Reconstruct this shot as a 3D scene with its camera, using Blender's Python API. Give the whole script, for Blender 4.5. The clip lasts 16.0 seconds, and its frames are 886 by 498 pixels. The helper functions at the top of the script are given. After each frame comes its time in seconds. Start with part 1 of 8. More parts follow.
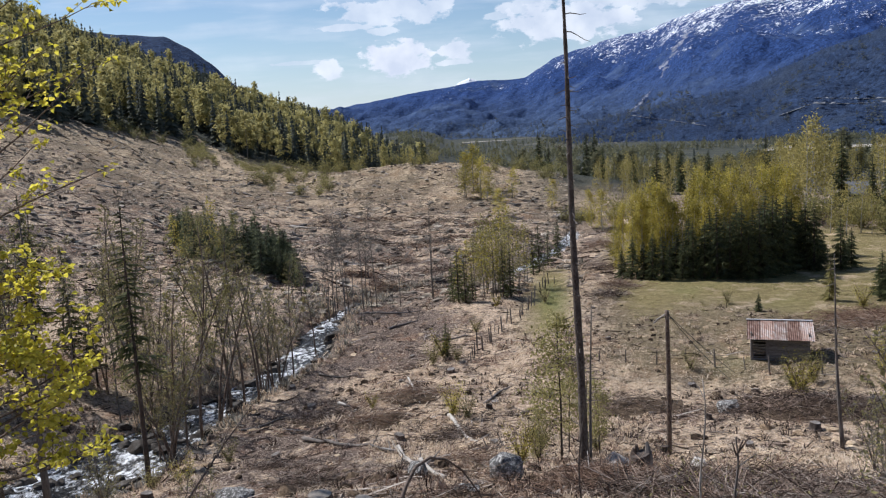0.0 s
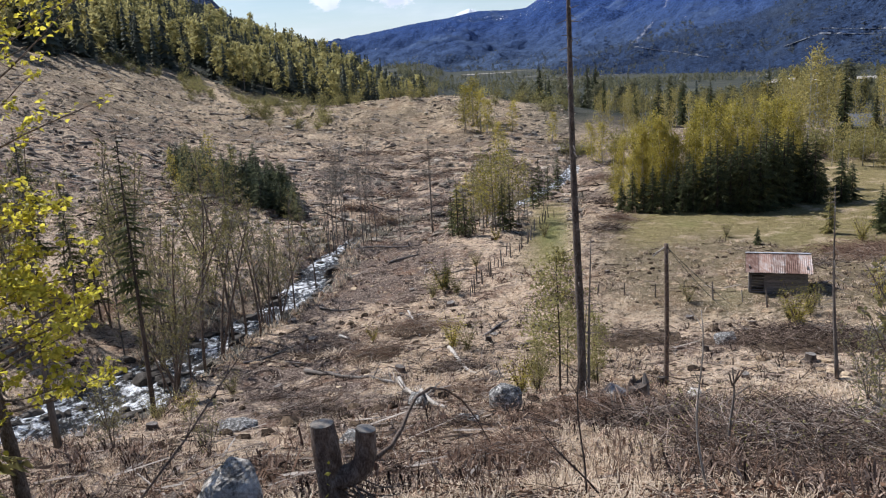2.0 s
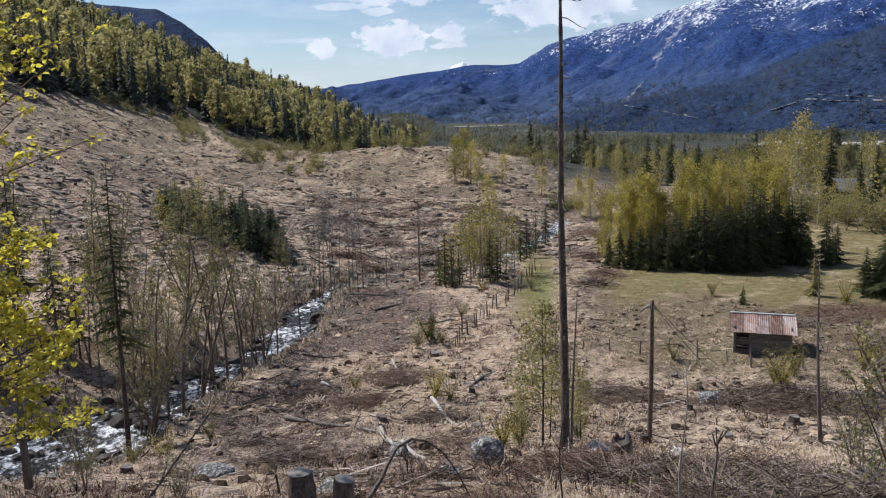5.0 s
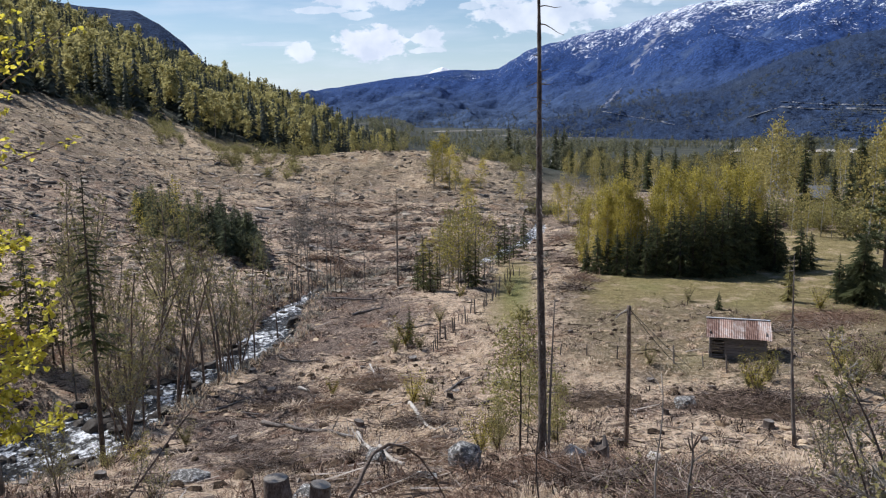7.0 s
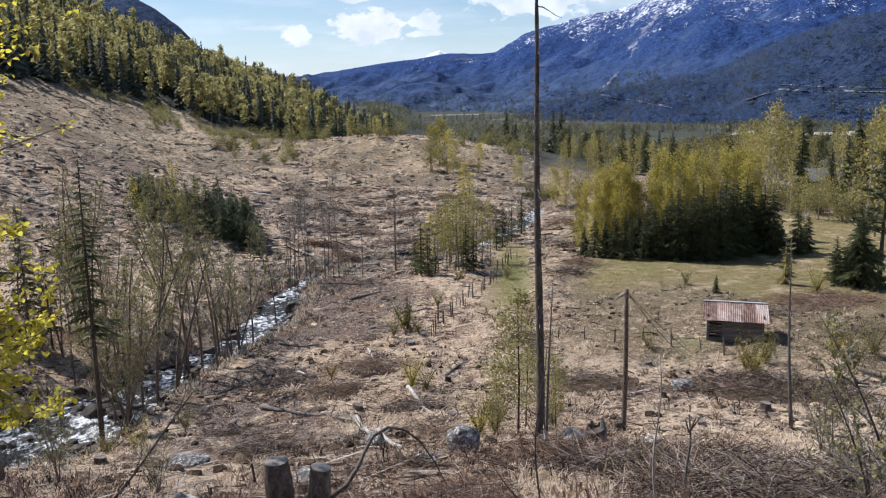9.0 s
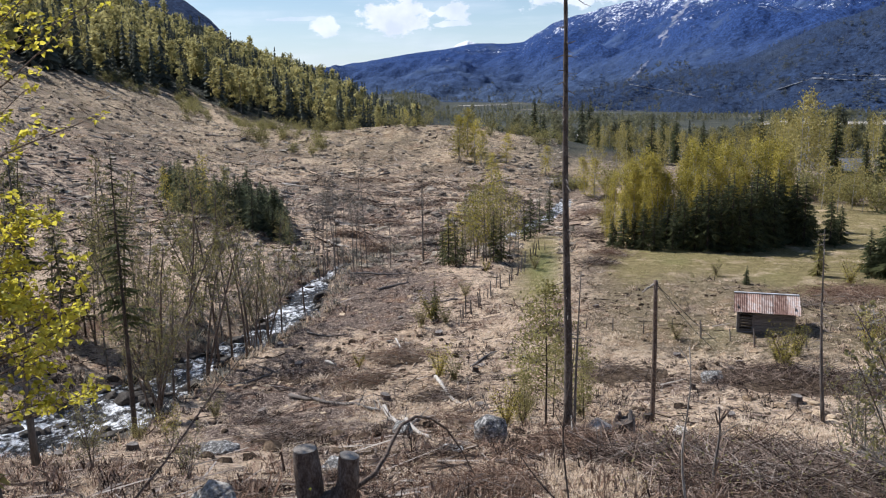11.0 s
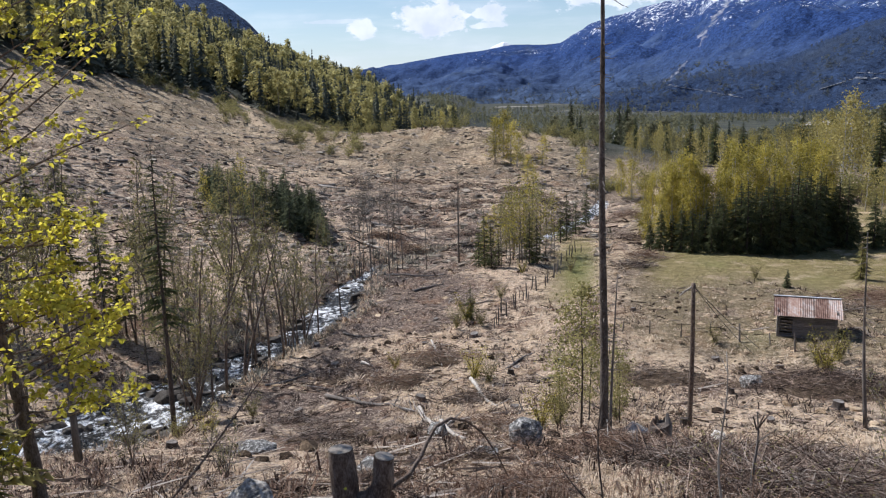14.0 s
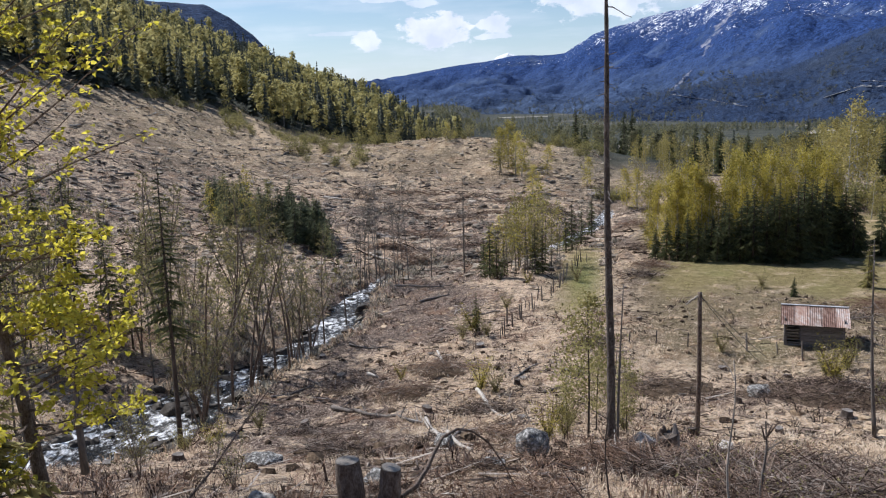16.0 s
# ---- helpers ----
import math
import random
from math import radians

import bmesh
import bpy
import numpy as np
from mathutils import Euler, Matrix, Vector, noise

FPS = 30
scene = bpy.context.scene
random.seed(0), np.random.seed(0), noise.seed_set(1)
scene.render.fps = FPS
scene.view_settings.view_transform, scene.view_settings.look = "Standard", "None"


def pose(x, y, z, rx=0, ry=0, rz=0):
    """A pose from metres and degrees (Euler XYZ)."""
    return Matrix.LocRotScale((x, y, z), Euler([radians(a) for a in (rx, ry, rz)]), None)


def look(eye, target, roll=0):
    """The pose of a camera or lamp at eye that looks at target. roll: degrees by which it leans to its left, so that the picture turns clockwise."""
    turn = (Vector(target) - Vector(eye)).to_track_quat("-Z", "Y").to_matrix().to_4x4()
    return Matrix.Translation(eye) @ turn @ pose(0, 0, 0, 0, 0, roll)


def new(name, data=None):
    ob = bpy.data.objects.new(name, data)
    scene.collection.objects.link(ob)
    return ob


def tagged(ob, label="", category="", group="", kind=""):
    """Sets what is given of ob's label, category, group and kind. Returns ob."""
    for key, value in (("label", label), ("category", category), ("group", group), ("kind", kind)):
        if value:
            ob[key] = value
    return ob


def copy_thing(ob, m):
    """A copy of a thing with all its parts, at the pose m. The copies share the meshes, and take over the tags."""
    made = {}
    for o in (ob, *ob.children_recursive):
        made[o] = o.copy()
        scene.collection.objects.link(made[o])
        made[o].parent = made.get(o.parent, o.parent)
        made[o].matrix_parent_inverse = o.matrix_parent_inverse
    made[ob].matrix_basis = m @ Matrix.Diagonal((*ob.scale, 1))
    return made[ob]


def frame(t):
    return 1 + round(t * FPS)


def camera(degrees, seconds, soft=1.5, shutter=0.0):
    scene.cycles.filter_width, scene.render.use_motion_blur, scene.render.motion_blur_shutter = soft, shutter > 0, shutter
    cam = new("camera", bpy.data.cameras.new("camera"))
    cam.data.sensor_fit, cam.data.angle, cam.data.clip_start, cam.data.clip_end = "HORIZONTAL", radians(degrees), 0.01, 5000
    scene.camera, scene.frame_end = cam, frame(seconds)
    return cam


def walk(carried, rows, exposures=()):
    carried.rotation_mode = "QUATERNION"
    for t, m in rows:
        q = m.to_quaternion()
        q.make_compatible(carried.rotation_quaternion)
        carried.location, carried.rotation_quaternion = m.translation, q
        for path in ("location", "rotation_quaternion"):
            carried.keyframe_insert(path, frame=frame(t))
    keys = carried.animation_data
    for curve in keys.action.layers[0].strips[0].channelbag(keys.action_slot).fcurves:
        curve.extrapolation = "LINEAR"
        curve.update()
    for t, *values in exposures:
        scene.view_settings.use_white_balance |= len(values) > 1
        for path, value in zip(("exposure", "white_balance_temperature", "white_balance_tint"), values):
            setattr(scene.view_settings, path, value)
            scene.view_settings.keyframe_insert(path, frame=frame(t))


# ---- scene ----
cam = camera(55.05, 16.0, soft=1.15)
PATH = [  # t, x, y, z, rx, ry, rz
    (0.0, 0.000, 0.000, 12.000, 81.600, 3.200, 0.000),
    (0.5, -0.006, 0.025, 11.982, 77.533, 4.973, -0.473),
    (1.0, -0.004, 0.030, 11.981, 76.627, 4.356, -0.315),
    (1.5, -0.001, 0.029, 11.981, 77.179, 4.132, -0.142),
    (2.0, -0.002, 0.021, 11.981, 77.170, 3.319, -0.047),
    (2.5, -0.006, 0.028, 11.975, 77.121, 2.283, 0.199),
    (3.0, 0.000, 0.020, 11.985, 77.576, 2.225, 0.288),
    (3.5, -0.003, 0.027, 11.981, 78.481, 2.080, 0.240),
    (4.0, 0.000, 0.028, 11.982, 79.563, 2.122, 0.031),
    (6.5, -0.001, 0.025, 11.980, 80.767, -0.043, -1.298),
    (7.0, 0.004, 0.022, 11.986, 80.774, 0.775, -1.914),
    (7.5, 0.005, 0.018, 11.983, 80.634, 0.663, -2.321),
    (8.0, 0.000, 0.015, 11.984, 80.318, 0.699, -2.483),
    (8.5, -0.002, 0.021, 11.982, 79.945, 0.773, -2.385),
    (9.0, -0.003, 0.025, 11.979, 79.714, 0.963, -2.110),
    (11.5, -0.007, 0.022, 11.974, 79.002, 1.138, 0.319),
    (12.0, -0.004, 0.022, 11.978, 78.928, 1.081, 0.863),
    (12.5, -0.005, 0.033, 11.972, 78.974, 1.103, 1.224),
    (13.0, -0.002, 0.028, 11.973, 79.017, 1.169, 1.654),
    (13.5, -0.003, 0.023, 11.978, 79.144, 1.370, 1.918),
    (14.0, -0.001, -0.006, 11.988, 79.279, 1.465, 2.138),
    (14.5, -0.001, -0.023, 11.990, 79.430, 1.564, 2.356),
    (15.0, -0.002, -0.014, 11.985, 79.548, 1.769, 2.395),
    (15.5, 0.000, -0.008, 11.989, 79.811, 1.830, 2.464),
    (16.0, -0.003, -0.006, 11.985, 80.008, 1.872, 2.434),
]
EXPOSURES = [(0.0, -0.14, 5970, 12), (0.5, 0.08, 5970, 12), (1.0, 0.62, 5970, 12), (1.5, 0.02, 5970, 12), (2.0, 0.0, 5970, 12), (2.5, 0.02, 5970, 12), (3.0, 0.02, 5970, 12), (3.5, -0.04, 5970, 12), (4.0, -0.22, 5970, 12), (6.5, -0.1, 5970, 12), (7.5, -0.08, 5970, 12), (8.5, 0.05, 5970, 12), (9.0, 0.05, 5970, 12), (11.5, 0.02, 5970, 12), (13.0, 0.02, 5970, 12), (14.0, 0.0, 5970, 12), (15.0, -0.05, 5970, 12), (16.0, -0.03, 5970, 12)]

walk(cam, [(t, pose(*p)) for t, *p in PATH], exposures=EXPOSURES)

# ---- sky, sun ----
SUN_AZ, SUN_EL = -56.0, 49.0          # degrees: azimuth from straight ahead (right positive), elevation
world = bpy.data.worlds.new("sky")
scene.world = world
world.use_nodes = True
wn, wl = world.node_tree.nodes, world.node_tree.links
wn.clear()


def wmath(op, a, b=0.0, clamp=False):
    n = wn.new("ShaderNodeMath")
    n.operation, n.use_clamp = op, clamp
    for i, v in enumerate((a, b)):
        if isinstance(v, (int, float)):
            n.inputs[i].default_value = v
        else:
            wl.new(v, n.inputs[i])
    return n.outputs[0]


sky = wn.new("ShaderNodeTexSky")
sky.sky_type, sky.sun_disc = "NISHITA", False
sky.sun_elevation, sky.sun_rotation = radians(SUN_EL), radians(SUN_AZ)
sky.altitude, sky.air_density, sky.dust_density, sky.ozone_density = 250, 1.0, 0.15, 2.2
coord = wn.new("ShaderNodeTexCoord")
sep = wn.new("ShaderNodeSeparateXYZ")
wl.new(coord.outputs["Generated"], sep.inputs[0])
ahead = wmath("MAXIMUM", sep.outputs[1], 0.05)
cu, cv = wmath("DIVIDE", sep.outputs[0], ahead), wmath("DIVIDE", sep.outputs[2], ahead)
plane = wn.new("ShaderNodeCombineXYZ")
wl.new(cu, plane.inputs[0])
wl.new(cv, plane.inputs[1])
stretch = wn.new("ShaderNodeMapping")
stretch.inputs["Scale"].default_value = (1.0, 1.7, 1.0)
wl.new(plane.outputs[0], stretch.inputs[0])
puff = wn.new("ShaderNodeTexNoise")
puff.inputs["Scale"].default_value, puff.inputs["Detail"].default_value, puff.inputs["Roughness"].default_value = 34.0, 7.0, 0.6
wl.new(stretch.outputs[0], puff.inputs["Vector"])
swell = wmath("SUBTRACT", puff.outputs["Fac"], 0.5)
# cumulus and torn fair-weather clouds: u, v of the middle, half width, half height, thickness
CLOUDS = [(-0.048, 0.078, 0.046, 0.021, 1.0), (-0.128, 0.070, 0.020, 0.011, 0.8), (0.018, 0.082, 0.021, 0.012, 0.85),
          (0.017, 0.069, 0.024, 0.0045, 0.7), (0.150, 0.108, 0.085, 0.024, 0.85), (0.105, 0.126, 0.040, 0.010, 0.7),
          (-0.050, 0.132, 0.075, 0.018, 0.7), (-0.105, 0.115, 0.035, 0.0045, 0.65), (0.225, 0.135, 0.09, 0.02, 0.7),
          (-0.155, 0.078, 0.035, 0.0028, 0.5), (-0.060, 0.108, 0.020, 0.005, 0.6), (0.07, 0.118, 0.02, 0.005, 0.5)]
cover = None
for u0, v0, a, b, thick in CLOUDS:
    du = wmath("DIVIDE", wmath("SUBTRACT", cu, u0), a)
    dv = wmath("DIVIDE", wmath("SUBTRACT", cv, v0), b)
    r2 = wmath("ADD", wmath("MULTIPLY", du, du), wmath("MULTIPLY", dv, dv))
    body = wmath("SUBTRACT", 1.0, wmath("POWER", r2, 0.5))
    body = wmath("ADD", body, wmath("MULTIPLY", swell, 2.4))
    body = wmath("MULTIPLY", wmath("MULTIPLY", body, 4.2, True), thick)
    cover = body if cover is None else wmath("MAXIMUM", cover, body)
streaks = wn.new("ShaderNodeMapping")
streaks.inputs["Scale"].default_value = (2.2, 16.0, 1.0)
streaks.inputs["Rotation"].default_value = (0, 0, radians(-6))
wl.new(plane.outputs[0], streaks.inputs[0])
cirrus = wn.new("ShaderNodeTexNoise")
cirrus.inputs["Scale"].default_value, cirrus.inputs["Detail"].default_value, cirrus.inputs["Roughness"].default_value = 2.0, 6.0, 0.55
wl.new(streaks.outputs[0], cirrus.inputs["Vector"])
thin = wmath("MULTIPLY", wmath("MULTIPLY", wmath("SUBTRACT", cirrus.outputs["Fac"], 0.44), 4.0, True), 0.42)
cover = wmath("MAXIMUM", cover, thin)
front = wmath("MULTIPLY", wmath("SUBTRACT", sep.outputs[1], 0.25), 6.0, True)
cover = wmath("MULTIPLY", wmath("MULTIPLY", cover, front), wmath("MULTIPLY", sep.outputs[2], 60.0, True), True)
shade = wn.new("ShaderNodeMix")
shade.data_type = "RGBA"
shade.inputs["A"].default_value, shade.inputs["B"].default_value = (7.6, 8.2, 9.3, 1), (11.0, 11.1, 11.3, 1)
soft_noise = wn.new("ShaderNodeTexNoise")
soft_noise.inputs["Scale"].default_value, soft_noise.inputs["Detail"].default_value = 22.0, 4.0
wl.new(plane.outputs[0], soft_noise.inputs["Vector"])
wl.new(wmath("MULTIPLY", wmath("SUBTRACT", soft_noise.outputs["Fac"], 0.35), 3.2, True), shade.inputs["Factor"])
blend = wn.new("ShaderNodeMix")
blend.data_type = "RGBA"
wl.new(cover, blend.inputs["Factor"])
wl.new(shade.outputs["Result"], blend.inputs["B"])
veil = wn.new("ShaderNodeMix")
veil.data_type = "RGBA"
low = wmath("SUBTRACT", 1.0, wmath("DIVIDE", wmath("MAXIMUM", sep.outputs[2], 0.0), 0.16), True)
wl.new(wmath("MULTIPLY", wmath("MULTIPLY", low, low), 0.62), veil.inputs["Factor"])
wl.new(sky.outputs[0], veil.inputs["A"])
veil.inputs["B"].default_value = (7.0, 8.1, 9.6, 1)
wl.new(veil.outputs["Result"], blend.inputs["A"])
back = wn.new("ShaderNodeBackground")
back.inputs["Strength"].default_value = 0.10
wl.new(blend.outputs["Result"], back.inputs["Color"])
wout = wn.new("ShaderNodeOutputWorld")
wl.new(back.outputs[0], wout.inputs[0])

sun_data = bpy.data.lights.new("sun", "SUN")
sun_data.energy, sun_data.angle, sun_data.color = 6.3, radians(0.6), (1.0, 0.96, 0.90)
sun = new("sun", sun_data)
_se, _sa = radians(SUN_EL), radians(SUN_AZ)
sun.matrix_world = look((math.sin(_sa) * math.cos(_se) * 50, math.cos(_sa) * math.cos(_se) * 50, math.sin(_se) * 50 + 12), (0, 0, 12))

# ---- materials ----


def material(name, stops, scale=1.0, rough=0.85, bump=0.3, dist=0.02, fine=6.0, coords="position", stretched=(1, 1, 1),
             island=0.0, thing=0.0, through_light=0.0, through_color=None, metal=0.0, contrast=1.0, spec=0.12):
    """Noise at two scales drives a colour ramp and a bump; island and thing vary brightness per loose piece and per object."""
    m = bpy.data.materials.new(name)
    m.use_nodes = True
    n, l = m.node_tree.nodes, m.node_tree.links
    p = n["Principled BSDF"]
    p.inputs["Roughness"].default_value, p.inputs["Metallic"].default_value = rough, metal
    p.inputs["Specular IOR Level"].default_value = spec
    mp = n.new("ShaderNodeMapping")
    mp.inputs["Scale"].default_value = stretched
    if coords == "position":
        l.new(n.new("ShaderNodeNewGeometry").outputs["Position"], mp.inputs[0])
    else:
        l.new(n.new("ShaderNodeTexCoord").outputs["Object"], mp.inputs[0])
    big, small = n.new("ShaderNodeTexNoise"), n.new("ShaderNodeTexNoise")
    for t, s, d in ((big, scale, 5), (small, scale * fine, 5)):
        t.inputs["Scale"].default_value, t.inputs["Detail"].default_value, t.inputs["Roughness"].default_value = s, d, 0.62
        l.new(mp.outputs[0], t.inputs["Vector"])
    mix = n.new("ShaderNodeMath")
    mix.operation = "MULTIPLY_ADD"
    l.new(small.outputs["Fac"], mix.inputs[0])
    mix.inputs[1].default_value = 0.5
    half = n.new("ShaderNodeMath")
    half.operation = "MULTIPLY"
    l.new(big.outputs["Fac"], half.inputs[0])
    half.inputs[1].default_value = 0.5
    l.new(half.outputs[0], mix.inputs[2])
    fac = n.new("ShaderNodeMapRange")
    fac.inputs["From Min"].default_value, fac.inputs["From Max"].default_value = 0.5 - 0.17 / contrast, 0.5 + 0.17 / contrast
    l.new(mix.outputs[0], fac.inputs["Value"])
    value = fac.outputs[0]
    for amount, node, out in ((island, "ShaderNodeNewGeometry", "Random Per Island"), (thing, "ShaderNodeObjectInfo", "Random")):
        if amount:
            r = n.new(node).outputs[out]
            a = n.new("ShaderNodeMath")
            a.operation = "MULTIPLY_ADD"
            a.inputs[1].default_value, a.inputs[2].default_value = 2 * amount, -amount
            l.new(r, a.inputs[0])
            b = n.new("ShaderNodeMath")
            b.use_clamp = True
            l.new(a.outputs[0], b.inputs[0])
            l.new(value, b.inputs[1])
            value = b.outputs[0]
    ramp = n.new("ShaderNodeValToRGB")
    e = ramp.color_ramp.elements
    while len(e) < len(stops):
        e.new(0.5)
    for i, c in enumerate(stops):
        e[i].position, e[i].color = i / (len(stops) - 1), (*c, 1)
    l.new(value, ramp.inputs[0])
    l.new(ramp.outputs[0], p.inputs["Base Color"])
    if bump:
        b = n.new("ShaderNodeBump")
        b.inputs["Strength"].default_value, b.inputs["Distance"].default_value = bump, dist
        l.new(mix.outputs[0], b.inputs["Height"])
        l.new(b.outputs[0], p.inputs["Normal"])
    if through_light:
        tr = n.new("ShaderNodeBsdfTranslucent")
        if through_color:
            tint = n.new("ShaderNodeMix")
            tint.data_type, tint.blend_type = "RGBA", "MULTIPLY"
            tint.inputs["Factor"].default_value = 1.0
            tint.inputs["B"].default_value = (*through_color, 1)
            l.new(ramp.outputs[0], tint.inputs["A"])
            l.new(tint.outputs["Result"], tr.inputs["Color"])
        else:
            l.new(ramp.outputs[0], tr.inputs["Color"])
        ms = n.new("ShaderNodeMixShader")
        ms.inputs[0].default_value = through_light
        l.new(p.outputs[0], ms.inputs[1])
        l.new(tr.outputs[0], ms.inputs[2])
        l.new(ms.outputs[0], n["Material Output"].inputs["Surface"])
    return m


M_ROCK = material("grey_granite", [(0.045, 0.043, 0.04), (0.115, 0.11, 0.103), (0.21, 0.20, 0.185), (0.62, 0.60, 0.56)], 11.0, 0.88, 0.9, 0.04, 5, "object", contrast=2.1)
M_ROCK_PALE = material("pale_granite", [(0.14, 0.125, 0.105), (0.44, 0.40, 0.35), (0.70, 0.65, 0.58)], 5.0, 0.85, 0.9, 0.05, 6, "object", contrast=1.7)
M_ROCK_WET = material("wet_stone", [(0.022, 0.018, 0.014), (0.06, 0.05, 0.04), (0.14, 0.12, 0.098)], 2.4, 0.6, 0.5, 0.05, 6, "object", thing=0.2)
M_BARK_GREY = material("grey_bark", [(0.075, 0.065, 0.055), (0.17, 0.15, 0.13), (0.30, 0.27, 0.24)], 5.0, 0.9, 0.6, 0.02, 5, "object", (1, 1, 0.25), thing=0.15)
M_BARK_BIRCH = material("birch_bark", [(0.06, 0.05, 0.045), (0.42, 0.40, 0.36), (0.62, 0.60, 0.55)], 3.0, 0.8, 0.3, 0.01, 5, "object", (1, 1, 2.2), thing=0.12)
M_BARK_SPRUCE = material("spruce_bark", [(0.032, 0.025, 0.02), (0.082, 0.066, 0.056), (0.17, 0.142, 0.122)], 6.0, 0.92, 0.7, 0.02, 5, "object", (1, 1, 0.4), thing=0.12)
M_BARK_DEAD = material("dead_spruce_bark", [(0.045, 0.036, 0.030), (0.115, 0.095, 0.080), (0.22, 0.188, 0.162)], 7.0, 0.92, 0.8, 0.02, 5, "object", (1, 1, 0.5), contrast=1.3)
M_DEAD = material("weathered_dead_wood", [(0.07, 0.06, 0.052), (0.17, 0.148, 0.13), (0.31, 0.28, 0.25)], 6.0, 0.9, 0.6, 0.015, 5, "object", (1, 1, 0.2), thing=0.18)
M_PALEWOOD = material("bleached_wood", [(0.22, 0.19, 0.16), (0.42, 0.38, 0.33), (0.60, 0.56, 0.50)], 5.0, 0.85, 0.4, 0.01, 5, "object", (1, 1, 0.3), thing=0.2)
M_CUT = material("sawn_wood_face", [(0.17, 0.14, 0.115), (0.29, 0.25, 0.205), (0.40, 0.35, 0.29)], 14.0, 0.85, 0.3, 0.01, 4, "object", thing=0.2)
M_TWIG = material("grey_brown_twigs", [(0.014, 0.010, 0.008), (0.085, 0.057, 0.043), (0.34, 0.255, 0.20)], 3.0, 0.9, 0.0, 0.01, 6, island=0.6, thing=0.1)
M_TWIG_PALE = material("bleached_twigs", [(0.16, 0.125, 0.10), (0.31, 0.255, 0.21), (0.52, 0.455, 0.39)], 3.0, 0.9, 0.0, 0.01, 6, island=0.45)
M_TWIG_RED = material("red_brown_twigs", [(0.09, 0.05, 0.034), (0.22, 0.14, 0.095), (0.40, 0.285, 0.205)], 3.0, 0.9, 0.0, 0.01, 6, island=0.45)
M_STRAW = material("dry_grass", [(0.38, 0.28, 0.185), (0.64, 0.50, 0.355), (0.82, 0.69, 0.53)], 0.6, 0.85, 0.0, 0.01, 6, island=0.4, through_light=0.35)
M_GREENBLADE = material("fresh_grass", [(0.22, 0.19, 0.07), (0.36, 0.31, 0.14), (0.52, 0.44, 0.25)], 0.6, 0.8, 0.0, 0.01, 6, island=0.4, through_light=0.3)
M_LEAF_BIRCH = material("birch_spring_leaves", [(0.178, 0.156, 0.044), (0.385, 0.336, 0.09), (0.565, 0.485, 0.145)], 0.5, 0.6, 0.0, 0.01, 6, island=0.35, thing=0.34, through_light=0.45, through_color=(1.12, 1.06, 0.7))
M_LEAF_NEAR = material("fresh_yellow_green_leaf", [(0.32, 0.31, 0.06), (0.52, 0.49, 0.11), (0.70, 0.65, 0.20)], 3.0, 0.45, 0.1, 0.003, 6, island=0.4, through_light=0.6, through_color=(1.2, 1.12, 0.55))
M_LEAF_OLIVE = material("olive_buds", [(0.15, 0.135, 0.058), (0.27, 0.24, 0.10), (0.39, 0.345, 0.15)], 0.6, 0.7, 0.0, 0.01, 6, island=0.4, thing=0.15, through_light=0.5)
M_NEEDLE = material("spruce_needles", [(0.056, 0.066, 0.036), (0.115, 0.13, 0.066), (0.185, 0.20, 0.098)], 0.8, 0.75, 0.0, 0.01, 6, island=0.35, thing=0.25, through_light=0.3)
M_NEEDLE_LIGHT = material("light_spruce_needles", [(0.055, 0.066, 0.028), (0.12, 0.13, 0.056), (0.20, 0.205, 0.088)], 0.8, 0.75, 0.0, 0.01, 6, island=0.35, thing=0.2, through_light=0.2)
M_NEEDLE_YOUNG = material("young_spruce_needles", [(0.09, 0.105, 0.066), (0.185, 0.205, 0.118), (0.29, 0.31, 0.175)], 0.8, 0.75, 0.0, 0.01, 6, island=0.35, thing=0.3, through_light=0.35)
# far needles greyed in the base colour to imitate haze
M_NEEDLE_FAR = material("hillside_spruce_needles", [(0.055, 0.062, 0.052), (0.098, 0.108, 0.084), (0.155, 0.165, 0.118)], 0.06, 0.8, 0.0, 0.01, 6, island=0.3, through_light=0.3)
M_LEAF_HILL = material("hillside_birch_leaves", [(0.23, 0.207, 0.088), (0.42, 0.375, 0.155), (0.57, 0.50, 0.215)], 0.06, 0.7, 0.0, 0.01, 6, island=0.3, through_light=0.45)
M_TWIG_OLIVE = material("olive_grey_twigs", [(0.10, 0.088, 0.068), (0.22, 0.20, 0.155), (0.37, 0.34, 0.27)], 3.0, 0.9, 0.0, 0.01, 6, island=0.45, thing=0.15)
M_TWIG_ALDER = material("dark_alder_twigs", [(0.085, 0.074, 0.063), (0.205, 0.184, 0.156), (0.38, 0.35, 0.30)], 3.0, 0.9, 0.0, 0.01, 6, island=0.45, thing=0.15)
# near-black for the imitated gap shade under slash piles; also colours mossy clods
M_HUMMOCK = material("mossy_clods", [(0.022, 0.015, 0.010), (0.078, 0.054, 0.035), (0.20, 0.145, 0.095)], 4.0, 0.95, 0.8, 0.06, 6, island=0.4)
# far-slope versions of clods and tussocks, greyed in colour to imitate haze
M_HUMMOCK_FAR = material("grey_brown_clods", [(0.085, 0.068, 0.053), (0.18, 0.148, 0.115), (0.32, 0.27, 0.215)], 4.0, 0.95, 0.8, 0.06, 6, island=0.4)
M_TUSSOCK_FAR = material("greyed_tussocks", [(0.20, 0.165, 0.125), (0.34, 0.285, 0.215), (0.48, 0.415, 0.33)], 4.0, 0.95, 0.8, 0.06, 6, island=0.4)
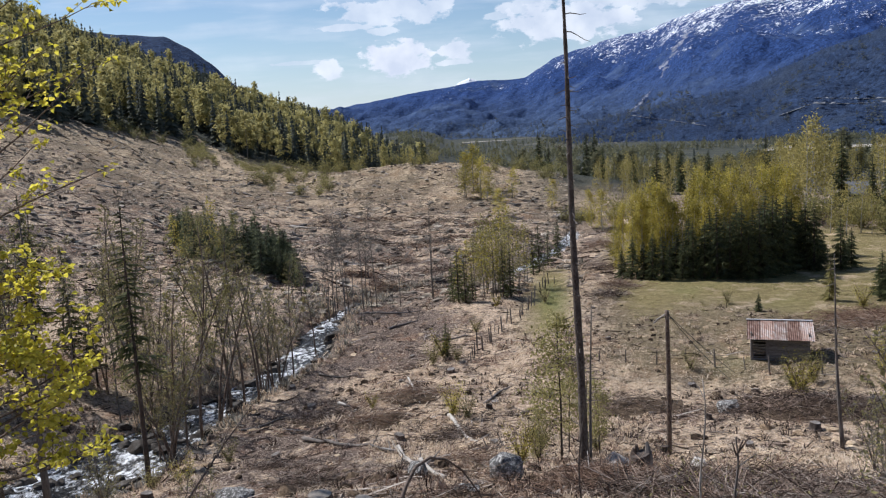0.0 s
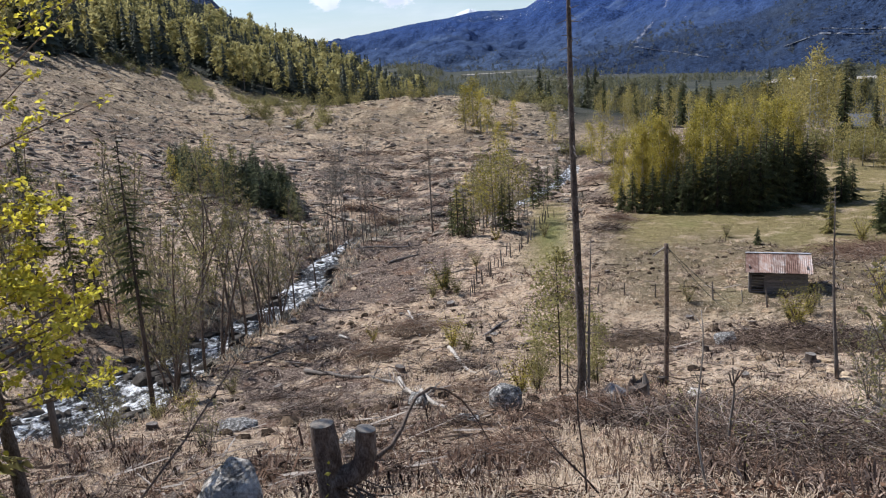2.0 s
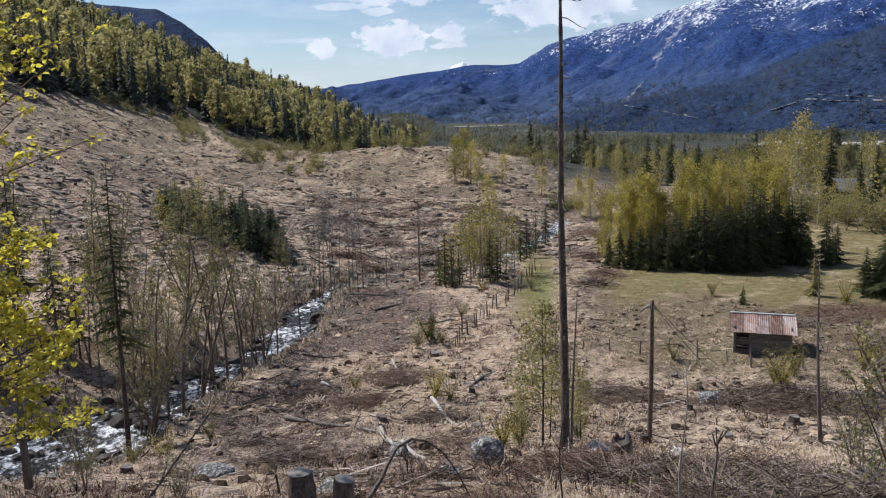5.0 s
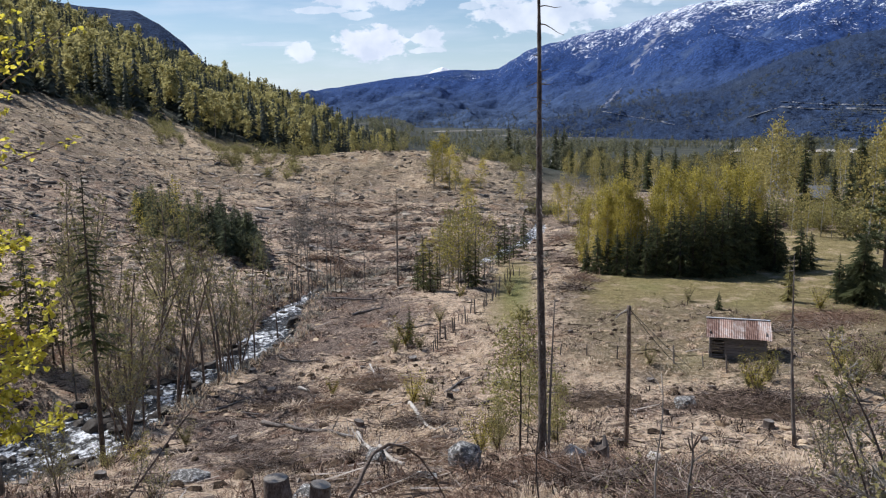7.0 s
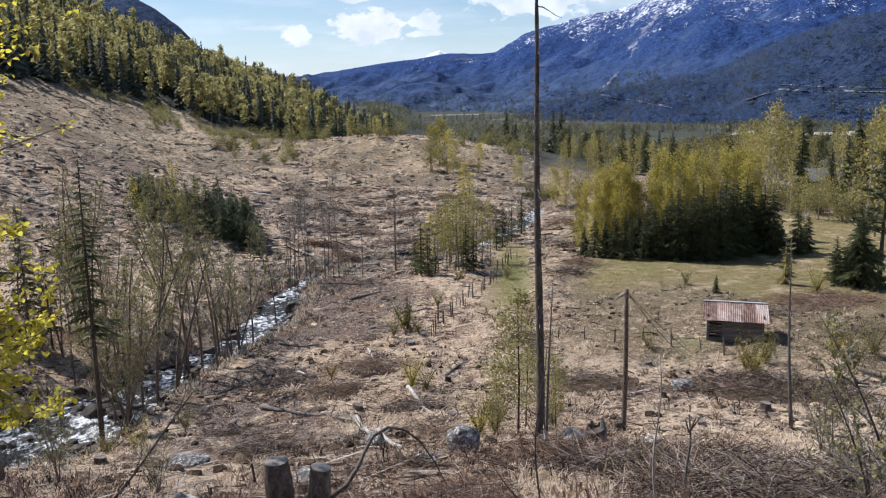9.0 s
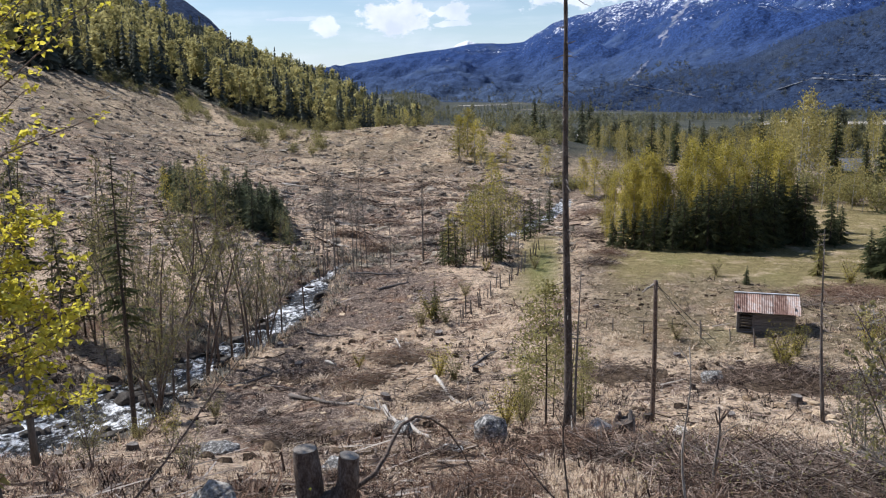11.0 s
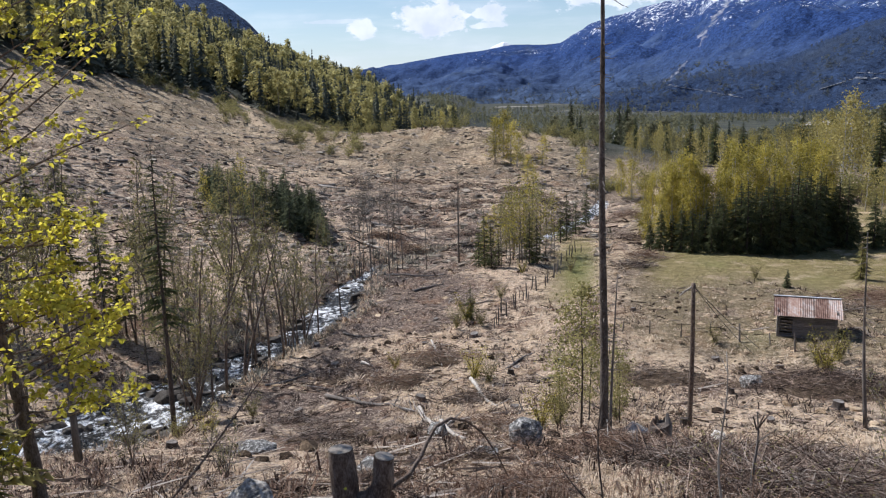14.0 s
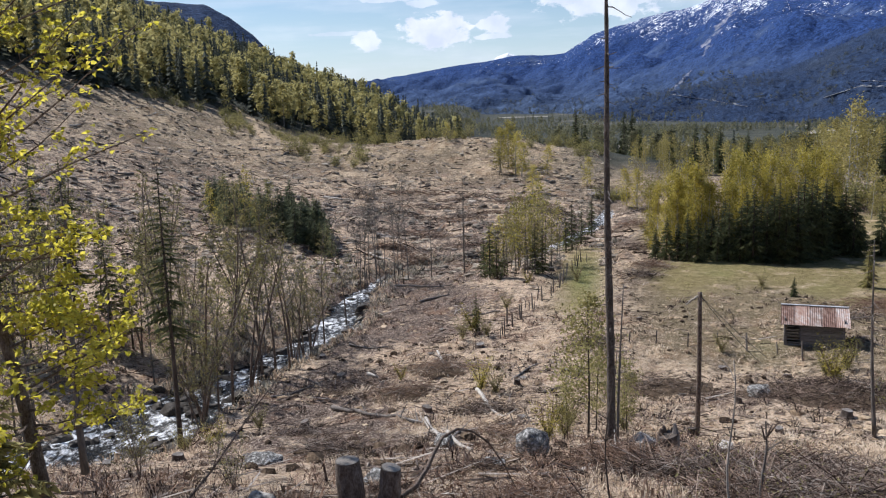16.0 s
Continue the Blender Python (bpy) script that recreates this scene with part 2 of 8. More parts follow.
M_HUMMOCK_PALE = material("straw_hummocks", [(0.22, 0.155, 0.095), (0.42, 0.31, 0.20), (0.60, 0.47, 0.32)], 4.0, 0.95, 0.8, 0.06, 6, island=0.4)
M_NEEDLE_FRESH = material("fresh_light_needles", [(0.20, 0.18, 0.068), (0.34, 0.305, 0.125), (0.48, 0.43, 0.19)], 0.8, 0.7, 0.0, 0.01, 6, island=0.4, through_light=0.55)
# leaf colour muted, with the valley's haze put into it
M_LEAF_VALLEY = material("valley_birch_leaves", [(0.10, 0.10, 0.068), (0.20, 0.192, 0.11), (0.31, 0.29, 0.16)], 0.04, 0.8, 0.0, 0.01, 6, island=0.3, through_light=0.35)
M_LEAF_BUDDING = material("budding_birch_leaves", [(0.17, 0.144, 0.05), (0.35, 0.295, 0.10), (0.50, 0.425, 0.16)], 0.3, 0.7, 0.0, 0.01, 6, island=0.35, thing=0.28, through_light=0.45)
M_LEAF_BELT = material("belt_birch_leaves", [(0.13, 0.12, 0.048), (0.27, 0.245, 0.095), (0.40, 0.36, 0.145)], 0.3, 0.7, 0.0, 0.01, 6, island=0.35, thing=0.22, through_light=0.4)
M_HILLROAD = material("pale_gravel", [(0.10, 0.11, 0.13), (0.16, 0.165, 0.18), (0.22, 0.22, 0.225)], 0.05, 0.95, 0.0)
M_FIELD = material("pale_stubble_field", [(0.24, 0.215, 0.18), (0.36, 0.325, 0.275), (0.46, 0.42, 0.36)], 0.05, 0.95, 0.0)
M_BARK_ALDER = material("brown_alder_bark", [(0.06, 0.042, 0.032), (0.15, 0.112, 0.088), (0.29, 0.235, 0.195)], 16.0, 0.9, 0.8, 0.02, 5, "object", (1, 1, 0.5), contrast=1.3)
M_TIMBER = material("weathered_timber", [(0.075, 0.066, 0.059), (0.165, 0.148, 0.134), (0.28, 0.255, 0.235)], 3.0, 0.9, 0.5, 0.01, 6, "object", (1, 6, 6), thing=0.2)
M_RUST_PALE = material("half_rusted_zinc_sheet", [(0.24, 0.11, 0.07), (0.38, 0.27, 0.22), (0.55, 0.52, 0.50)], 1.6, 0.5, 0.3, 0.01, 5, "position", (1.0, 0.45, 0.45))
M_RUST = material("rusty_roof_sheet", [(0.10, 0.052, 0.037), (0.19, 0.112, 0.085), (0.32, 0.25, 0.215), (0.52, 0.50, 0.48)], 1.6, 0.55, 0.3, 0.01, 5, "position", (1.0, 0.45, 0.45), thing=0.3, contrast=0.95)
M_ZINC = material("pale_zinc_flashing", [(0.42, 0.42, 0.42), (0.62, 0.62, 0.62), (0.72, 0.72, 0.72)], 3.0, 0.45, 0.1, 0.005, 5, "object", metal=0.3)
M_WIRE = material("old_wire", [(0.05, 0.05, 0.05), (0.12, 0.11, 0.10)], 3.0, 0.6, 0.0)
M_ROOF_GREY = material("grey_sheet_roof", [(0.12, 0.125, 0.13), (0.22, 0.225, 0.23)], 2.0, 0.5, 0.1)
M_DARKPAINT = material("dark_stained_boards", [(0.03, 0.025, 0.02), (0.07, 0.055, 0.045)], 2.0, 0.8, 0.3, 0.01, 6, "object", (6, 1, 0.5))
M_GLASS = bpy.data.materials.new("window_glass")
M_GLASS.use_nodes = True
M_GLASS.node_tree.nodes["Principled BSDF"].inputs["Base Color"].default_value = (0.03, 0.035, 0.04, 1)
M_GLASS.node_tree.nodes["Principled BSDF"].inputs["Roughness"].default_value = 0.3


def ground_material():
    """Dry clear-felled ground: straw, brown slash and bare soil in patches; green meadow where the cover attribute says so."""
    m = bpy.data.materials.new("clear_felled_ground")
    m.use_nodes = True
    n, l = m.node_tree.nodes, m.node_tree.links
    p = n["Principled BSDF"]
    p.inputs["Roughness"].default_value, p.inputs["Specular IOR Level"].default_value = 0.95, 0.15
    pos = n.new("ShaderNodeNewGeometry").outputs["Position"]

    def noise_at(scale, detail=9, rough=0.72, stretched=(1, 1, 1)):
        mp = n.new("ShaderNodeMapping")
        mp.inputs["Scale"].default_value = stretched
        l.new(pos, mp.inputs[0])
        t = n.new("ShaderNodeTexNoise")
        t.inputs["Scale"].default_value, t.inputs["Detail"].default_value, t.inputs["Roughness"].default_value = scale, detail, rough
        l.new(mp.outputs[0], t.inputs["Vector"])
        return t.outputs["Fac"]

    def ramp(fac, stops, lo=0.3, hi=0.7):
        r = n.new("ShaderNodeValToRGB")
        e = r.color_ramp.elements
        while len(e) < len(stops):
            e.new(0.5)
        for i, c in enumerate(stops):
            e[i].position, e[i].color = lo + (hi - lo) * i / (len(stops) - 1), (*c, 1)
        l.new(fac, r.inputs[0])
        return r.outputs[0]

    def mixed(f, a, b):
        x = n.new("ShaderNodeMix")
        x.data_type = "RGBA"
        l.new(f, x.inputs["Factor"])
        l.new(a, x.inputs["A"])
        l.new(b, x.inputs["B"])
        return x.outputs["Result"]

    fine, mid, wide = noise_at(7.0), noise_at(1.7), noise_at(0.42)
    straw = ramp(fine, [(0.26, 0.17, 0.105), (0.63, 0.465, 0.315), (0.84, 0.68, 0.51)], 0.33, 0.65)
    slash = ramp(fine, [(0.035, 0.023, 0.017), (0.15, 0.106, 0.082), (0.36, 0.275, 0.22)], 0.33, 0.67)
    red = ramp(mid, [(0.15, 0.078, 0.045), (0.29, 0.165, 0.10)])
    meadow = ramp(noise_at(1.9), [(0.15, 0.118, 0.052), (0.255, 0.205, 0.092), (0.38, 0.30, 0.155)])
    lush = ramp(noise_at(2.4), [(0.17, 0.146, 0.05), (0.265, 0.225, 0.088)])
    woods = ramp(noise_at(0.05, 8, 0.7), [(0.022, 0.027, 0.024), (0.05, 0.054, 0.042), (0.10, 0.092, 0.065)])
    fields = ramp(noise_at(0.012, 4, 0.5, (0.35, 1.6, 1)), [(0.035, 0.04, 0.035), (0.11, 0.10, 0.08), (0.24, 0.205, 0.16)], 0.46, 0.62)
    far = mixed(ramp(noise_at(0.004, 5, 0.6, (0.35, 1.4, 1)), [(0, 0, 0), (1, 1, 1)], 0.54, 0.60), woods, fields)
    a = n.new("ShaderNodeVertexColor")
    a.layer_name = "cover"
    rgb = n.new("ShaderNodeSeparateColor")
    l.new(a.outputs[0], rgb.inputs[0])
    patch = n.new("ShaderNodeMath")
    patch.operation = "MULTIPLY_ADD"
    l.new(mid, patch.inputs[0])
    patch.inputs[1].default_value = 0.5
    w2 = n.new("ShaderNodeMath")
    w2.operation = "MULTIPLY"
    l.new(wide, w2.inputs[0])
    w2.inputs[1].default_value = 0.5
    l.new(w2.outputs[0], patch.inputs[2])
    more = n.new("ShaderNodeMath")
    more.operation = "MULTIPLY_ADD"
    more.inputs[1].default_value = 0.22
    l.new(rgb.outputs[1], more.inputs[0])
    l.new(patch.outputs[0], more.inputs[2])
    c = mixed(ramp(more.outputs[0], [(0, 0, 0), (1, 1, 1)], 0.485, 0.575), straw, slash)
    # near-black spots scattered by noise through the ground colour
    dark_spots = ramp(fine, [(0.02, 0.015, 0.011), (0.07, 0.05, 0.037)])
    c = mixed(ramp(noise_at(2.6, 4, 0.55), [(0, 0, 0), (0.9, 0.9, 0.9)], 0.575, 0.66), c, dark_spots)
    c = mixed(ramp(noise_at(0.33), [(0, 0, 0), (0.8, 0.8, 0.8)], 0.53, 0.64), c, red)
    green = mixed(ramp(noise_at(0.21), [(0, 0, 0), (1, 1, 1)], 0.50, 0.64), meadow, lush)
    c = mixed(ramp(noise_at(11.0, 4, 0.65), [(0, 0, 0), (0.7, 0.7, 0.7)], 0.565, 0.65), c, dark_spots)
    pale = ramp(mid, [(0.52, 0.40, 0.29), (0.80, 0.67, 0.54)])
    c = mixed(ramp(noise_at(17.0, 3, 0.6, (1, 0.6, 1)), [(0, 0, 0), (0.85, 0.85, 0.85)], 0.56, 0.65), c, pale)
    green = mixed(ramp(noise_at(0.42, 7, 0.65), [(0, 0, 0), (0.75, 0.75, 0.75)], 0.52, 0.66), green, straw)
    fresh = ramp(noise_at(3.1), [(0.12, 0.135, 0.035), (0.21, 0.225, 0.07), (0.33, 0.30, 0.13)])
    green = mixed(a.outputs["Alpha"], green, fresh)
    c = mixed(rgb.outputs[0], c, green)
    c = mixed(rgb.outputs[2], c, far)
    l.new(c, p.inputs["Base Color"])
    b = n.new("ShaderNodeBump")
    b.inputs["Strength"].default_value, b.inputs["Distance"].default_value = 1.0, 0.26
    h = n.new("ShaderNodeMath")
    h.operation = "MULTIPLY_ADD"
    l.new(noise_at(14.0, 5), h.inputs[0])
    h.inputs[1].default_value = 0.45
    l.new(noise_at(3.0, 6), h.inputs[2])
    l.new(h.outputs[0], b.inputs["Height"])
    l.new(b.outputs[0], p.inputs["Normal"])
    return m


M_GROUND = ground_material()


def mountain_material(name, snow_low, snow_high, forest, rock_hi, cliff=False, foot=None):
    """Conifer slopes with bare rock on the steeper ground and thawing snow towards the top."""
    m = bpy.data.materials.new(name)
    m.use_nodes = True
    n, l = m.node_tree.nodes, m.node_tree.links
    p = n["Principled BSDF"]
    p.inputs["Roughness"].default_value, p.inputs["Specular IOR Level"].default_value = 0.95, 0.05
    g = n.new("ShaderNodeNewGeometry")

    def noise_at(scale, detail, rough, stretched=(1, 1, 1)):
        mp = n.new("ShaderNodeMapping")
        mp.inputs["Scale"].default_value = stretched
        l.new(g.outputs["Position"], mp.inputs[0])
        t = n.new("ShaderNodeTexNoise")
        t.inputs["Scale"].default_value, t.inputs["Detail"].default_value, t.inputs["Roughness"].default_value = scale, detail, rough
        l.new(mp.outputs[0], t.inputs["Vector"])
        return t.outputs["Fac"]

    def ramp(fac, stops, lo, hi):
        r = n.new("ShaderNodeValToRGB")
        e = r.color_ramp.elements
        while len(e) < len(stops):
            e.new(0.5)
        for i, c in enumerate(stops):
            e[i].position, e[i].color = lo + (hi - lo) * i / (len(stops) - 1), (*c, 1)
        l.new(fac, r.inputs[0])
        return r.outputs[0]

    def mixed(f, a, b):
        x = n.new("ShaderNodeMix")
        x.data_type = "RGBA"
        l.new(f, x.inputs["Factor"])
        l.new(a, x.inputs["A"])
        l.new(b, x.inputs["B"])
        return x.outputs["Result"]

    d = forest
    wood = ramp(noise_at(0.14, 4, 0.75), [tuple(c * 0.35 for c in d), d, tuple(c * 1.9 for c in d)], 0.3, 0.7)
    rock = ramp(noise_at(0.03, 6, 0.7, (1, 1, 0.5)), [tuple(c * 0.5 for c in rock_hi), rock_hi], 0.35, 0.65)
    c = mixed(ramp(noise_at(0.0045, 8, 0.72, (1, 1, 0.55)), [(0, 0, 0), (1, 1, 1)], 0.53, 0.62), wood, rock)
    sp = n.new("ShaderNodeSeparateXYZ")
    l.new(g.outputs["Position"], sp.inputs[0])
    if foot:
        # birch and farmland mixed into the conifers on the lowest slopes, in hazed blue-green
        low = n.new("ShaderNodeMapRange")
        low.inputs["From Min"].default_value, low.inputs["From Max"].default_value = 140.0, -40.0
        l.new(sp.outputs[2], low.inputs["Value"])
        grove = ramp(noise_at(0.02, 7, 0.75, (1, 1, 2.2)), [tuple(q * 0.4 for q in foot), foot, tuple(q * 1.7 for q in foot)], 0.34, 0.66)
        c = mixed(low.outputs[0], c, grove)

    def calc(op, a, b):
        x = n.new("ShaderNodeMath")
        x.operation = op
        for i, v in enumerate((a, b)):
            if isinstance(v, (int, float)):
                x.inputs[i].default_value = v
            else:
                l.new(v, x.inputs[i])
        return x.outputs[0]

    if cliff:
        # bare pale spur running down the mountainside
        spur = calc("SUBTRACT", calc("SUBTRACT", calc("DIVIDE", sp.outputs[0], sp.outputs[1]), 0.2175), calc("MULTIPLY", calc("DIVIDE", sp.outputs[2], sp.outputs[1]), 0.7345))
        spur = calc("ABSOLUTE", calc("ADD", spur, calc("MULTIPLY", calc("SUBTRACT", noise_at(0.006, 6, 0.65), 0.5), 0.045)), 0)
        bare = calc("ADD", calc("MULTIPLY", spur, -42.0), noise_at(0.02, 7, 0.75))
        stone = ramp(noise_at(0.03, 6, 0.7), [(0.08, 0.10, 0.16), (0.36, 0.36, 0.40)], 0.35, 0.65)
        c = mixed(ramp(bare, [(0, 0, 0), (0.9, 0.9, 0.9)], 0.40, 0.50), c, stone)
    hgt = n.new("ShaderNodeMapRange")
    hgt.inputs["From Min"].default_value, hgt.inputs["From Max"].default_value = snow_low, snow_high
    l.new(sp.outputs[2], hgt.inputs["Value"])
    s = n.new("ShaderNodeMath")
    s.operation = "MULTIPLY_ADD"
    l.new(hgt.outputs[0], s.inputs[0])
    s.inputs[1].default_value = 0.21
    patches = n.new("ShaderNodeMath")
    patches.operation = "MULTIPLY_ADD"
    l.new(noise_at(0.075, 5, 0.8, (1, 1, 0.6)), patches.inputs[0])
    patches.inputs[1].default_value = 0.66
    pw = n.new("ShaderNodeMath")
    pw.operation = "MULTIPLY"
    l.new(noise_at(0.006, 6, 0.6), pw.inputs[0])
    pw.inputs[1].default_value = 0.34
    l.new(pw.outputs[0], patches.inputs[2])
    l.new(patches.outputs[0], s.inputs[2])
    white = n.new("ShaderNodeRGB")
    white.outputs[0].default_value = (0.82, 0.84, 0.87, 1)
    c = mixed(ramp(s.outputs[0], [(0, 0, 0), (1, 1, 1)], 0.672, 0.725), c, white.outputs[0])
    l.new(c, p.inputs["Base Color"])
    b = n.new("ShaderNodeBump")
    b.inputs["Strength"].default_value, b.inputs["Distance"].default_value = 0.8, 14.0
    l.new(noise_at(0.05, 6, 0.7), b.inputs["Height"])
    l.new(b.outputs[0], p.inputs["Normal"])
    return m


# forest, rock and foot colours are tinted blue, standing in for distance haze
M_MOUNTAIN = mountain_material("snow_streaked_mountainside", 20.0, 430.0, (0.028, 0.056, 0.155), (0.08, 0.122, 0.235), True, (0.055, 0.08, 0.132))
# hill ground carries the haze of distance in its bluish base colour
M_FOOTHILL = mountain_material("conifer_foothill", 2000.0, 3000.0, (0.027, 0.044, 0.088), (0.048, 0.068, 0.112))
# needles and leaves of the far slopes, blue-grey with haze put into the colour
M_NEEDLE_HAZED = material("distant_conifer_needles", [(0.044, 0.063, 0.112), (0.073, 0.099, 0.162), (0.107, 0.135, 0.195)], 0.02, 0.85, 0.0, 0.01, 6, island=0.3, through_light=0.5)
M_LEAF_HAZED = material("distant_birch_leaves", [(0.075, 0.088, 0.10), (0.115, 0.128, 0.13), (0.17, 0.18, 0.16)], 0.02, 0.85, 0.0, 0.01, 6, island=0.35, through_light=0.5)


def water_material():
    """Dark shallow water, rippled, with broken white riffles drawn out along the flow."""
    m = bpy.data.materials.new("rippled_stream_water")
    m.use_nodes = True
    n, l = m.node_tree.nodes, m.node_tree.links
    p = n["Principled BSDF"]
    p.inputs["IOR"].default_value, p.inputs["Specular IOR Level"].default_value = 1.33, 0.5
    pos = n.new("ShaderNodeNewGeometry").outputs["Position"]
    mp = n.new("ShaderNodeMapping")
    mp.inputs["Rotation"].default_value = (0, 0, radians(25))
    mp.inputs["Scale"].default_value = (1.25, 0.85, 1)
    l.new(pos, mp.inputs[0])
    t, w, q = (n.new("ShaderNodeTexNoise") for _ in range(3))
    for x, s, d, r in ((t, 7.0, 6, 0.72), (w, 2.6, 8, 0.74), (q, 0.45, 3, 0.55)):
        x.inputs["Scale"].default_value, x.inputs["Detail"].default_value, x.inputs["Roughness"].default_value = s, d, r
        l.new(mp.outputs[0], x.inputs["Vector"])
    add = n.new("ShaderNodeMath")
    add.operation = "MULTIPLY_ADD"
    add.inputs[1].default_value = 0.45
    l.new(q.outputs["Fac"], add.inputs[0])
    l.new(w.outputs["Fac"], add.inputs[2])
    r = n.new("ShaderNodeValToRGB")
    e = r.color_ramp.elements
    e.new(0.5)
    e.new(0.5)
    for i, (k, c) in enumerate(((0.64, (0.022, 0.021, 0.019)), (0.72, (0.09, 0.088, 0.084)), (0.775, (0.40, 0.40, 0.40)), (0.84, (0.86, 0.87, 0.88)))):
        e[i].position, e[i].color = k, (*c, 1)
    l.new(add.outputs[0], r.inputs[0])
    l.new(r.outputs[0], p.inputs["Base Color"])
    g = n.new("ShaderNodeMapRange")
    g.inputs["From Min"].default_value, g.inputs["From Max"].default_value = 0.70, 0.82
    g.inputs["To Min"].default_value, g.inputs["To Max"].default_value = 0.13, 0.6
    l.new(add.outputs[0], g.inputs["Value"])
    l.new(g.outputs[0], p.inputs["Roughness"])
    b = n.new("ShaderNodeBump")
    b.inputs["Strength"].default_value, b.inputs["Distance"].default_value = 1.0, 0.10
    l.new(t.outputs["Fac"], b.inputs["Height"])
    l.new(b.outputs[0], p.inputs["Normal"])
    return m


M_WATER = water_material()

# ---- tools ----


class Soup:
    """Points and faces gathered from many pieces, turned into one mesh."""

    def __init__(self):
        self.v, self.f, self.count, self.limbs = [], {3: [], 4: []}, 0, None

    def add(self, verts, faces):
        verts, faces = np.asarray(verts, float).reshape(-1, 3), np.asarray(faces, int)
        self.v.append(verts)
        self.f[faces.shape[1]].append(faces + self.count)
        self.count += len(verts)
        return self

    def arrays(self):
        v = np.concatenate(self.v) if self.v else np.zeros((0, 3))
        f = {k: (np.concatenate(x) if x else np.zeros((0, k), int)) for k, x in self.f.items()}
        return v, f

    def merge(self, other, matrix=None):
        v, f = other.arrays()
        if matrix is not None:
            a = np.array(matrix)
            v = v @ a[:3, :3].T + a[:3, 3]
        for k in (3, 4):
            if len(f[k]):
                self.f[k].append(f[k] + self.count)
        self.v.append(v)
        self.count += len(v)
        return self

    def scatter(self, source, places):
        """Adds the pieces of source at many places: rows of x, y, z, turn, width, height."""
        v, f = source.arrays()
        p = np.asarray(places, float)
        if not len(p):
            return self
        c, s = np.cos(p[:, 3])[:, None], np.sin(p[:, 3])[:, None]
        x, y, z = v[:, 0][None], v[:, 1][None], v[:, 2][None]
        w, h = p[:, 4][:, None], p[:, 5][:, None]
        out = np.stack([(x * c - y * s) * w + p[:, 0][:, None], (x * s + y * c) * w + p[:, 1][:, None], z * h + p[:, 2][:, None]], 2)
        step = (np.arange(len(p)) * len(v))[:, None, None]
        for k in (3, 4):
            if len(f[k]):
                self.f[k].append((f[k][None] + step).reshape(-1, k) + self.count)
        self.v.append(out.reshape(-1, 3))
        self.count += len(p) * len(v)
        return self

    def mesh(self, name, mat=None, smooth=False):
        v, f = self.arrays()
        me = bpy.data.meshes.new(name)
        me.vertices.add(len(v))
        me.vertices.foreach_set("co", v.astype(np.float32).ravel())
        loops = np.concatenate([f[3].ravel(), f[4].ravel()]).astype(np.int32)
        starts = np.concatenate([np.arange(len(f[3])) * 3, len(f[3]) * 3 + np.arange(len(f[4])) * 4]).astype(np.int32)
        me.loops.add(len(loops))
        me.loops.foreach_set("vertex_index", loops)
        me.polygons.add(len(starts))
        me.polygons.foreach_set("loop_start", starts)
        me.polygons.foreach_set("use_smooth", np.full(len(starts), smooth))
        me.update(calc_edges=True)
        if mat:
            me.materials.append(mat)
        return me


def thing(name, x, y, z, turn=0.0, label="", category="", group="", kind=""):
    ob = new(name)
    ob.empty_display_size = 0.3
    ob.matrix_world = pose(x, y, z, 0, 0, turn)
    return tagged(ob, label, category, group, kind)


def part(name, soup, mat, parent, label="", smooth=False):
    ob = new(name, soup.mesh(name, mat, smooth))
    ob.parent = parent
    return tagged(ob, label) if label else ob


def lone(name, soup, mat, label, category, kind="", group="", smooth=False):
    return tagged(new(name, soup.mesh(name, mat, smooth)), label, category, group, kind)


def tube(soup, pts, radii, sides=6, cap=True):
    """A tapering tube along points."""
    pts = np.asarray(pts, float)
    radii = np.broadcast_to(np.asarray(radii, float), (len(pts),))
    t = np.gradient(pts, axis=0)
    t /= np.linalg.norm(t, axis=1)[:, None] + 1e-9
    a = np.zeros_like(t)
    a[0] = np.cross(t[0], (0, 0, 1.0) if abs(t[0, 2]) < 0.9 else (1.0, 0, 0))
    a[0] /= np.linalg.norm(a[0]) + 1e-9
    for k in range(1, len(t)):
        q = a[k - 1] - t[k] * (t[k] @ a[k - 1])
        a[k] = q / (math.sqrt(q @ q) + 1e-9)
    b = np.cross(t, a)
    ang = np.arange(sides) * 2 * np.pi / sides
    ring = pts[:, None] + radii[:, None, None] * (np.cos(ang)[None, :, None] * a[:, None] + np.sin(ang)[None, :, None] * b[:, None])
    n = len(pts)
    i, j = np.meshgrid(np.arange(n - 1), np.arange(sides), indexing="ij")
    q = np.stack([i * sides + j, i * sides + (j + 1) % sides, (i + 1) * sides + (j + 1) % sides, (i + 1) * sides + j], 2).reshape(-1, 4)
    v = ring.reshape(-1, 3)
    soup.add(v, q)
    if cap:
        for k, flip in ((0, 1), (n - 1, 0)):
            base = k * sides
            tri = np.array([[0, m, m + 1] if not flip else [0, m + 1, m] for m in range(1, sides - 1)])
            soup.f[3].append(tri + base + soup.count - len(v))
    return soup


def box(soup, x0, y0, z0, x1, y1, z1):
    v = [(x, y, z) for z in (z0, z1) for y in (y0, y1) for x in (x0, x1)]
    return soup.add(v, [(0, 2, 3, 1), (4, 5, 7, 6), (0, 1, 5, 4), (2, 6, 7, 3), (0, 4, 6, 2), (1, 3, 7, 5)])


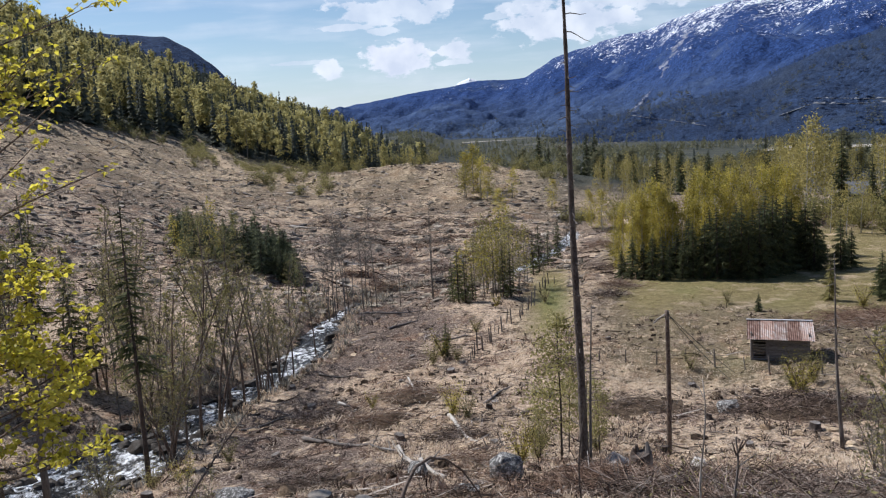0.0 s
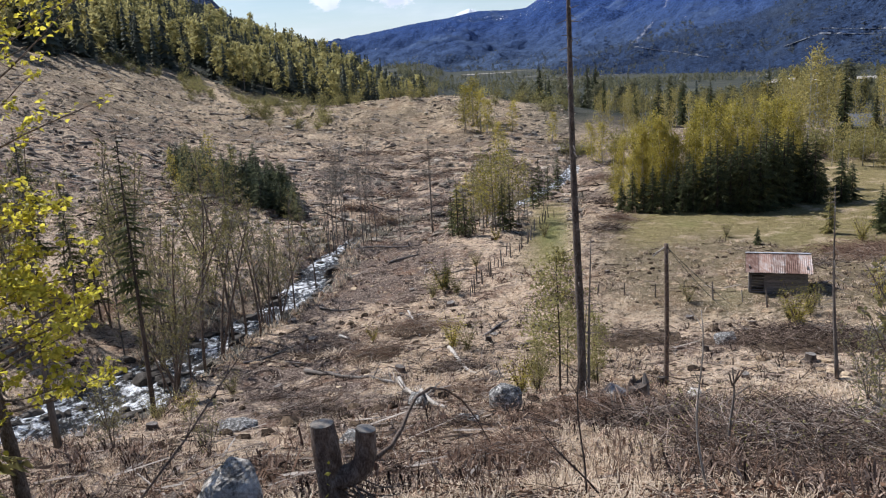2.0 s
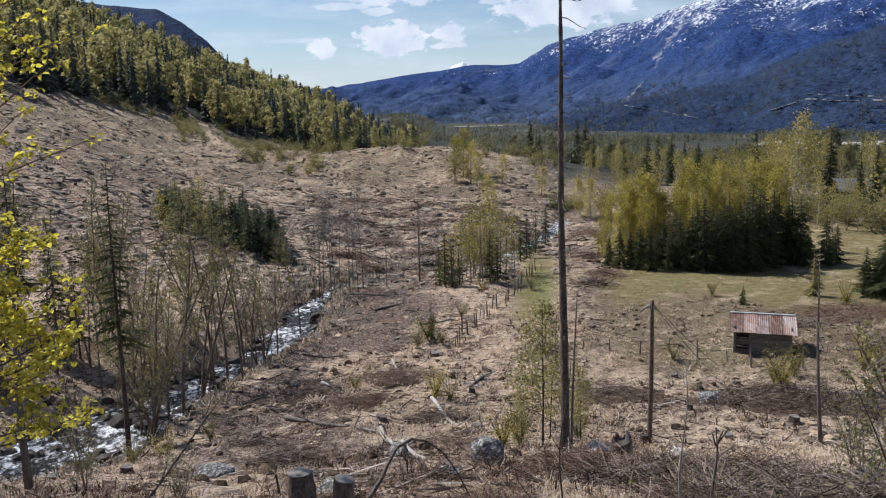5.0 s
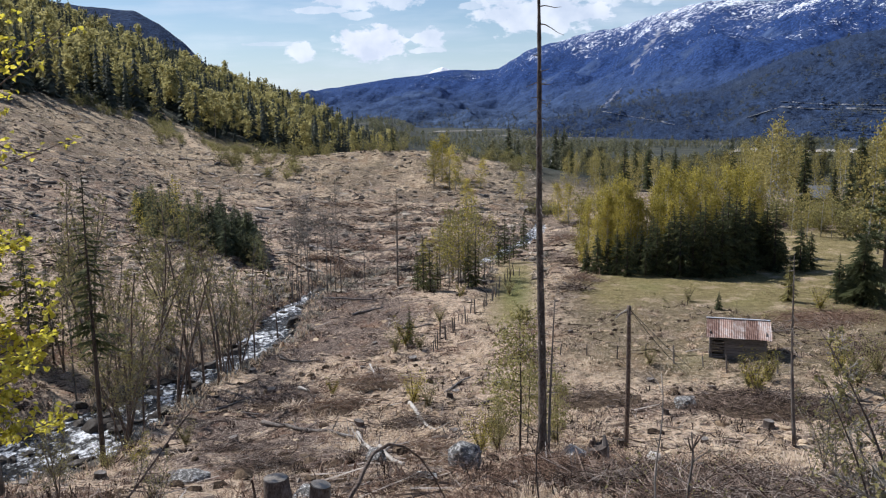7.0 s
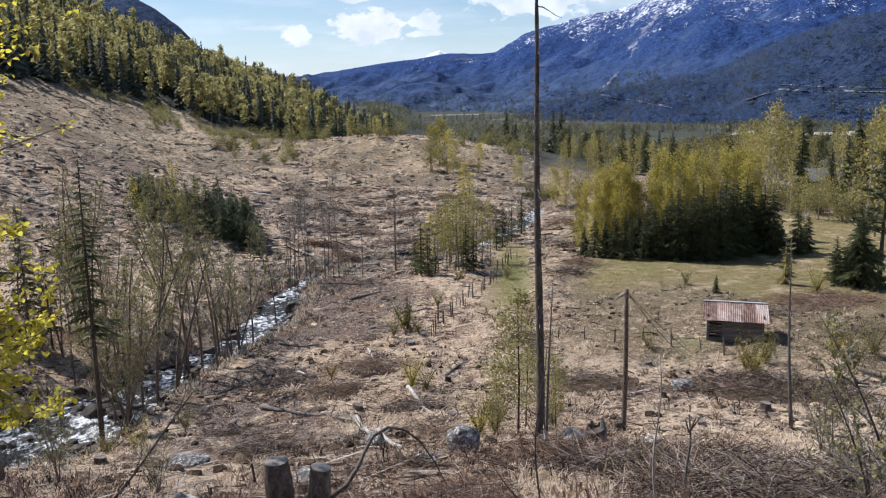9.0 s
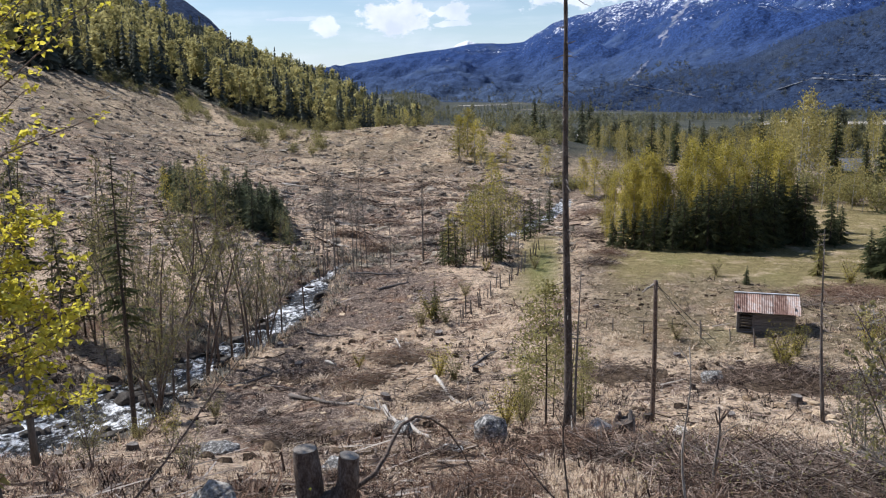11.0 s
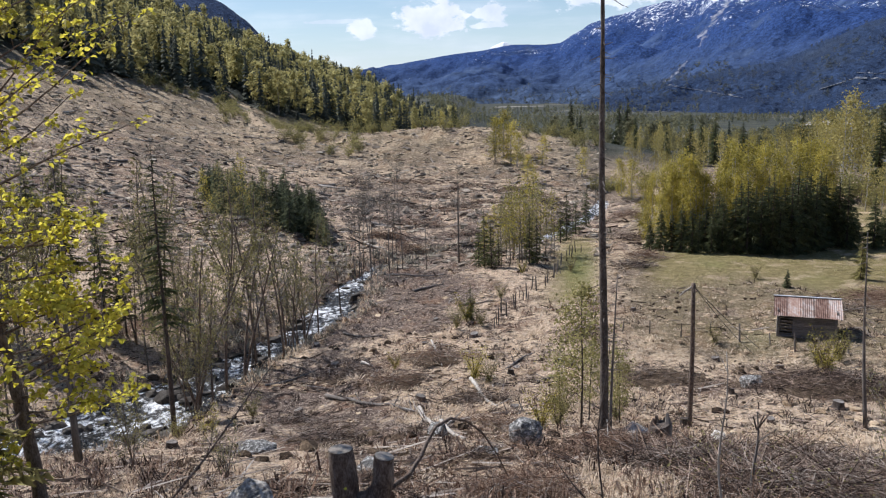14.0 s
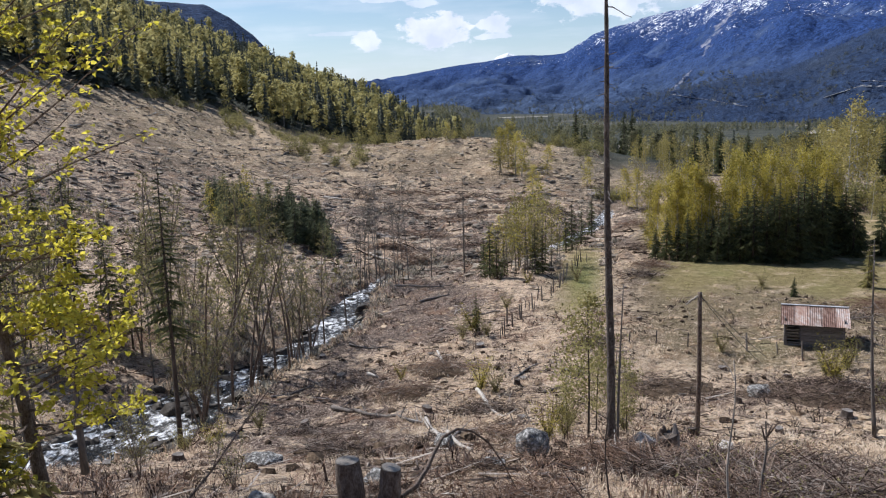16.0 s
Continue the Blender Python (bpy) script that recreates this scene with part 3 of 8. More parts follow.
def sticks(soup, a, b, r0, r1):
    """Many thin three-sided twigs from the points a to the points b."""
    a, b = np.asarray(a, float), np.asarray(b, float)
    t = b - a
    t /= np.linalg.norm(t, axis=1)[:, None] + 1e-9
    ref = np.where(np.abs(t[:, 2:3]) < 0.85, np.array([[0, 0, 1.0]]), np.array([[1.0, 0, 0]]))
    u = np.cross(t, ref)
    u /= np.linalg.norm(u, axis=1)[:, None] + 1e-9
    w = np.cross(t, u)
    r0, r1 = np.broadcast_to(r0, (len(a),))[:, None], np.broadcast_to(r1, (len(a),))[:, None]
    rows = []
    for p, r in ((a, r0), (b, r1)):
        for k in range(3):
            g = 2 * np.pi * k / 3
            rows.append(p + r * (math.cos(g) * u + math.sin(g) * w))
    v = np.stack(rows, 1)
    f = np.array([(0, 1, 4, 3), (1, 2, 5, 4), (2, 0, 3, 5)])
    return soup.add(v.reshape(-1, 3), (f[None] + (np.arange(len(a)) * 6)[:, None, None]).reshape(-1, 4))


def leaf_specks(soup, centres, size, rng):
    """One small triangle for each clump of leaves of a distant tree."""
    c = np.asarray(centres, float)
    n = len(c)
    v = c[:, None] + rng.normal(size=(n, 3, 3)) * size * 0.55
    return soup.add(v.reshape(-1, 3), np.arange(3 * n).reshape(-1, 3))


def leaves(soup, centres, size, rng, flat=0.0):
    """A small folded quad for each leaf or clump of leaves."""
    c = np.asarray(centres, float)
    n = len(c)
    d = rng.normal(size=(n, 3))
    d[:, 2] = d[:, 2] * (1 - flat) - 0.25
    d /= np.linalg.norm(d, axis=1)[:, None] + 1e-9
    e = rng.normal(size=(n, 3))
    s = np.cross(d, e)
    s /= np.linalg.norm(s, axis=1)[:, None] + 1e-9
    k = (size * rng.uniform(0.6, 1.35, n))[:, None]
    nrm = np.cross(d, s)
    v = np.stack([c - d * k * 0.5, c + s * k * 0.36 + nrm * k * 0.12, c + d * k * 0.55, c - s * k * 0.36 + nrm * k * 0.12], 1)
    f = np.array([(0, 1, 2), (0, 2, 3)])
    return soup.add(v.reshape(-1, 3), (f[None] + (np.arange(n) * 4)[:, None, None]).reshape(-1, 3))


def smoothstep(a, b, x):
    t = np.clip((np.asarray(x, float) - a) / (b - a), 0, 1)
    return t * t * (3 - 2 * t)


def vnoise(x, y, seed=0):
    """Value noise on a unit lattice, -1 to 1."""
    x, y = np.asarray(x, float), np.asarray(y, float)
    xi, yi = np.floor(x), np.floor(y)
    fx, fy = x - xi, y - yi
    fx, fy = fx * fx * (3 - 2 * fx), fy * fy * (3 - 2 * fy)

    def h(i, j):
        k = (i.astype(np.int64) * 374761393 + j.astype(np.int64) * 668265263 + seed * 982451653) & 0x7FFFFFFF
        k = ((k ^ (k >> 13)) * 1274126177) & 0x7FFFFFFF
        return ((k ^ (k >> 16)) & 0xFFFF) / 32767.5 - 1

    return (h(xi, yi) * (1 - fx) + h(xi + 1, yi) * fx) * (1 - fy) + (h(xi, yi + 1) * (1 - fx) + h(xi + 1, yi + 1) * fx) * fy


def fbm(x, y, size, octaves=4, seed=0):
    out, amp = 0.0, 1.0
    for k in range(octaves):
        out = out + amp * vnoise(np.asarray(x) / size + 17.3 * k, np.asarray(y) / size - 9.1 * k, seed + k)
        size, amp = size / 2.03, amp * 0.5
    return out


def polar(az, d):
    return d * np.sin(np.radians(az)), d * np.cos(np.radians(az))


# ---- the lie of the land ----
EYE = 12.0
STREAM = np.array([polar(a, d) for a, d in ((-52, 36), (-38, 34), (-29, 34.8), (-23.5, 36.6), (-19.5, 39.9), (-16.6, 42.4), (-13.4, 45.4), (-10.4, 50.2), (-8.9, 57.5),
                                            (-7.1, 63), (-3.9, 67.5), (-1.4, 69.3), (2.0, 72), (4.9, 76), (6.4, 82), (7.8, 90), (8.6, 102))])
STREAM_HALF = np.array([1.8, 1.8, 1.8, 2.1, 1.5, 1.05, 1.0, 1.0, 0.4, 0.3, 0.3, 0.3, 0.35, 0.42, 0.42, 0.35, 0.35])
WATER_Z = -1.5


def stream_gap(x, y):
    """Distance from the stream's middle line, and its half width there."""
    x, y = np.asarray(x, float), np.asarray(y, float)
    best, half = np.full(np.broadcast(x, y).shape, 1e9), np.full(np.broadcast(x, y).shape, 1.0)
    for k in range(len(STREAM) - 1):
        a, b = STREAM[k], STREAM[k + 1]
        e = b - a
        t = np.clip(((x - a[0]) * e[0] + (y - a[1]) * e[1]) / (e @ e), 0, 1)
        g = np.hypot(x - a[0] - t * e[0], y - a[1] - t * e[1])
        near = g < best
        best = np.where(near, g, best)
        half = np.where(near, STREAM_HALF[k] * (1 - t) + STREAM_HALF[k + 1] * t, half)
    return best, half


SLOPE_D = (0, 3, 5.5, 10, 13.5, 17, 22, 27, 32, 40, 60)
SLOPE_Z = (10.4, 9.75, 8.75, 6.6, 5.6, 4.4, 2.6, 1.05, 0.32, 0.05, 0.0)


def land(x, y, fine=True):
    """Height of the ground."""
    x, y = np.asarray(x, float), np.asarray(y, float)
    d = np.hypot(x, y)
    near = np.hypot(x * 0.85, np.maximum(y, 0))
    z = (np.interp(near - 0.7, SLOPE_D, SLOPE_Z) + np.interp(near, SLOPE_D, SLOPE_Z) + np.interp(near + 0.7, SLOPE_D, SLOPE_Z)) / 3
    z = z + 0.35 * np.maximum(-y, 0) * (d < 400) + 140 * (d >= 400) * (y < 0) * 0
    hill = 0.42 * 9.0 * np.logaddexp(0, (-x - 29) / 9.0)
    hill = np.minimum(hill, 75 + 0.05 * hill) * (1 - smoothstep(310, 640, y)) * smoothstep(-40, 40, y)
    z = z + hill
    z = z + 5.2 * np.exp(-((x + 2) / 26) ** 2 - ((y - 152) / 22) ** 2) + 1.5 * np.exp(-((x - 16) / 18) ** 2 - ((y - 135) / 18) ** 2)
    z = z - 29 * smoothstep(105, 520, d) * smoothstep(-70, 25, x) - 14 * smoothstep(600, 2500, d)
    az = np.degrees(np.arctan2(x, np.maximum(y, 0.01)))
    z = z + 4.5 * smoothstep(218, 290, d) * (1 - smoothstep(330, 450, d)) * smoothstep(-11, -6.5, az) * (1 - smoothstep(-5.5, -1.5, az))
    z = z - 1.25 * smoothstep(25, 33, d) * (1 - smoothstep(44, 52, d)) * smoothstep(-18.5, -22.5, az) * smoothstep(-60, -45, az)
    g, half = stream_gap(x, y)
    z = z - 1.15 * np.exp(-(g / 9.5) ** 2)
    if fine:
        rough = smoothstep(3, 8, d)
        open_land = 1 - meadow_cover(x, y)
        z = z + rough * (0.20 * fbm(x, y, 6.0, 3, 5) * (0.35 + 0.65 * open_land) + 0.15 * fbm(x, y, 1.3, 3, 9) * (0.25 + 0.75 * open_land) * (1 - smoothstep(60, 160, d)))
        z = z + open_land * 0.40 * fbm(x, y, 4.2, 3, 41) * smoothstep(48, 75, d) * (1 - smoothstep(260, 330, d))
        z = z + 0.8 * fbm(x, y, 26, 4, 21) * smoothstep(70, 150, d) * (1 - smoothstep(300, 700, d)) * smoothstep(-8, -22, -np.abs(g))
    half = half * (1 + 0.42 * vnoise(x * 0.45, y * 0.45, 12)) + 0.35 * vnoise(x * 1.5, y * 1.5, 14)
    z = np.where(g < half + 1.6, np.minimum(z, WATER_Z - 0.45 + 1.0 * smoothstep(half - 0.35, half + 1.3, g) + 0.12 * vnoise(x * 1.7, y * 1.7, 3)), z)
    return z


def meadow_cover(x, y):
    """1 on the grazed meadow round the shed, 0 on the felled ground."""
    x, y = np.asarray(x, float), np.asarray(y, float)
    az, d = np.degrees(np.arctan2(x, y)), np.hypot(x, y)
    w = 2.5 * fbm(x, y, 9, 3, 31)
    m = smoothstep(41, 55, d + 1.8 * w + 3 * smoothstep(16, 10, az)) * smoothstep(9.5, 13, az + 0.35 * w) * (1 - smoothstep(88, 96, d + w))
    lane = np.exp(-((az - (6.5 + (d - 55) * 0.02)) / 1.7) ** 2) * smoothstep(42, 50, d + w) * (1 - smoothstep(66, 80, d + w))
    return np.clip(m + lane, 0, 1)


def gz(x, y):
    return float(land(np.array([x]), np.array([y]))[0])


def spot(az, d, up=0.0):
    x, y = polar(az, d)
    return float(x), float(y), gz(x, y) + up

# ---- ground, stream, mountains ----


def build_ground():
    front = np.radians(np.linspace(-42, 42, 370))
    rest = np.radians(np.linspace(42, 318, 90)[1:-1])
    ang = np.concatenate([front, rest])
    rad = [0.002, 0.08]
    while rad[-1] < 4900:
        r = rad[-1]
        rad.append(r + max(0.12, r * (0.016 if r < 60 else 0.0115 if r < 240 else 0.03)))
    rad = np.array(rad)
    r, a = np.meshgrid(rad, ang, indexing="ij")
    x, y = r * np.sin(a), r * np.cos(a)
    z = land(x, y)
    n, m = x.shape
    i, j = np.meshgrid(np.arange(n - 1), np.arange(m), indexing="ij")
    q = np.stack([i * m + j, i * m + (j + 1) % m, (i + 1) * m + (j + 1) % m, (i + 1) * m + j], 2).reshape(-1, 4)[:, ::-1]
    s = Soup()
    s.add(np.stack([x, y, z], 2).reshape(-1, 3), q)
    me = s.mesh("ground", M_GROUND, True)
    d = np.hypot(x, y)
    col = np.zeros((n * m, 4), np.float32)
    col[:, 0] = np.maximum(meadow_cover(x, y), np.maximum(0.34 * smoothstep(75, 150, d), 0.45 * smoothstep(34, 42, d) * (1 - smoothstep(60, 66, d)) * smoothstep(8, 12, np.degrees(a)))).ravel()
    az = np.degrees(a)
    col[:, 3] = np.clip(0.85 * np.exp(-((az - 7.2) / 1.5) ** 2 - ((d - 57) / 7) ** 2) + 0.5 * np.exp(-((az - 17) / 6) ** 2 - ((d - 56) / 4) ** 2) * smoothstep(-0.2, 0.5, fbm(x, y, 4, 3, 71)) + 0.7 * np.exp(-((az - 18.6) / 1.2) ** 2 - ((d - 40.5) / 2.0) ** 2), 0, 1).ravel()
    slash = 0.6 * np.exp(-((d - 14) / 3.5) ** 2) * smoothstep(2, 8, az) - 1.2 * np.exp(-((d - 10.2) / 1.6) ** 2 - ((az - 10.2) / 3.2) ** 2) - 0.8 * np.exp(-((d - 24) / 2) ** 2 - ((az - 22.5) / 3) ** 2) + 0.9 * smoothstep(13, 17, az) * smoothstep(4, 6, d) * (1 - smoothstep(12, 15, d)) + 0.5 * smoothstep(36, 42, d) * (1 - smoothstep(56, 64, d)) * smoothstep(8, 12, az) - 0.45 * np.exp(-((d - 26) / 5) ** 2 - ((az - 8) / 6) ** 2) + 0.15 * np.exp(-(stream_gap(x, y)[0] / 4) ** 2) + 0.5 * smoothstep(-12.5, -9.5, az) * (1 - smoothstep(-2, 1, az)) * smoothstep(40, 46, d) * (1 - smoothstep(60, 68, d)) + 0.45 * smoothstep(-18, -14, az) * (1 - smoothstep(-3.5, 0, az)) * smoothstep(13, 18, d) * (1 - smoothstep(36, 42, d)) + smoothstep(62, 85, d) * (0.16 + 0.6 * np.maximum(fbm(x, y, 9, 3, 88), 0)) + 0.55 * smoothstep(3.5, 5, d) * (1 - smoothstep(9, 13, d)) * (1 - smoothstep(6, 9.5, az)) - 0.5 * np.exp(-((d - 33) / 8) ** 2) * smoothstep(-9, -4, az) * (1 - smoothstep(11, 15, az))
    col[:, 1] = np.clip(slash, 0, 1).ravel()
    far_right = smoothstep(105, 150, d + 25 * smoothstep(12, 2, az)) * smoothstep(4, 9, az)
    edge = np.interp(az, (-34, -26.4, -22.5, -18.4, -14, -12, -9.3, -5.6, -2, 0), (146, 156, 168, 190, 197, 203, 220, 232, 243, 250)) - 2
    col[:, 2] = np.clip(np.maximum(far_right, smoothstep(0, 10, d - edge)), 0, 1).ravel()
    att = me.color_attributes.new("cover", "FLOAT_COLOR", "POINT")
    att.data.foreach_set("color", col.ravel())
    tagged(new("ground", me), "dry clear-felled ground of straw, slash and grazed meadow", "ground", kind="structure")


build_ground()


def build_stream():
    t = np.linspace(0, 1, 160)
    k = np.linspace(0, 1, len(STREAM))
    cx, cy, hw = np.interp(t, k, STREAM[:, 0]), np.interp(t, k, STREAM[:, 1]), np.interp(t, k, STREAM_HALF) + 0.75
    cx, cy = (np.convolve(np.pad(c, 3, "edge"), np.ones(7) / 7, "valid") for c in (cx, cy))
    dx, dy = np.gradient(cx), np.gradient(cy)
    ln = np.hypot(dx, dy)
    nx, ny = -dy / ln, dx / ln
    w = np.linspace(-1, 1, 15)
    x, y = cx[:, None] + nx[:, None] * w * hw[:, None], cy[:, None] + ny[:, None] * w * hw[:, None]
    z = WATER_Z + 0.05 * fbm(x, y, 0.8, 3, 44) + 0.05 * vnoise(x * 0.5, y * 0.5, 4)
    n, m = x.shape
    i, j = np.meshgrid(np.arange(n - 1), np.arange(m - 1), indexing="ij")
    q = np.stack([i * m + j, (i + 1) * m + j, (i + 1) * m + j + 1, i * m + j + 1], 2).reshape(-1, 4)
    s = Soup().add(np.stack([x, y, z], 2).reshape(-1, 3), q[:, ::-1])
    lone("water", s, M_WATER, "shallow rushing mountain stream with white riffles", "stream", "structure", smooth=True)


build_stream()


def ridge_mesh(name, mat, label, az, foot_d, ridge_d, ridge_tan, foot_z, rows, relief, seed, bulge=1.0):
    """A mountainside between a foot line and a ridge line, both given along the azimuth."""
    a = np.linspace(az[0], az[-1], rows[0])
    fd, rd, rt = (np.interp(a, az, q) for q in (foot_d, ridge_d, ridge_tan))
    s = np.linspace(0, 1.25, rows[1])
    S, A = np.meshgrid(s, a, indexing="ij")
    d = fd + (rd - fd) * S
    x, y = polar(A, d)
    top = EYE + rd * rt
    up = np.where(S <= 1, np.clip(S, 0, 1) ** bulge, 1 - (S - 1) * 1.2)
    fz = np.interp(a, az, foot_z)
    body = np.sin(np.clip(S, 0, 1) * np.pi) ** 0.7
    z = fz + (top - fz) * up + relief * (0.25 + body) * smoothstep(0, 0.15, S) * fbm(x, y, relief * 7, 6, seed)
    z = z - relief * 1.1 * np.abs(fbm(x, y, relief * 16, 3, seed + 9)) * body + relief * 0.16 * fbm(x, y, relief * 1.2, 4, seed + 3) * smoothstep(0.1, 0.4, S) * (1 - smoothstep(0.9, 1.0, S))
    n, m = x.shape
    i, j = np.meshgrid(np.arange(n - 1), np.arange(m - 1), indexing="ij")
    q = np.stack([i * m + j, i * m + j + 1, (i + 1) * m + j + 1, (i + 1) * m + j], 2).reshape(-1, 4)
    lone(name, Soup().add(np.stack([x, y, z], 2).reshape(-1, 3), q), mat, label, "mountain", "structure", smooth=True)
    return x, y, z, A


MOUNTAIN = ridge_mesh("mountain_far", M_MOUNTAIN, "long forested mountain tinted blue for haze, with thawing snow along its ridge",
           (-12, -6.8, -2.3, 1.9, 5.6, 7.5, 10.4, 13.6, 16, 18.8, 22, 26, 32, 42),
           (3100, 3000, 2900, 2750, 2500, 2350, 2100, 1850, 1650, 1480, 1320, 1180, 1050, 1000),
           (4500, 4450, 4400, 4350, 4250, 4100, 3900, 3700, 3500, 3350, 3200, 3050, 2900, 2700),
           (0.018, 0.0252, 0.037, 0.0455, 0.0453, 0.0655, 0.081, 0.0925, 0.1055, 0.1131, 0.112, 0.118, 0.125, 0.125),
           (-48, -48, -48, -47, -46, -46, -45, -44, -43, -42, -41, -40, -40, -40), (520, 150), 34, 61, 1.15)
ridge_mesh("mountain_peak", mountain_material("white_peak", -400.0, -200.0, (0.5, 0.52, 0.56), (0.55, 0.56, 0.6)), "small snow-white peak behind the ridge",
           (0.2, 1.2, 1.9, 2.6, 4.4), (4500, 4500, 4500, 4500, 4500), (4800, 4800, 4800, 4800, 4800), (0.030, 0.0465, 0.0505, 0.0465, 0.030),
           (40, 40, 40, 40, 40), (60, 20), 6, 71)
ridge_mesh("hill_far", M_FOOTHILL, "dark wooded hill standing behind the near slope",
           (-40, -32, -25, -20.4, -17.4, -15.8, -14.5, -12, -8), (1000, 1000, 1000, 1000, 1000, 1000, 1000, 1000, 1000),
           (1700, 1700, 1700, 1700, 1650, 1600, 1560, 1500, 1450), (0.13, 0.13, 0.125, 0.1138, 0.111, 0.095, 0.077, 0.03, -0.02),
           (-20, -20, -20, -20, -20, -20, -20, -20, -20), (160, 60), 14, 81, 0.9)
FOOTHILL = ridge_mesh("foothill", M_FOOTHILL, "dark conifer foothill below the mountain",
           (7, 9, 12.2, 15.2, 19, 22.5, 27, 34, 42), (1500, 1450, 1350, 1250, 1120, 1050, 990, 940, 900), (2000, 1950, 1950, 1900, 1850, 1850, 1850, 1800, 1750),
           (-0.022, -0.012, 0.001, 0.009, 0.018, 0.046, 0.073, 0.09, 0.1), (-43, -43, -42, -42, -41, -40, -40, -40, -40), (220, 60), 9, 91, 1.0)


def field(az, d0, d1, label):
    """A pale strip of farmland lying on the valley floor."""
    a = np.linspace(az[0], az[1], 60)
    w = fbm(a, a * 0, 2.0, 2, 4)
    v, n = [], len(a)
    for d in (d0 - 12 * w, d1 + 16 * w):
        x, y = polar(a, d)
        v.append(np.stack([x, y, land(x, y, False) + 1.2], 1))
    q = [(i, n + i, n + i + 1, i + 1) for i in range(n - 1)]
    lone("field", Soup().add(np.concatenate(v), q), M_FIELD, label, "field", "structure")


field((20.5, 36), 815, 895, "pale stubble field on the valley floor")
field((17.5, 24.6), 1290, 1400, "pale stubble field below the foothill")
field((1.2, 4.5), 2250, 2330, "pale distant field on the valley floor")
field((9, 15), 640, 680, "narrow pale field between the woods")


def hill_road(grid, az, tans, wide, label):
    """A pale track cut across a hillside, following a line of sight heights over it."""
    x, y, z, A = grid
    d = np.hypot(x, y)
    v = []
    a = np.linspace(az[0], az[-1], 60)
    for q, t in zip(a, np.interp(a, az, tans)):
        j = int(np.argmin(np.abs(A[0] - q)))
        k = (z[:, j] - EYE) / d[:, j]
        i = int(np.argmax(k > t))
        f = (t - k[i - 1]) / (k[i] - k[i - 1]) if i else 0.0
        dd = d[i - 1, j] + f * (d[i, j] - d[i - 1, j]) - 3.0
        px, py = polar(q, dd)
        v.append((float(px), float(py), EYE + dd * t))
    v = np.array(v)
    n = len(v)
    q = [(i, i + 1, n + i + 1, n + i) for i in range(n - 1)]
    far = v * (1.012, 1.012, 1.0) + (0, 0, wide)
    lone("hill_road", Soup().add(np.concatenate([v, far]), q), M_HILLROAD, label, "road", "structure")


hill_road(FOOTHILL, (12.3, 14.5, 17.0), (-0.003, -0.010, -0.019), 2.2, "pale gravel road climbing the wooded foothill")
hill_road(FOOTHILL, (21.3, 23.3, 25.0, 27.5, 31), (-0.012, -0.001, -0.003, -0.004, -0.006), 2.2, "pale gravel road across the wooded foothill")
hill_road(FOOTHILL, (23.3, 26, 31), (0.005, 0.001, -0.001), 1.6, "pale upper gravel road across the wooded foothill")


def dirt_track():
    """A bare pale track leading up into the wood."""
    t = np.linspace(0, 1, 24)
    az, d = np.interp(t, (0, 0.35, 0.65, 1), (-14.0, -14.8, -15.5, -16.5)), np.interp(t, (0, 0.35, 0.65, 1), (160, 186, 203, 217))
    cx, cy = polar(az, d)
    v = []
    for w in np.linspace(-1, 1, 5):
        x = cx + w * (1.5 + 0.4 * np.sin(t * 13))
        v.append(np.stack([x, cy, land(x, cy) + 0.10 - 0.06 * abs(w)], 1))
    q = [(a * 24 + i, (a + 1) * 24 + i, (a + 1) * 24 + i + 1, a * 24 + i + 1) for a in range(4) for i in range(23)]
    lone("dirt_track", Soup().add(np.concatenate(v), q), M_HUMMOCK_PALE, "bare pale dirt track leading into the forest", "track", "structure")


dirt_track()

# ---- kinds of plants and things ----


def stem_line(rng, h, lean=0.04, wiggle=0.03, n=9):
    t = np.linspace(0, 1, n)
    g, b = rng.uniform(0, 2 * np.pi), rng.uniform(0, 2 * np.pi)
    off = lean * t ** 1.3 * h
    return np.stack([off * math.cos(g) + wiggle * h * 0.3 * np.sin(t * 5 + b) * t, off * math.sin(g) + wiggle * h * 0.3 * np.cos(t * 4 + b) * t, t * h], 1)


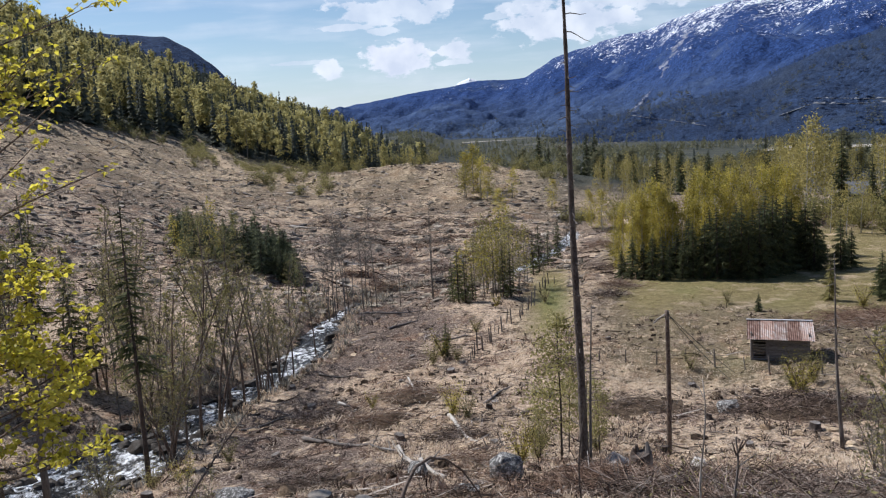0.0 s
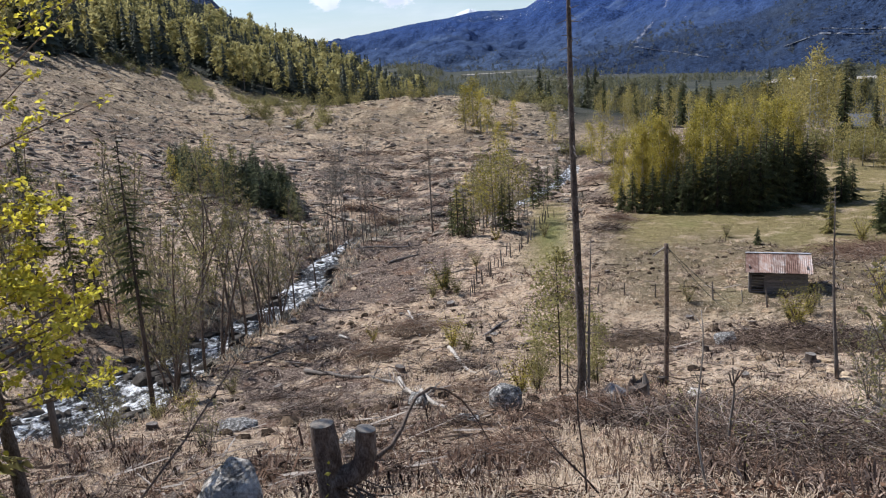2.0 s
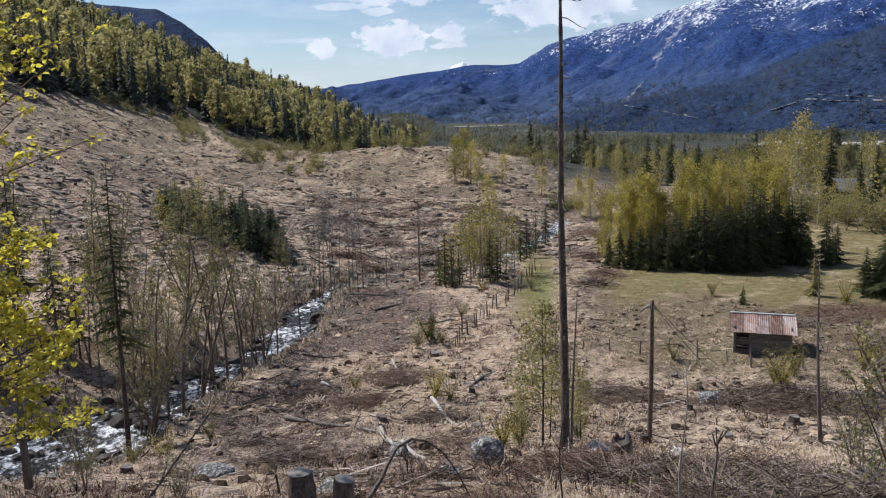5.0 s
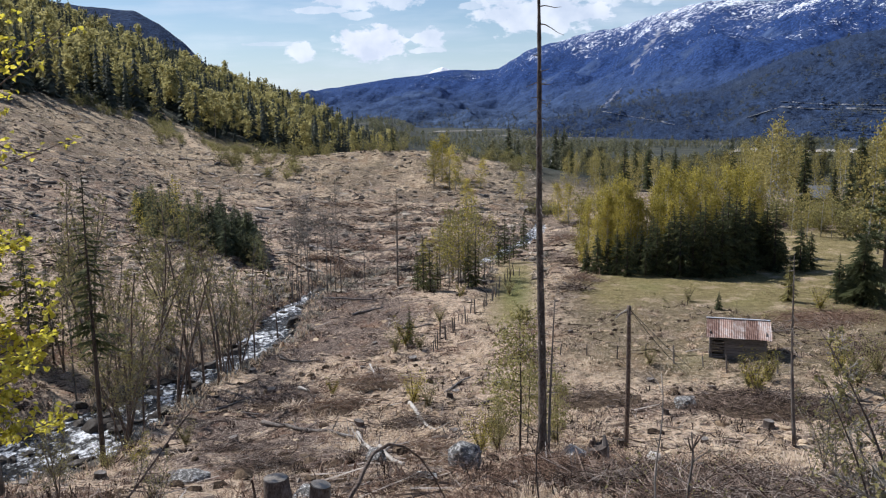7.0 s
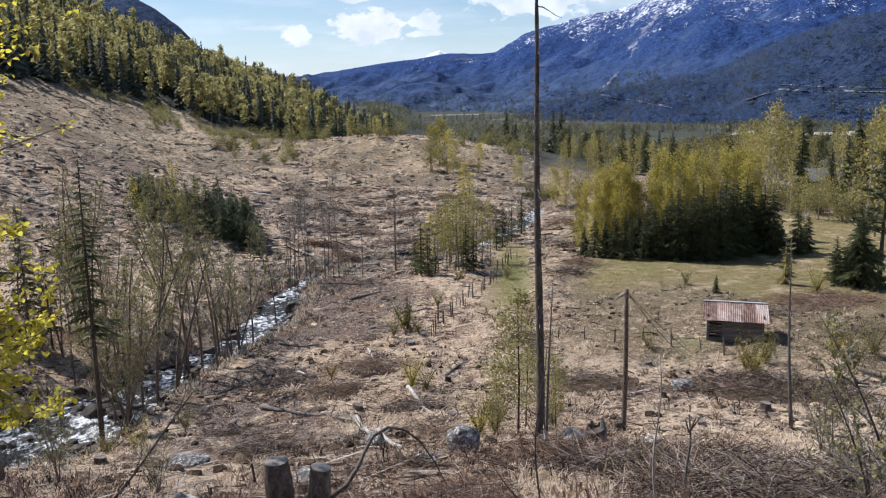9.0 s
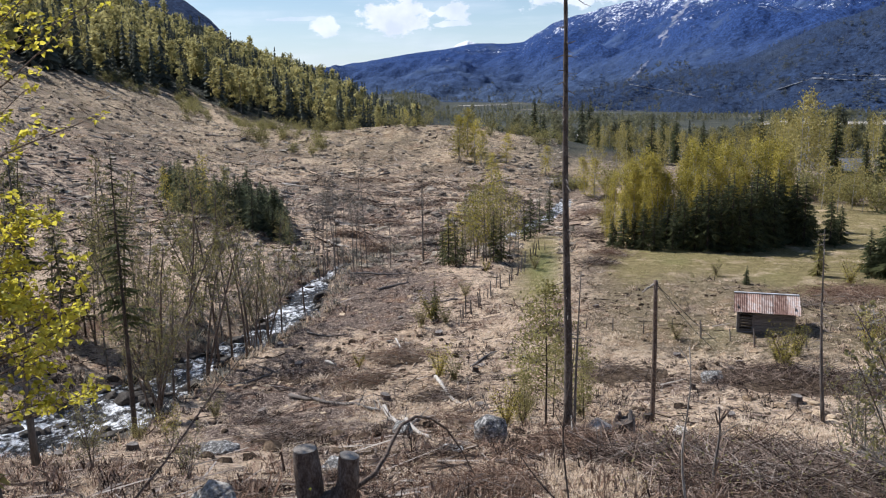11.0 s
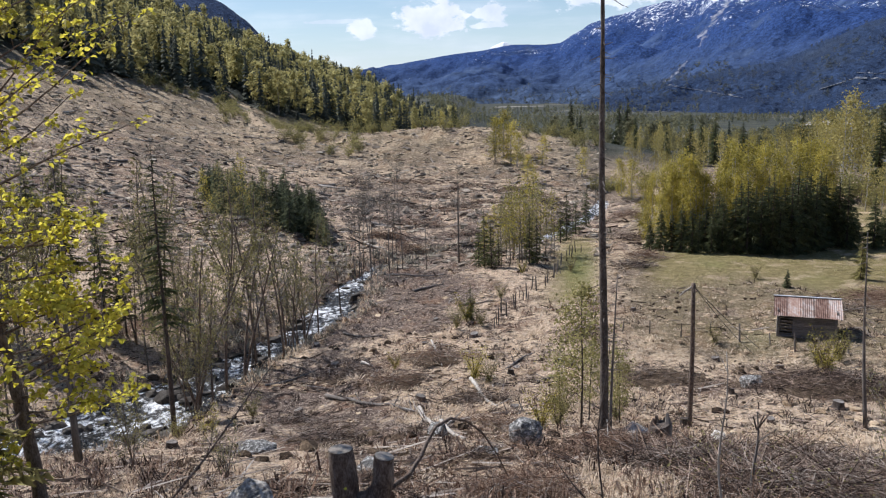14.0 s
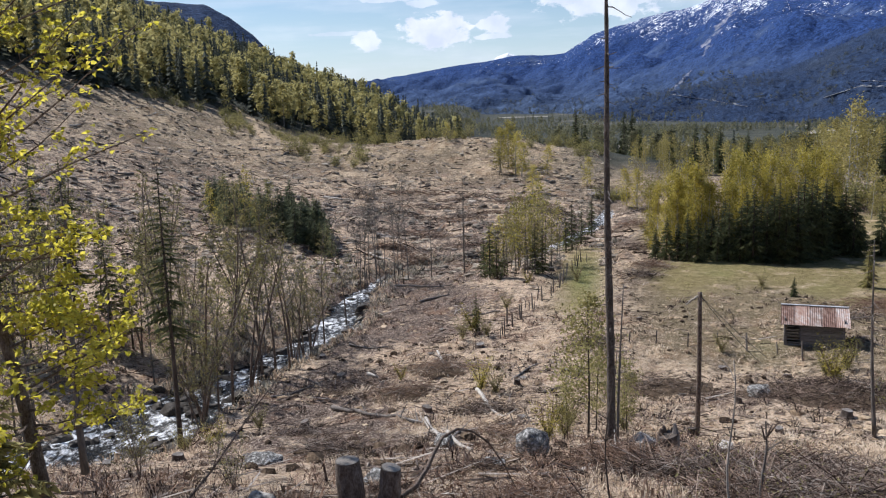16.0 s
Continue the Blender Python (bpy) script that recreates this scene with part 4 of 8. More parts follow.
def spruce_soups(rng, h, radius, whorls, per, twigs=5, bare=0.08, ragged=0.25, trunk_r=None, wide=0.26):
    """Trunk and needle boughs of a spruce: drooping boughs in whorls, each hung with many narrow sprays."""
    trunk, crown = Soup(), Soup()
    line = stem_line(rng, h, 0.015, 0.01)
    r = trunk_r or 0.011 * h + 0.02
    tube(trunk, line, np.linspace(r, 0.012, len(line)), 7)
    A, B = [], []
    for w in range(whorls):
        t = bare + (1 - bare) * (w / whorls) ** 0.9
        z = t * h
        reach = radius * (1 - t) ** 0.75 * (0.55 + 0.45 * min(1, (t - bare) * 8 + 0.4)) + 0.05 * radius
        for k in range(per):
            g = rng.uniform(0, 2 * np.pi)
            ln = reach * rng.uniform(1 - 2 * ragged, 1.1)
            if ln < 0.04:
                continue
            d = np.array([math.cos(g), math.sin(g), 0.0])
            side = np.array([-d[1], d[0], 0.0])
            droop = rng.uniform(0.15, 0.5) * ln
            base = np.array([np.interp(z, line[:, 2], line[:, 0]), np.interp(z, line[:, 2], line[:, 1]), z + rng.uniform(-0.4, 0.4) * h / whorls])
            n = int(twigs * 4)
            q = np.sort(rng.uniform(0.1, 1.0, n))
            p = base + d * (q * ln)[:, None] + np.stack([0 * q, 0 * q, -droop * q ** 1.4 + 0.12 * ln * q], 1)
            sp = ln * (0.42 * (1 - 0.72 * q) + 0.05) * rng.uniform(0.6, 1.25, n)
            way = side * (rng.choice((-1, 1), n) * rng.uniform(0.35, 1.0, n))[:, None] + d * rng.uniform(0.35, 0.9, n)[:, None]
            way[:, 2] -= rng.uniform(0.1, 0.8, n)
            tip = p + way * sp[:, None]
            half = (d * 0.75 + np.array([0, 0, 0.45])) * (sp * wide)[:, None]
            crown.add(np.stack([p - half, p + half, tip], 1).reshape(-1, 3), np.arange(3 * n).reshape(-1, 3))
            A.append(base)
            B.append(p[-1])
    trunk.limbs = sticks(Soup(), A, B, 0.10 * r + 0.004, 0.003)
    tip = line[-1]
    tube(crown, [tip + (0, 0, -0.06 * h), tip + (0, 0, 0.02 * h)], [0.022 * radius, 0.004], 3)
    return trunk, crown


def birch_soups(rng, h, radius, limbs, clumps, leaf, base=0.28, trunk_r=None, per=9, spread=0.34, sides=6, specks=False, rise=(0.5, 1.3)):
    """Trunk with limbs and a loose crown of small leaf clumps."""
    trunk, crown = Soup(), Soup()
    line = stem_line(rng, h, 0.04, 0.05)
    r = trunk_r or 0.0085 * h + 0.015
    tube(trunk, line, np.linspace(r, 0.01, len(line)), sides)
    pts = []
    for k in range(limbs):
        t = base + (0.97 - base) * (k + rng.uniform(0, 1)) / limbs
        z = t * h
        g = rng.uniform(0, 2 * np.pi)
        o = np.array([np.interp(z, line[:, 2], line[:, 0]), np.interp(z, line[:, 2], line[:, 1]), z])
        shape = math.sin(min(1, (t - base) / (1 - base) * 0.85 + 0.22) * math.pi) ** 0.7
        ln = radius * (0.35 + 0.75 * shape) * rng.uniform(0.7, 1.15)
        up = rng.uniform(*rise)
        d = np.array([math.cos(g), math.sin(g), up])
        d /= np.linalg.norm(d)
        s = np.linspace(0, 1, 4)
        p = o + d * (s * ln)[:, None] + np.stack([0 * s, 0 * s, -0.22 * ln * s ** 2], 1)
        trunk.limbs = tube(trunk.limbs or Soup(), p, np.linspace(r * 0.38 * (1 - t * 0.6), 0.004, 4), 3, False)
        for c in range(max(1, clumps // limbs)):
            q = rng.uniform(0.3, 1.05)
            pts.append(o + d * q * ln + (0, 0, -0.22 * ln * q * q) + rng.normal(size=3) * ln * 0.17)
    pts = np.array(pts)
    cl = np.repeat(pts, per, 0) + rng.normal(size=(len(pts) * per, 3)) * np.array([spread, spread, spread * 1.25])
    (leaf_specks if specks else leaves)(crown, cl, leaf, rng)
    return trunk, crown


def skirt_spruce(rng, radius=0.2, levels=12, rim=9):
    """A distant spruce one unit high: drooping boughs in tiers round a stem."""
    trunk, crown = Soup(), Soup()
    tube(trunk, [(0, 0, 0), (0, 0, 0.5), (0, 0, 1)], [0.013, 0.008, 0.001], 4, False)
    for i in range(levels):
        z = 0.05 + 0.93 * (i + 0.4) / levels
        r = radius * (1 - 0.97 * i / levels) ** 0.8
        for k in range(rim):
            g = (k + rng.uniform(-0.4, 0.4)) * 2 * np.pi / rim + 2.4 * i
            ln = r * rng.uniform(0.55, 1.3) + 0.006
            d, e = np.array([math.cos(g), math.sin(g), 0.0]), np.array([-math.sin(g), math.cos(g), 0.0])
            zz = z + rng.normal() * 0.012
            drop = rng.uniform(0.25, 0.55) * ln
            w = 0.42 * ln + 0.008
            crown.add([(0, 0, zz + 0.045), d * ln * 0.5 + e * w + (0, 0, zz - drop * 0.6), d * ln + (0, 0, zz - drop), d * ln * 0.5 - e * w + (0, 0, zz - drop * 0.6)], [(0, 1, 2), (0, 2, 3)])
    crown.add([(0, 0, 1.02), (0.006, 0, 0.9), (-0.006, 0.004, 0.9)], [(0, 1, 2)])
    return trunk, crown


def bare_soups(rng, h, limbs, twigs, trunk_r, reach=0.22, stems=1, lean=0.08, base=0.25, up=(0.8, 2.2)):
    """A leafless young tree: stem, thin limbs, fine twigs."""
    trunk, twig = Soup(), Soup()
    for _ in range(stems):
        line = stem_line(rng, h * rng.uniform(0.75, 1.05), lean * (1 if stems == 1 else 2.2), 0.06)
        line[:, :2] += rng.normal(size=2) * 0.12 * (stems > 1)
        tube(trunk, line, np.linspace(trunk_r, 0.006, len(line)), 5)
        hh = line[-1, 2]
        A, B, R = [], [], []
        for k in range(limbs):
            t = base + (1 - base) * (k + rng.uniform(0, 1)) / limbs
            z, g = t * hh, rng.uniform(0, 2 * np.pi)
            o = np.array([np.interp(z, line[:, 2], line[:, 0]), np.interp(z, line[:, 2], line[:, 1]), z])
            d = np.array([math.cos(g), math.sin(g), rng.uniform(*up)])
            d /= np.linalg.norm(d)
            ln = hh * reach * (1.15 - t) * rng.uniform(0.6, 1.3)
            m = o + d * ln * 0.5
            e = o + d * ln + (0, 0, rng.uniform(-0.1, 0.15) * ln)
            A += [o, m]
            B += [m, e]
            R += [(0.35 * trunk_r * (1.1 - t) + 0.003, 0.22 * trunk_r * (1.1 - t) + 0.003), (0.22 * trunk_r * (1.1 - t) + 0.003, 0.003)]
            for q in range(twigs):
                p = o + d * ln * rng.uniform(0.25, 1)
                w = rng.normal(size=3) * 0.6 + d
                w[2] += 0.3
                A.append(p)
                B.append(p + w / np.linalg.norm(w) * ln * rng.uniform(0.2, 0.45))
                R.append((0.0045, 0.002))
        R = np.array(R)
        sticks(twig, A, B, R[:, 0], R[:, 1])
    return trunk, twig


def boulder_soup(rng, sx, sy, sz, seed, cuts=7, level=3, block=False):
    """A stone: the hull of a few points, its faces subdivided and roughened."""
    bm = bmesh.new()
    if block:
        for q in [(a, b, c) for a in (-1, 1) for b in (-1, 1) for c in (-1, 1)]:
            bm.verts.new(np.array(q) * rng.uniform(0.72, 1.0, 3) * ((1, 1, 1) if q[2] < 0 else (0.62, 0.55, 0.8 + 0.15 * q[0])))
        bm.verts.new((0.45, -1.1, 0.2))
        bm.verts.new((0.15, 0.1, 1.05))
        bm.verts.new((-0.9, 0.2, 0.1))
    for k in range(0 if block else cuts + 6):
        n = rng.normal(size=3)
        n *= rng.uniform(0.86, 1.06) / np.linalg.norm(n)
        bm.verts.new(np.clip(n * 1.12, -0.92, 0.92))
    bmesh.ops.convex_hull(bm, input=bm.verts[:])
    bmesh.ops.delete(bm, geom=[w for w in bm.verts if not w.link_faces], context="VERTS")
    bmesh.ops.bevel(bm, geom=bm.edges[:], offset=0.06, segments=1, affect="EDGES")
    bmesh.ops.triangulate(bm, faces=bm.faces[:])
    if level > 2:
        bmesh.ops.subdivide_edges(bm, edges=bm.edges[:], cuts=2, use_grid_fill=True)
        bmesh.ops.triangulate(bm, faces=bm.faces[:])
    bm.verts.index_update()
    v = np.array([w.co[:] for w in bm.verts])
    f = np.array([[w.index for w in q.verts] for q in bm.faces])
    bm.free()
    rough = np.array([noise.fractal(Vector(p * 2.3 + seed), 1.0, 2.0, 5) for p in v])
    v = v * (1 + (0.09 if block else 0.06) * rough)[:, None]
    return Soup().add(v * (sx, sy, sz), f)


def boulder(name, x, y, size, mat, label, seed, sink=0.3, turn=0.0, group="", cuts=7, level=3, block=False):
    rng = np.random.default_rng(seed)
    ob = lone(name, boulder_soup(rng, *size, seed, cuts, level, block), mat, label, "rock", group=group, smooth=False)
    ob.matrix_world = pose(x, y, gz(x, y) + size[2] * (1 - 2 * sink), 0, 0, turn)
    return ob


def stump_parts(ob, rng, r, h, roots=5, tilt=0.0, mat=None, cutmat=None):
    bark, cut = Soup(), Soup()
    n = 14
    ang = np.arange(n) * 2 * np.pi / n
    lob = 1 + 0.08 * np.sin(ang * 3 + rng.uniform(0, 6)) + 0.05 * rng.normal(size=n)
    rings = []
    for z, k in ((-0.15, 1.75), (0.0, 1.45), (0.25 * h, 1.14), (0.6 * h, 1.02), (h - 0.012, 1.0)):
        flare = 1 + (k - 1) * (0.7 + 0.5 * np.sin(ang * roots + 1))
        rings.append(np.stack([np.cos(ang) * r * lob * flare, np.sin(ang) * r * lob * flare, np.full(n, z) + (tilt * np.cos(ang) * r if z > 0.9 * h - 0.02 else 0)], 1))
    v = np.concatenate(rings)
    i, j = np.meshgrid(np.arange(len(rings) - 1), np.arange(n), indexing="ij")
    bark.add(v, np.stack([i * n + j, i * n + (j + 1) % n, (i + 1) * n + (j + 1) % n, (i + 1) * n + j], 2).reshape(-1, 4))
    top = rings[-1] * (0.97, 0.97, 1) + (0, 0, 0.006)
    rim = rings[-1] * (1.0, 1.0, 1)
    cut.add(np.concatenate([rim, top, [top.mean(0)]]), [(k, (k + 1) % n, n + (k + 1) % n, n + k) for k in range(n)])
    cut.f[3].append(np.array([(n + k, n + (k + 1) % n, 2 * n) for k in range(n)]) + cut.count - 2 * n - 1)
    part("bark", bark, mat or M_DEAD, ob)
    part("cut_face", cut, cutmat or M_CUT, ob, "greyed sawn top")


def placed(originals, rows, group=""):
    """Sets copies of the given things at rows of kind, x, y, z, turn, scale; each original takes the first row of its kind."""
    used = set()
    for kind, x, y, z, turn, k in rows:
        m = pose(x, y, z, 0, 0, turn) @ Matrix.Diagonal((k, k, k, 1))
        src = originals[kind]
        if kind in used:
            ob = copy_thing(src, pose(x, y, z, 0, 0, turn))
            ob.scale = (k, k, k)
        else:
            used.add(kind)
            src.matrix_basis = m
    return originals


def tree_thing(name, soups, mats, parts, label, category, group=""):
    ob = thing(name, 0, 0, 0, 0, label, category, group)
    for s, m, p in zip(soups, mats, parts):
        made = part(p, s, m, ob, smooth=p == "trunk")
        if s.limbs:
            tagged(part("limb_crown", s.limbs, m, ob), kind="stuff")
        if p != "trunk":
            made["kind"] = "stuff"
    return ob

# ---- woods ----
rng = np.random.default_rng(11)
FAR_SPRUCE = [skirt_spruce(rng, q, 12, 5) for q in (0.125, 0.15, 0.135, 0.16, 0.12, 0.14)]
FAR_BIRCH = [birch_soups(rng, 1.0, 0.15, 9, 54, 0.050, 0.30, 0.007, 5, 0.030, 3, True) for _ in range(6)]
LOW_SPRUCE = [skirt_spruce(rng, q, 6, 4) for q in (0.15, 0.18, 0.16, 0.20, 0.14, 0.17)]
LOW_BIRCH = [birch_soups(rng, 1.0, 0.17, 4, 16, 0.10, 0.25, 0.008, 4, 0.06, 3, True) for _ in range(6)]


def far_woods(name, az, dist, label, count, share, heights, keep, seed, clump=45.0, leaf_mat=M_LEAF_HILL, near=True):
    """A wood too far off to count: spruces and birches, one mesh for each kind of tree part."""
    r = np.random.default_rng(seed)
    a = r.uniform(az[0], az[1], count)
    d = np.sqrt(r.uniform(dist[0] ** 2, dist[1] ** 2, count))
    x, y = polar(a, d)
    ok = keep(x, y, a, d)
    x, y = x[ok], y[ok]
    z = land(x, y) - 0.3
    mixed = fbm(x, y, clump, 2, seed) * 0.45 + r.uniform(0, 1, len(x))
    if callable(share):
        share = share(a[ok], d[ok])
    birch = mixed < share
    h = r.uniform(heights[0], heights[1], len(x)) * np.where(birch, 0.95, 1.0) * (1 + 0.15 * r.normal(size=len(x)))
    rows = np.stack([x, y, z, r.uniform(0, 6.28, len(x)), h * r.uniform(0.8, 1.2, len(x)) * np.where(birch, 1.1, 1.0), h], 1)
    trunks, needles, leafage = Soup(), Soup(), Soup()
    pick = r.integers(0, 6, len(x))
    spruces, birches = (FAR_SPRUCE, FAR_BIRCH) if near else (LOW_SPRUCE, LOW_BIRCH)
    for k in range(6):
        needles.scatter(spruces[k][1], rows[~birch & (pick == k)])
        leafage.scatter(birches[k][1], rows[birch & (pick == k)])
        if near:
            open_to_view = r.uniform(0, 1, len(x)) < 0.3
            trunks.scatter(birches[k][0], rows[birch & (pick == k) & open_to_view])
    ob = thing(name, 0, 0, 0, 0, label, "forest", kind="stuff")
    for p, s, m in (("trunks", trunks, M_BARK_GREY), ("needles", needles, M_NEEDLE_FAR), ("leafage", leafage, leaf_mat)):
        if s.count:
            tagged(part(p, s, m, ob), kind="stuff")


def forest_edge(a):
    return np.interp(a, (-34, -26.4, -22.5, -18.4, -14, -12, -9.3, -5.6, -2, 0), (146, 156, 168, 190, 197, 203, 220, 232, 243, 250))


far_woods("hillside_forest", (-36, -1.3), (145, 450), "dense spruce and birch forest on the hillside", 6400, lambda a, d: np.interp(a, (-30, -14, -9, -4, -2), (0.55, 0.52, 0.38, 0.16, 0.35)) * smoothstep(-12, 16, d - forest_edge(a)), (8.0, 11.5),
          lambda x, y, a, d: (d > forest_edge(a) + 3 * fbm(x, y, 12, 2, 3)) & (d < np.interp(a, (-34, -20, -10, -5, -1.5), (400, 430, 410, 350, 290))) & ((np.abs(a - np.interp(d, (160, 186, 203, 217), (-14.0, -14.8, -15.5, -16.5))) > 0.75) | (d > 219)), 5, 30.0)
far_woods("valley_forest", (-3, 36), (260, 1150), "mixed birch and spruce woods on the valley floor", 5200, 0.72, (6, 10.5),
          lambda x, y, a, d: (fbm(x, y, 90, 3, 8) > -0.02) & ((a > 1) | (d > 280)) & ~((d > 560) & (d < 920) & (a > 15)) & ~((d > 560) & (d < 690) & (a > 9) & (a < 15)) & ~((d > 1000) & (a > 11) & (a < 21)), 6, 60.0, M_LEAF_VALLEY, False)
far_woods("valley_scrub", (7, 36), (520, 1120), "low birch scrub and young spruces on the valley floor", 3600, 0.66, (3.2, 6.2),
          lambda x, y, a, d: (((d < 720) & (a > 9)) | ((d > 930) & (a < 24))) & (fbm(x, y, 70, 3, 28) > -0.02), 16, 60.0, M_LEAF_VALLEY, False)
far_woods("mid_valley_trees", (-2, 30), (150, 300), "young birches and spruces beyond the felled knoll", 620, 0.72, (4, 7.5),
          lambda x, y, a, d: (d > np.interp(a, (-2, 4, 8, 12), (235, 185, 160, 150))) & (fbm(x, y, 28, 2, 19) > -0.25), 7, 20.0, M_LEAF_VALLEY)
far_woods("far_valley_forest", (-4, 24), (1200, 2700), "distant woods along the far valley floor, greyed for haze", 1500, 0.45, (9, 15),
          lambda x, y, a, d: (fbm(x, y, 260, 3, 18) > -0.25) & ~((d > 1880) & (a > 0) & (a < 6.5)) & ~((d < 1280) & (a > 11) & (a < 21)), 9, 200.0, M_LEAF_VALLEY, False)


def slope_woods(name, grid, az, rise, label, count, share, heights, seed):
    """Woods on a far mountainside, standing on its surface."""
    r = np.random.default_rng(seed)
    x, y, z, A = grid
    lo, hi = int(rise[0] * len(x)), int(rise[1] * len(x))
    i, j = r.integers(lo, hi, count), r.integers(0, x.shape[1] - 1, count)
    f, g = r.uniform(0, 1, count), r.uniform(0, 1, count)
    p = [q[i, j] * (1 - f) * (1 - g) + q[i + 1, j] * f * (1 - g) + q[i, j + 1] * (1 - f) * g + q[i + 1, j + 1] * f * g for q in (x, y, z)]
    ok = (A[i, j] > az[0]) & (A[i, j] < az[1])
    px, py, pz = (q[ok] for q in p)
    n = len(px)
    h = r.uniform(heights[0], heights[1], n)
    birch = r.uniform(0, 1, n) + 0.35 * fbm(px, py, 120, 2, seed) < share
    rows = np.stack([px, py, pz - 0.6, r.uniform(0, 6.28, n), h * r.uniform(0.9, 1.3, n), h], 1)
    needles, leafage = Soup(), Soup()
    pick = r.integers(0, 4, n)
    for k in range(4):
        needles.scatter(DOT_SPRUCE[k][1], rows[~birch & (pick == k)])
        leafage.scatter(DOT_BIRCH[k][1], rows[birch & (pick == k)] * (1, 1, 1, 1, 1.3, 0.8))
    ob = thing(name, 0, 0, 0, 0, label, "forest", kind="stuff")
    for q, s, m in (("needles", needles, M_NEEDLE_HAZED), ("leafage", leafage, M_LEAF_HAZED)):
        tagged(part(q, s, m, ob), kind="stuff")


DOT_SPRUCE = [skirt_spruce(rng, q, 4, 4) for q in (0.15, 0.18, 0.16, 0.2)]
DOT_BIRCH = [birch_soups(rng, 1.0, 0.2, 3, 9, 0.2, 0.2, 0.008, 2, 0.08, 3) for _ in range(4)]
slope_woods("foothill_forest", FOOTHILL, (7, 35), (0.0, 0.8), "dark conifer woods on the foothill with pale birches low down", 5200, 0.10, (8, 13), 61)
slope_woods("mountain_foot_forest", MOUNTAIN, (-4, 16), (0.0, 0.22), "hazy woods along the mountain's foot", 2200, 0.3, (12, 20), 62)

# ---- birch grove on the meadow, with young spruces along its edge ----
rng = np.random.default_rng(23)
SPRING = "slender birch in yellow-green spring leaf"
grove_birch = [tree_thing("birch", birch_soups(rng, 9.5, 1.5, 34, 240, 0.17, 0.04, 0.085, 7, 0.22, rise=(0.9, 2.2)), (M_BARK_BIRCH, M_LEAF_BIRCH), ("trunk", "crown"),
                          SPRING + " in the dense meadow grove", "tree", "birches of the meadow grove") for _ in range(5)]
rows = []
for k in range(84):
    az = rng.uniform(10.9, 22.6)
    d = 64 + 9 * rng.uniform(0, 1) ** 1.2 + 0.25 * abs(az - 16) + (3 if az > 21 else 0)
    x, y, z = spot(az, d)
    tall = np.interp(az, (10.8, 12.5, 15, 18.5, 20.5, 22.8), (0.54, 0.62, 0.66, 0.70, 0.70, 0.60)) * rng.uniform(0.68, 1.18)
    rows.append((k % 5, x, y, z - 0.1, rng.uniform(0, 360), tall))
placed(grove_birch, rows)
meadow_spruce = [tree_thing("spruce", spruce_soups(rng, 4.6, 1.22, 24, 8, 4, 0.02, 0.24), (M_BARK_SPRUCE, M_NEEDLE), ("trunk", "crown"),
                            "young dark green spruce with boughs to the ground", "tree", "young spruces on the meadow") for _ in range(4)]
rows = []
for k, (az, d, h) in enumerate(((11.5, 63.4, 2.5), (12.2, 63.0, 3.2), (13.5, 62.4, 3.6), (12.9, 62.8, 2.9), (14.2, 62.0, 3.4), (15.4, 62.3, 3.0), (16.1, 62.5, 4.2), (16.8, 62.3, 4.2), (17.6, 62.2, 5.2),
                                (18.4, 62.5, 4.4), (19.1, 62.6, 5.6), (19.8, 63.2, 5.0), (20.5, 63.8, 6.2), (21.2, 65.5, 5.5), (22.1, 67, 5.2), (22.6, 67.5, 4.4),
                                (17.2, 63.4, 5.0), (18.0, 63.2, 4.7), (18.8, 63.6, 5.4), (19.5, 62.4, 4.3), (20.2, 62.9, 5.4), (20.9, 64.2, 5.8), (15.0, 63.2, 3.8), (15.8, 63.4, 4.4), (14.6, 63.0, 2.9), (21.8, 66.2, 5.6), (22.9, 66.6, 5.2), (23.4, 66.2, 5.0), (24.9, 66.8, 3.9), (25.5, 67.4, 3.0), (23.9, 69.6, 2.4), (27.2, 57, 3.0), (20.1, 52.0, 1.25), (21.6, 64.5, 4.8))):
    x, y, z = spot(az, d)
    rows.append((k % 4, x, y, z - 0.05, rng.uniform(0, 360), h / 4.6))
placed(meadow_spruce, rows)

# tall spruce and pine beside the meadow
x, y, z = spot(28.5, 57)
big = tree_thing("spruce", spruce_soups(rng, 4.3, 2.1, 26, 12, 6, 0.01, 0.3, None, 0.2), (M_BARK_SPRUCE, M_NEEDLE), ("trunk", "crown"), "broad bushy spruce at the meadow's edge", "tree")
big.matrix_basis = pose(x, y, z)


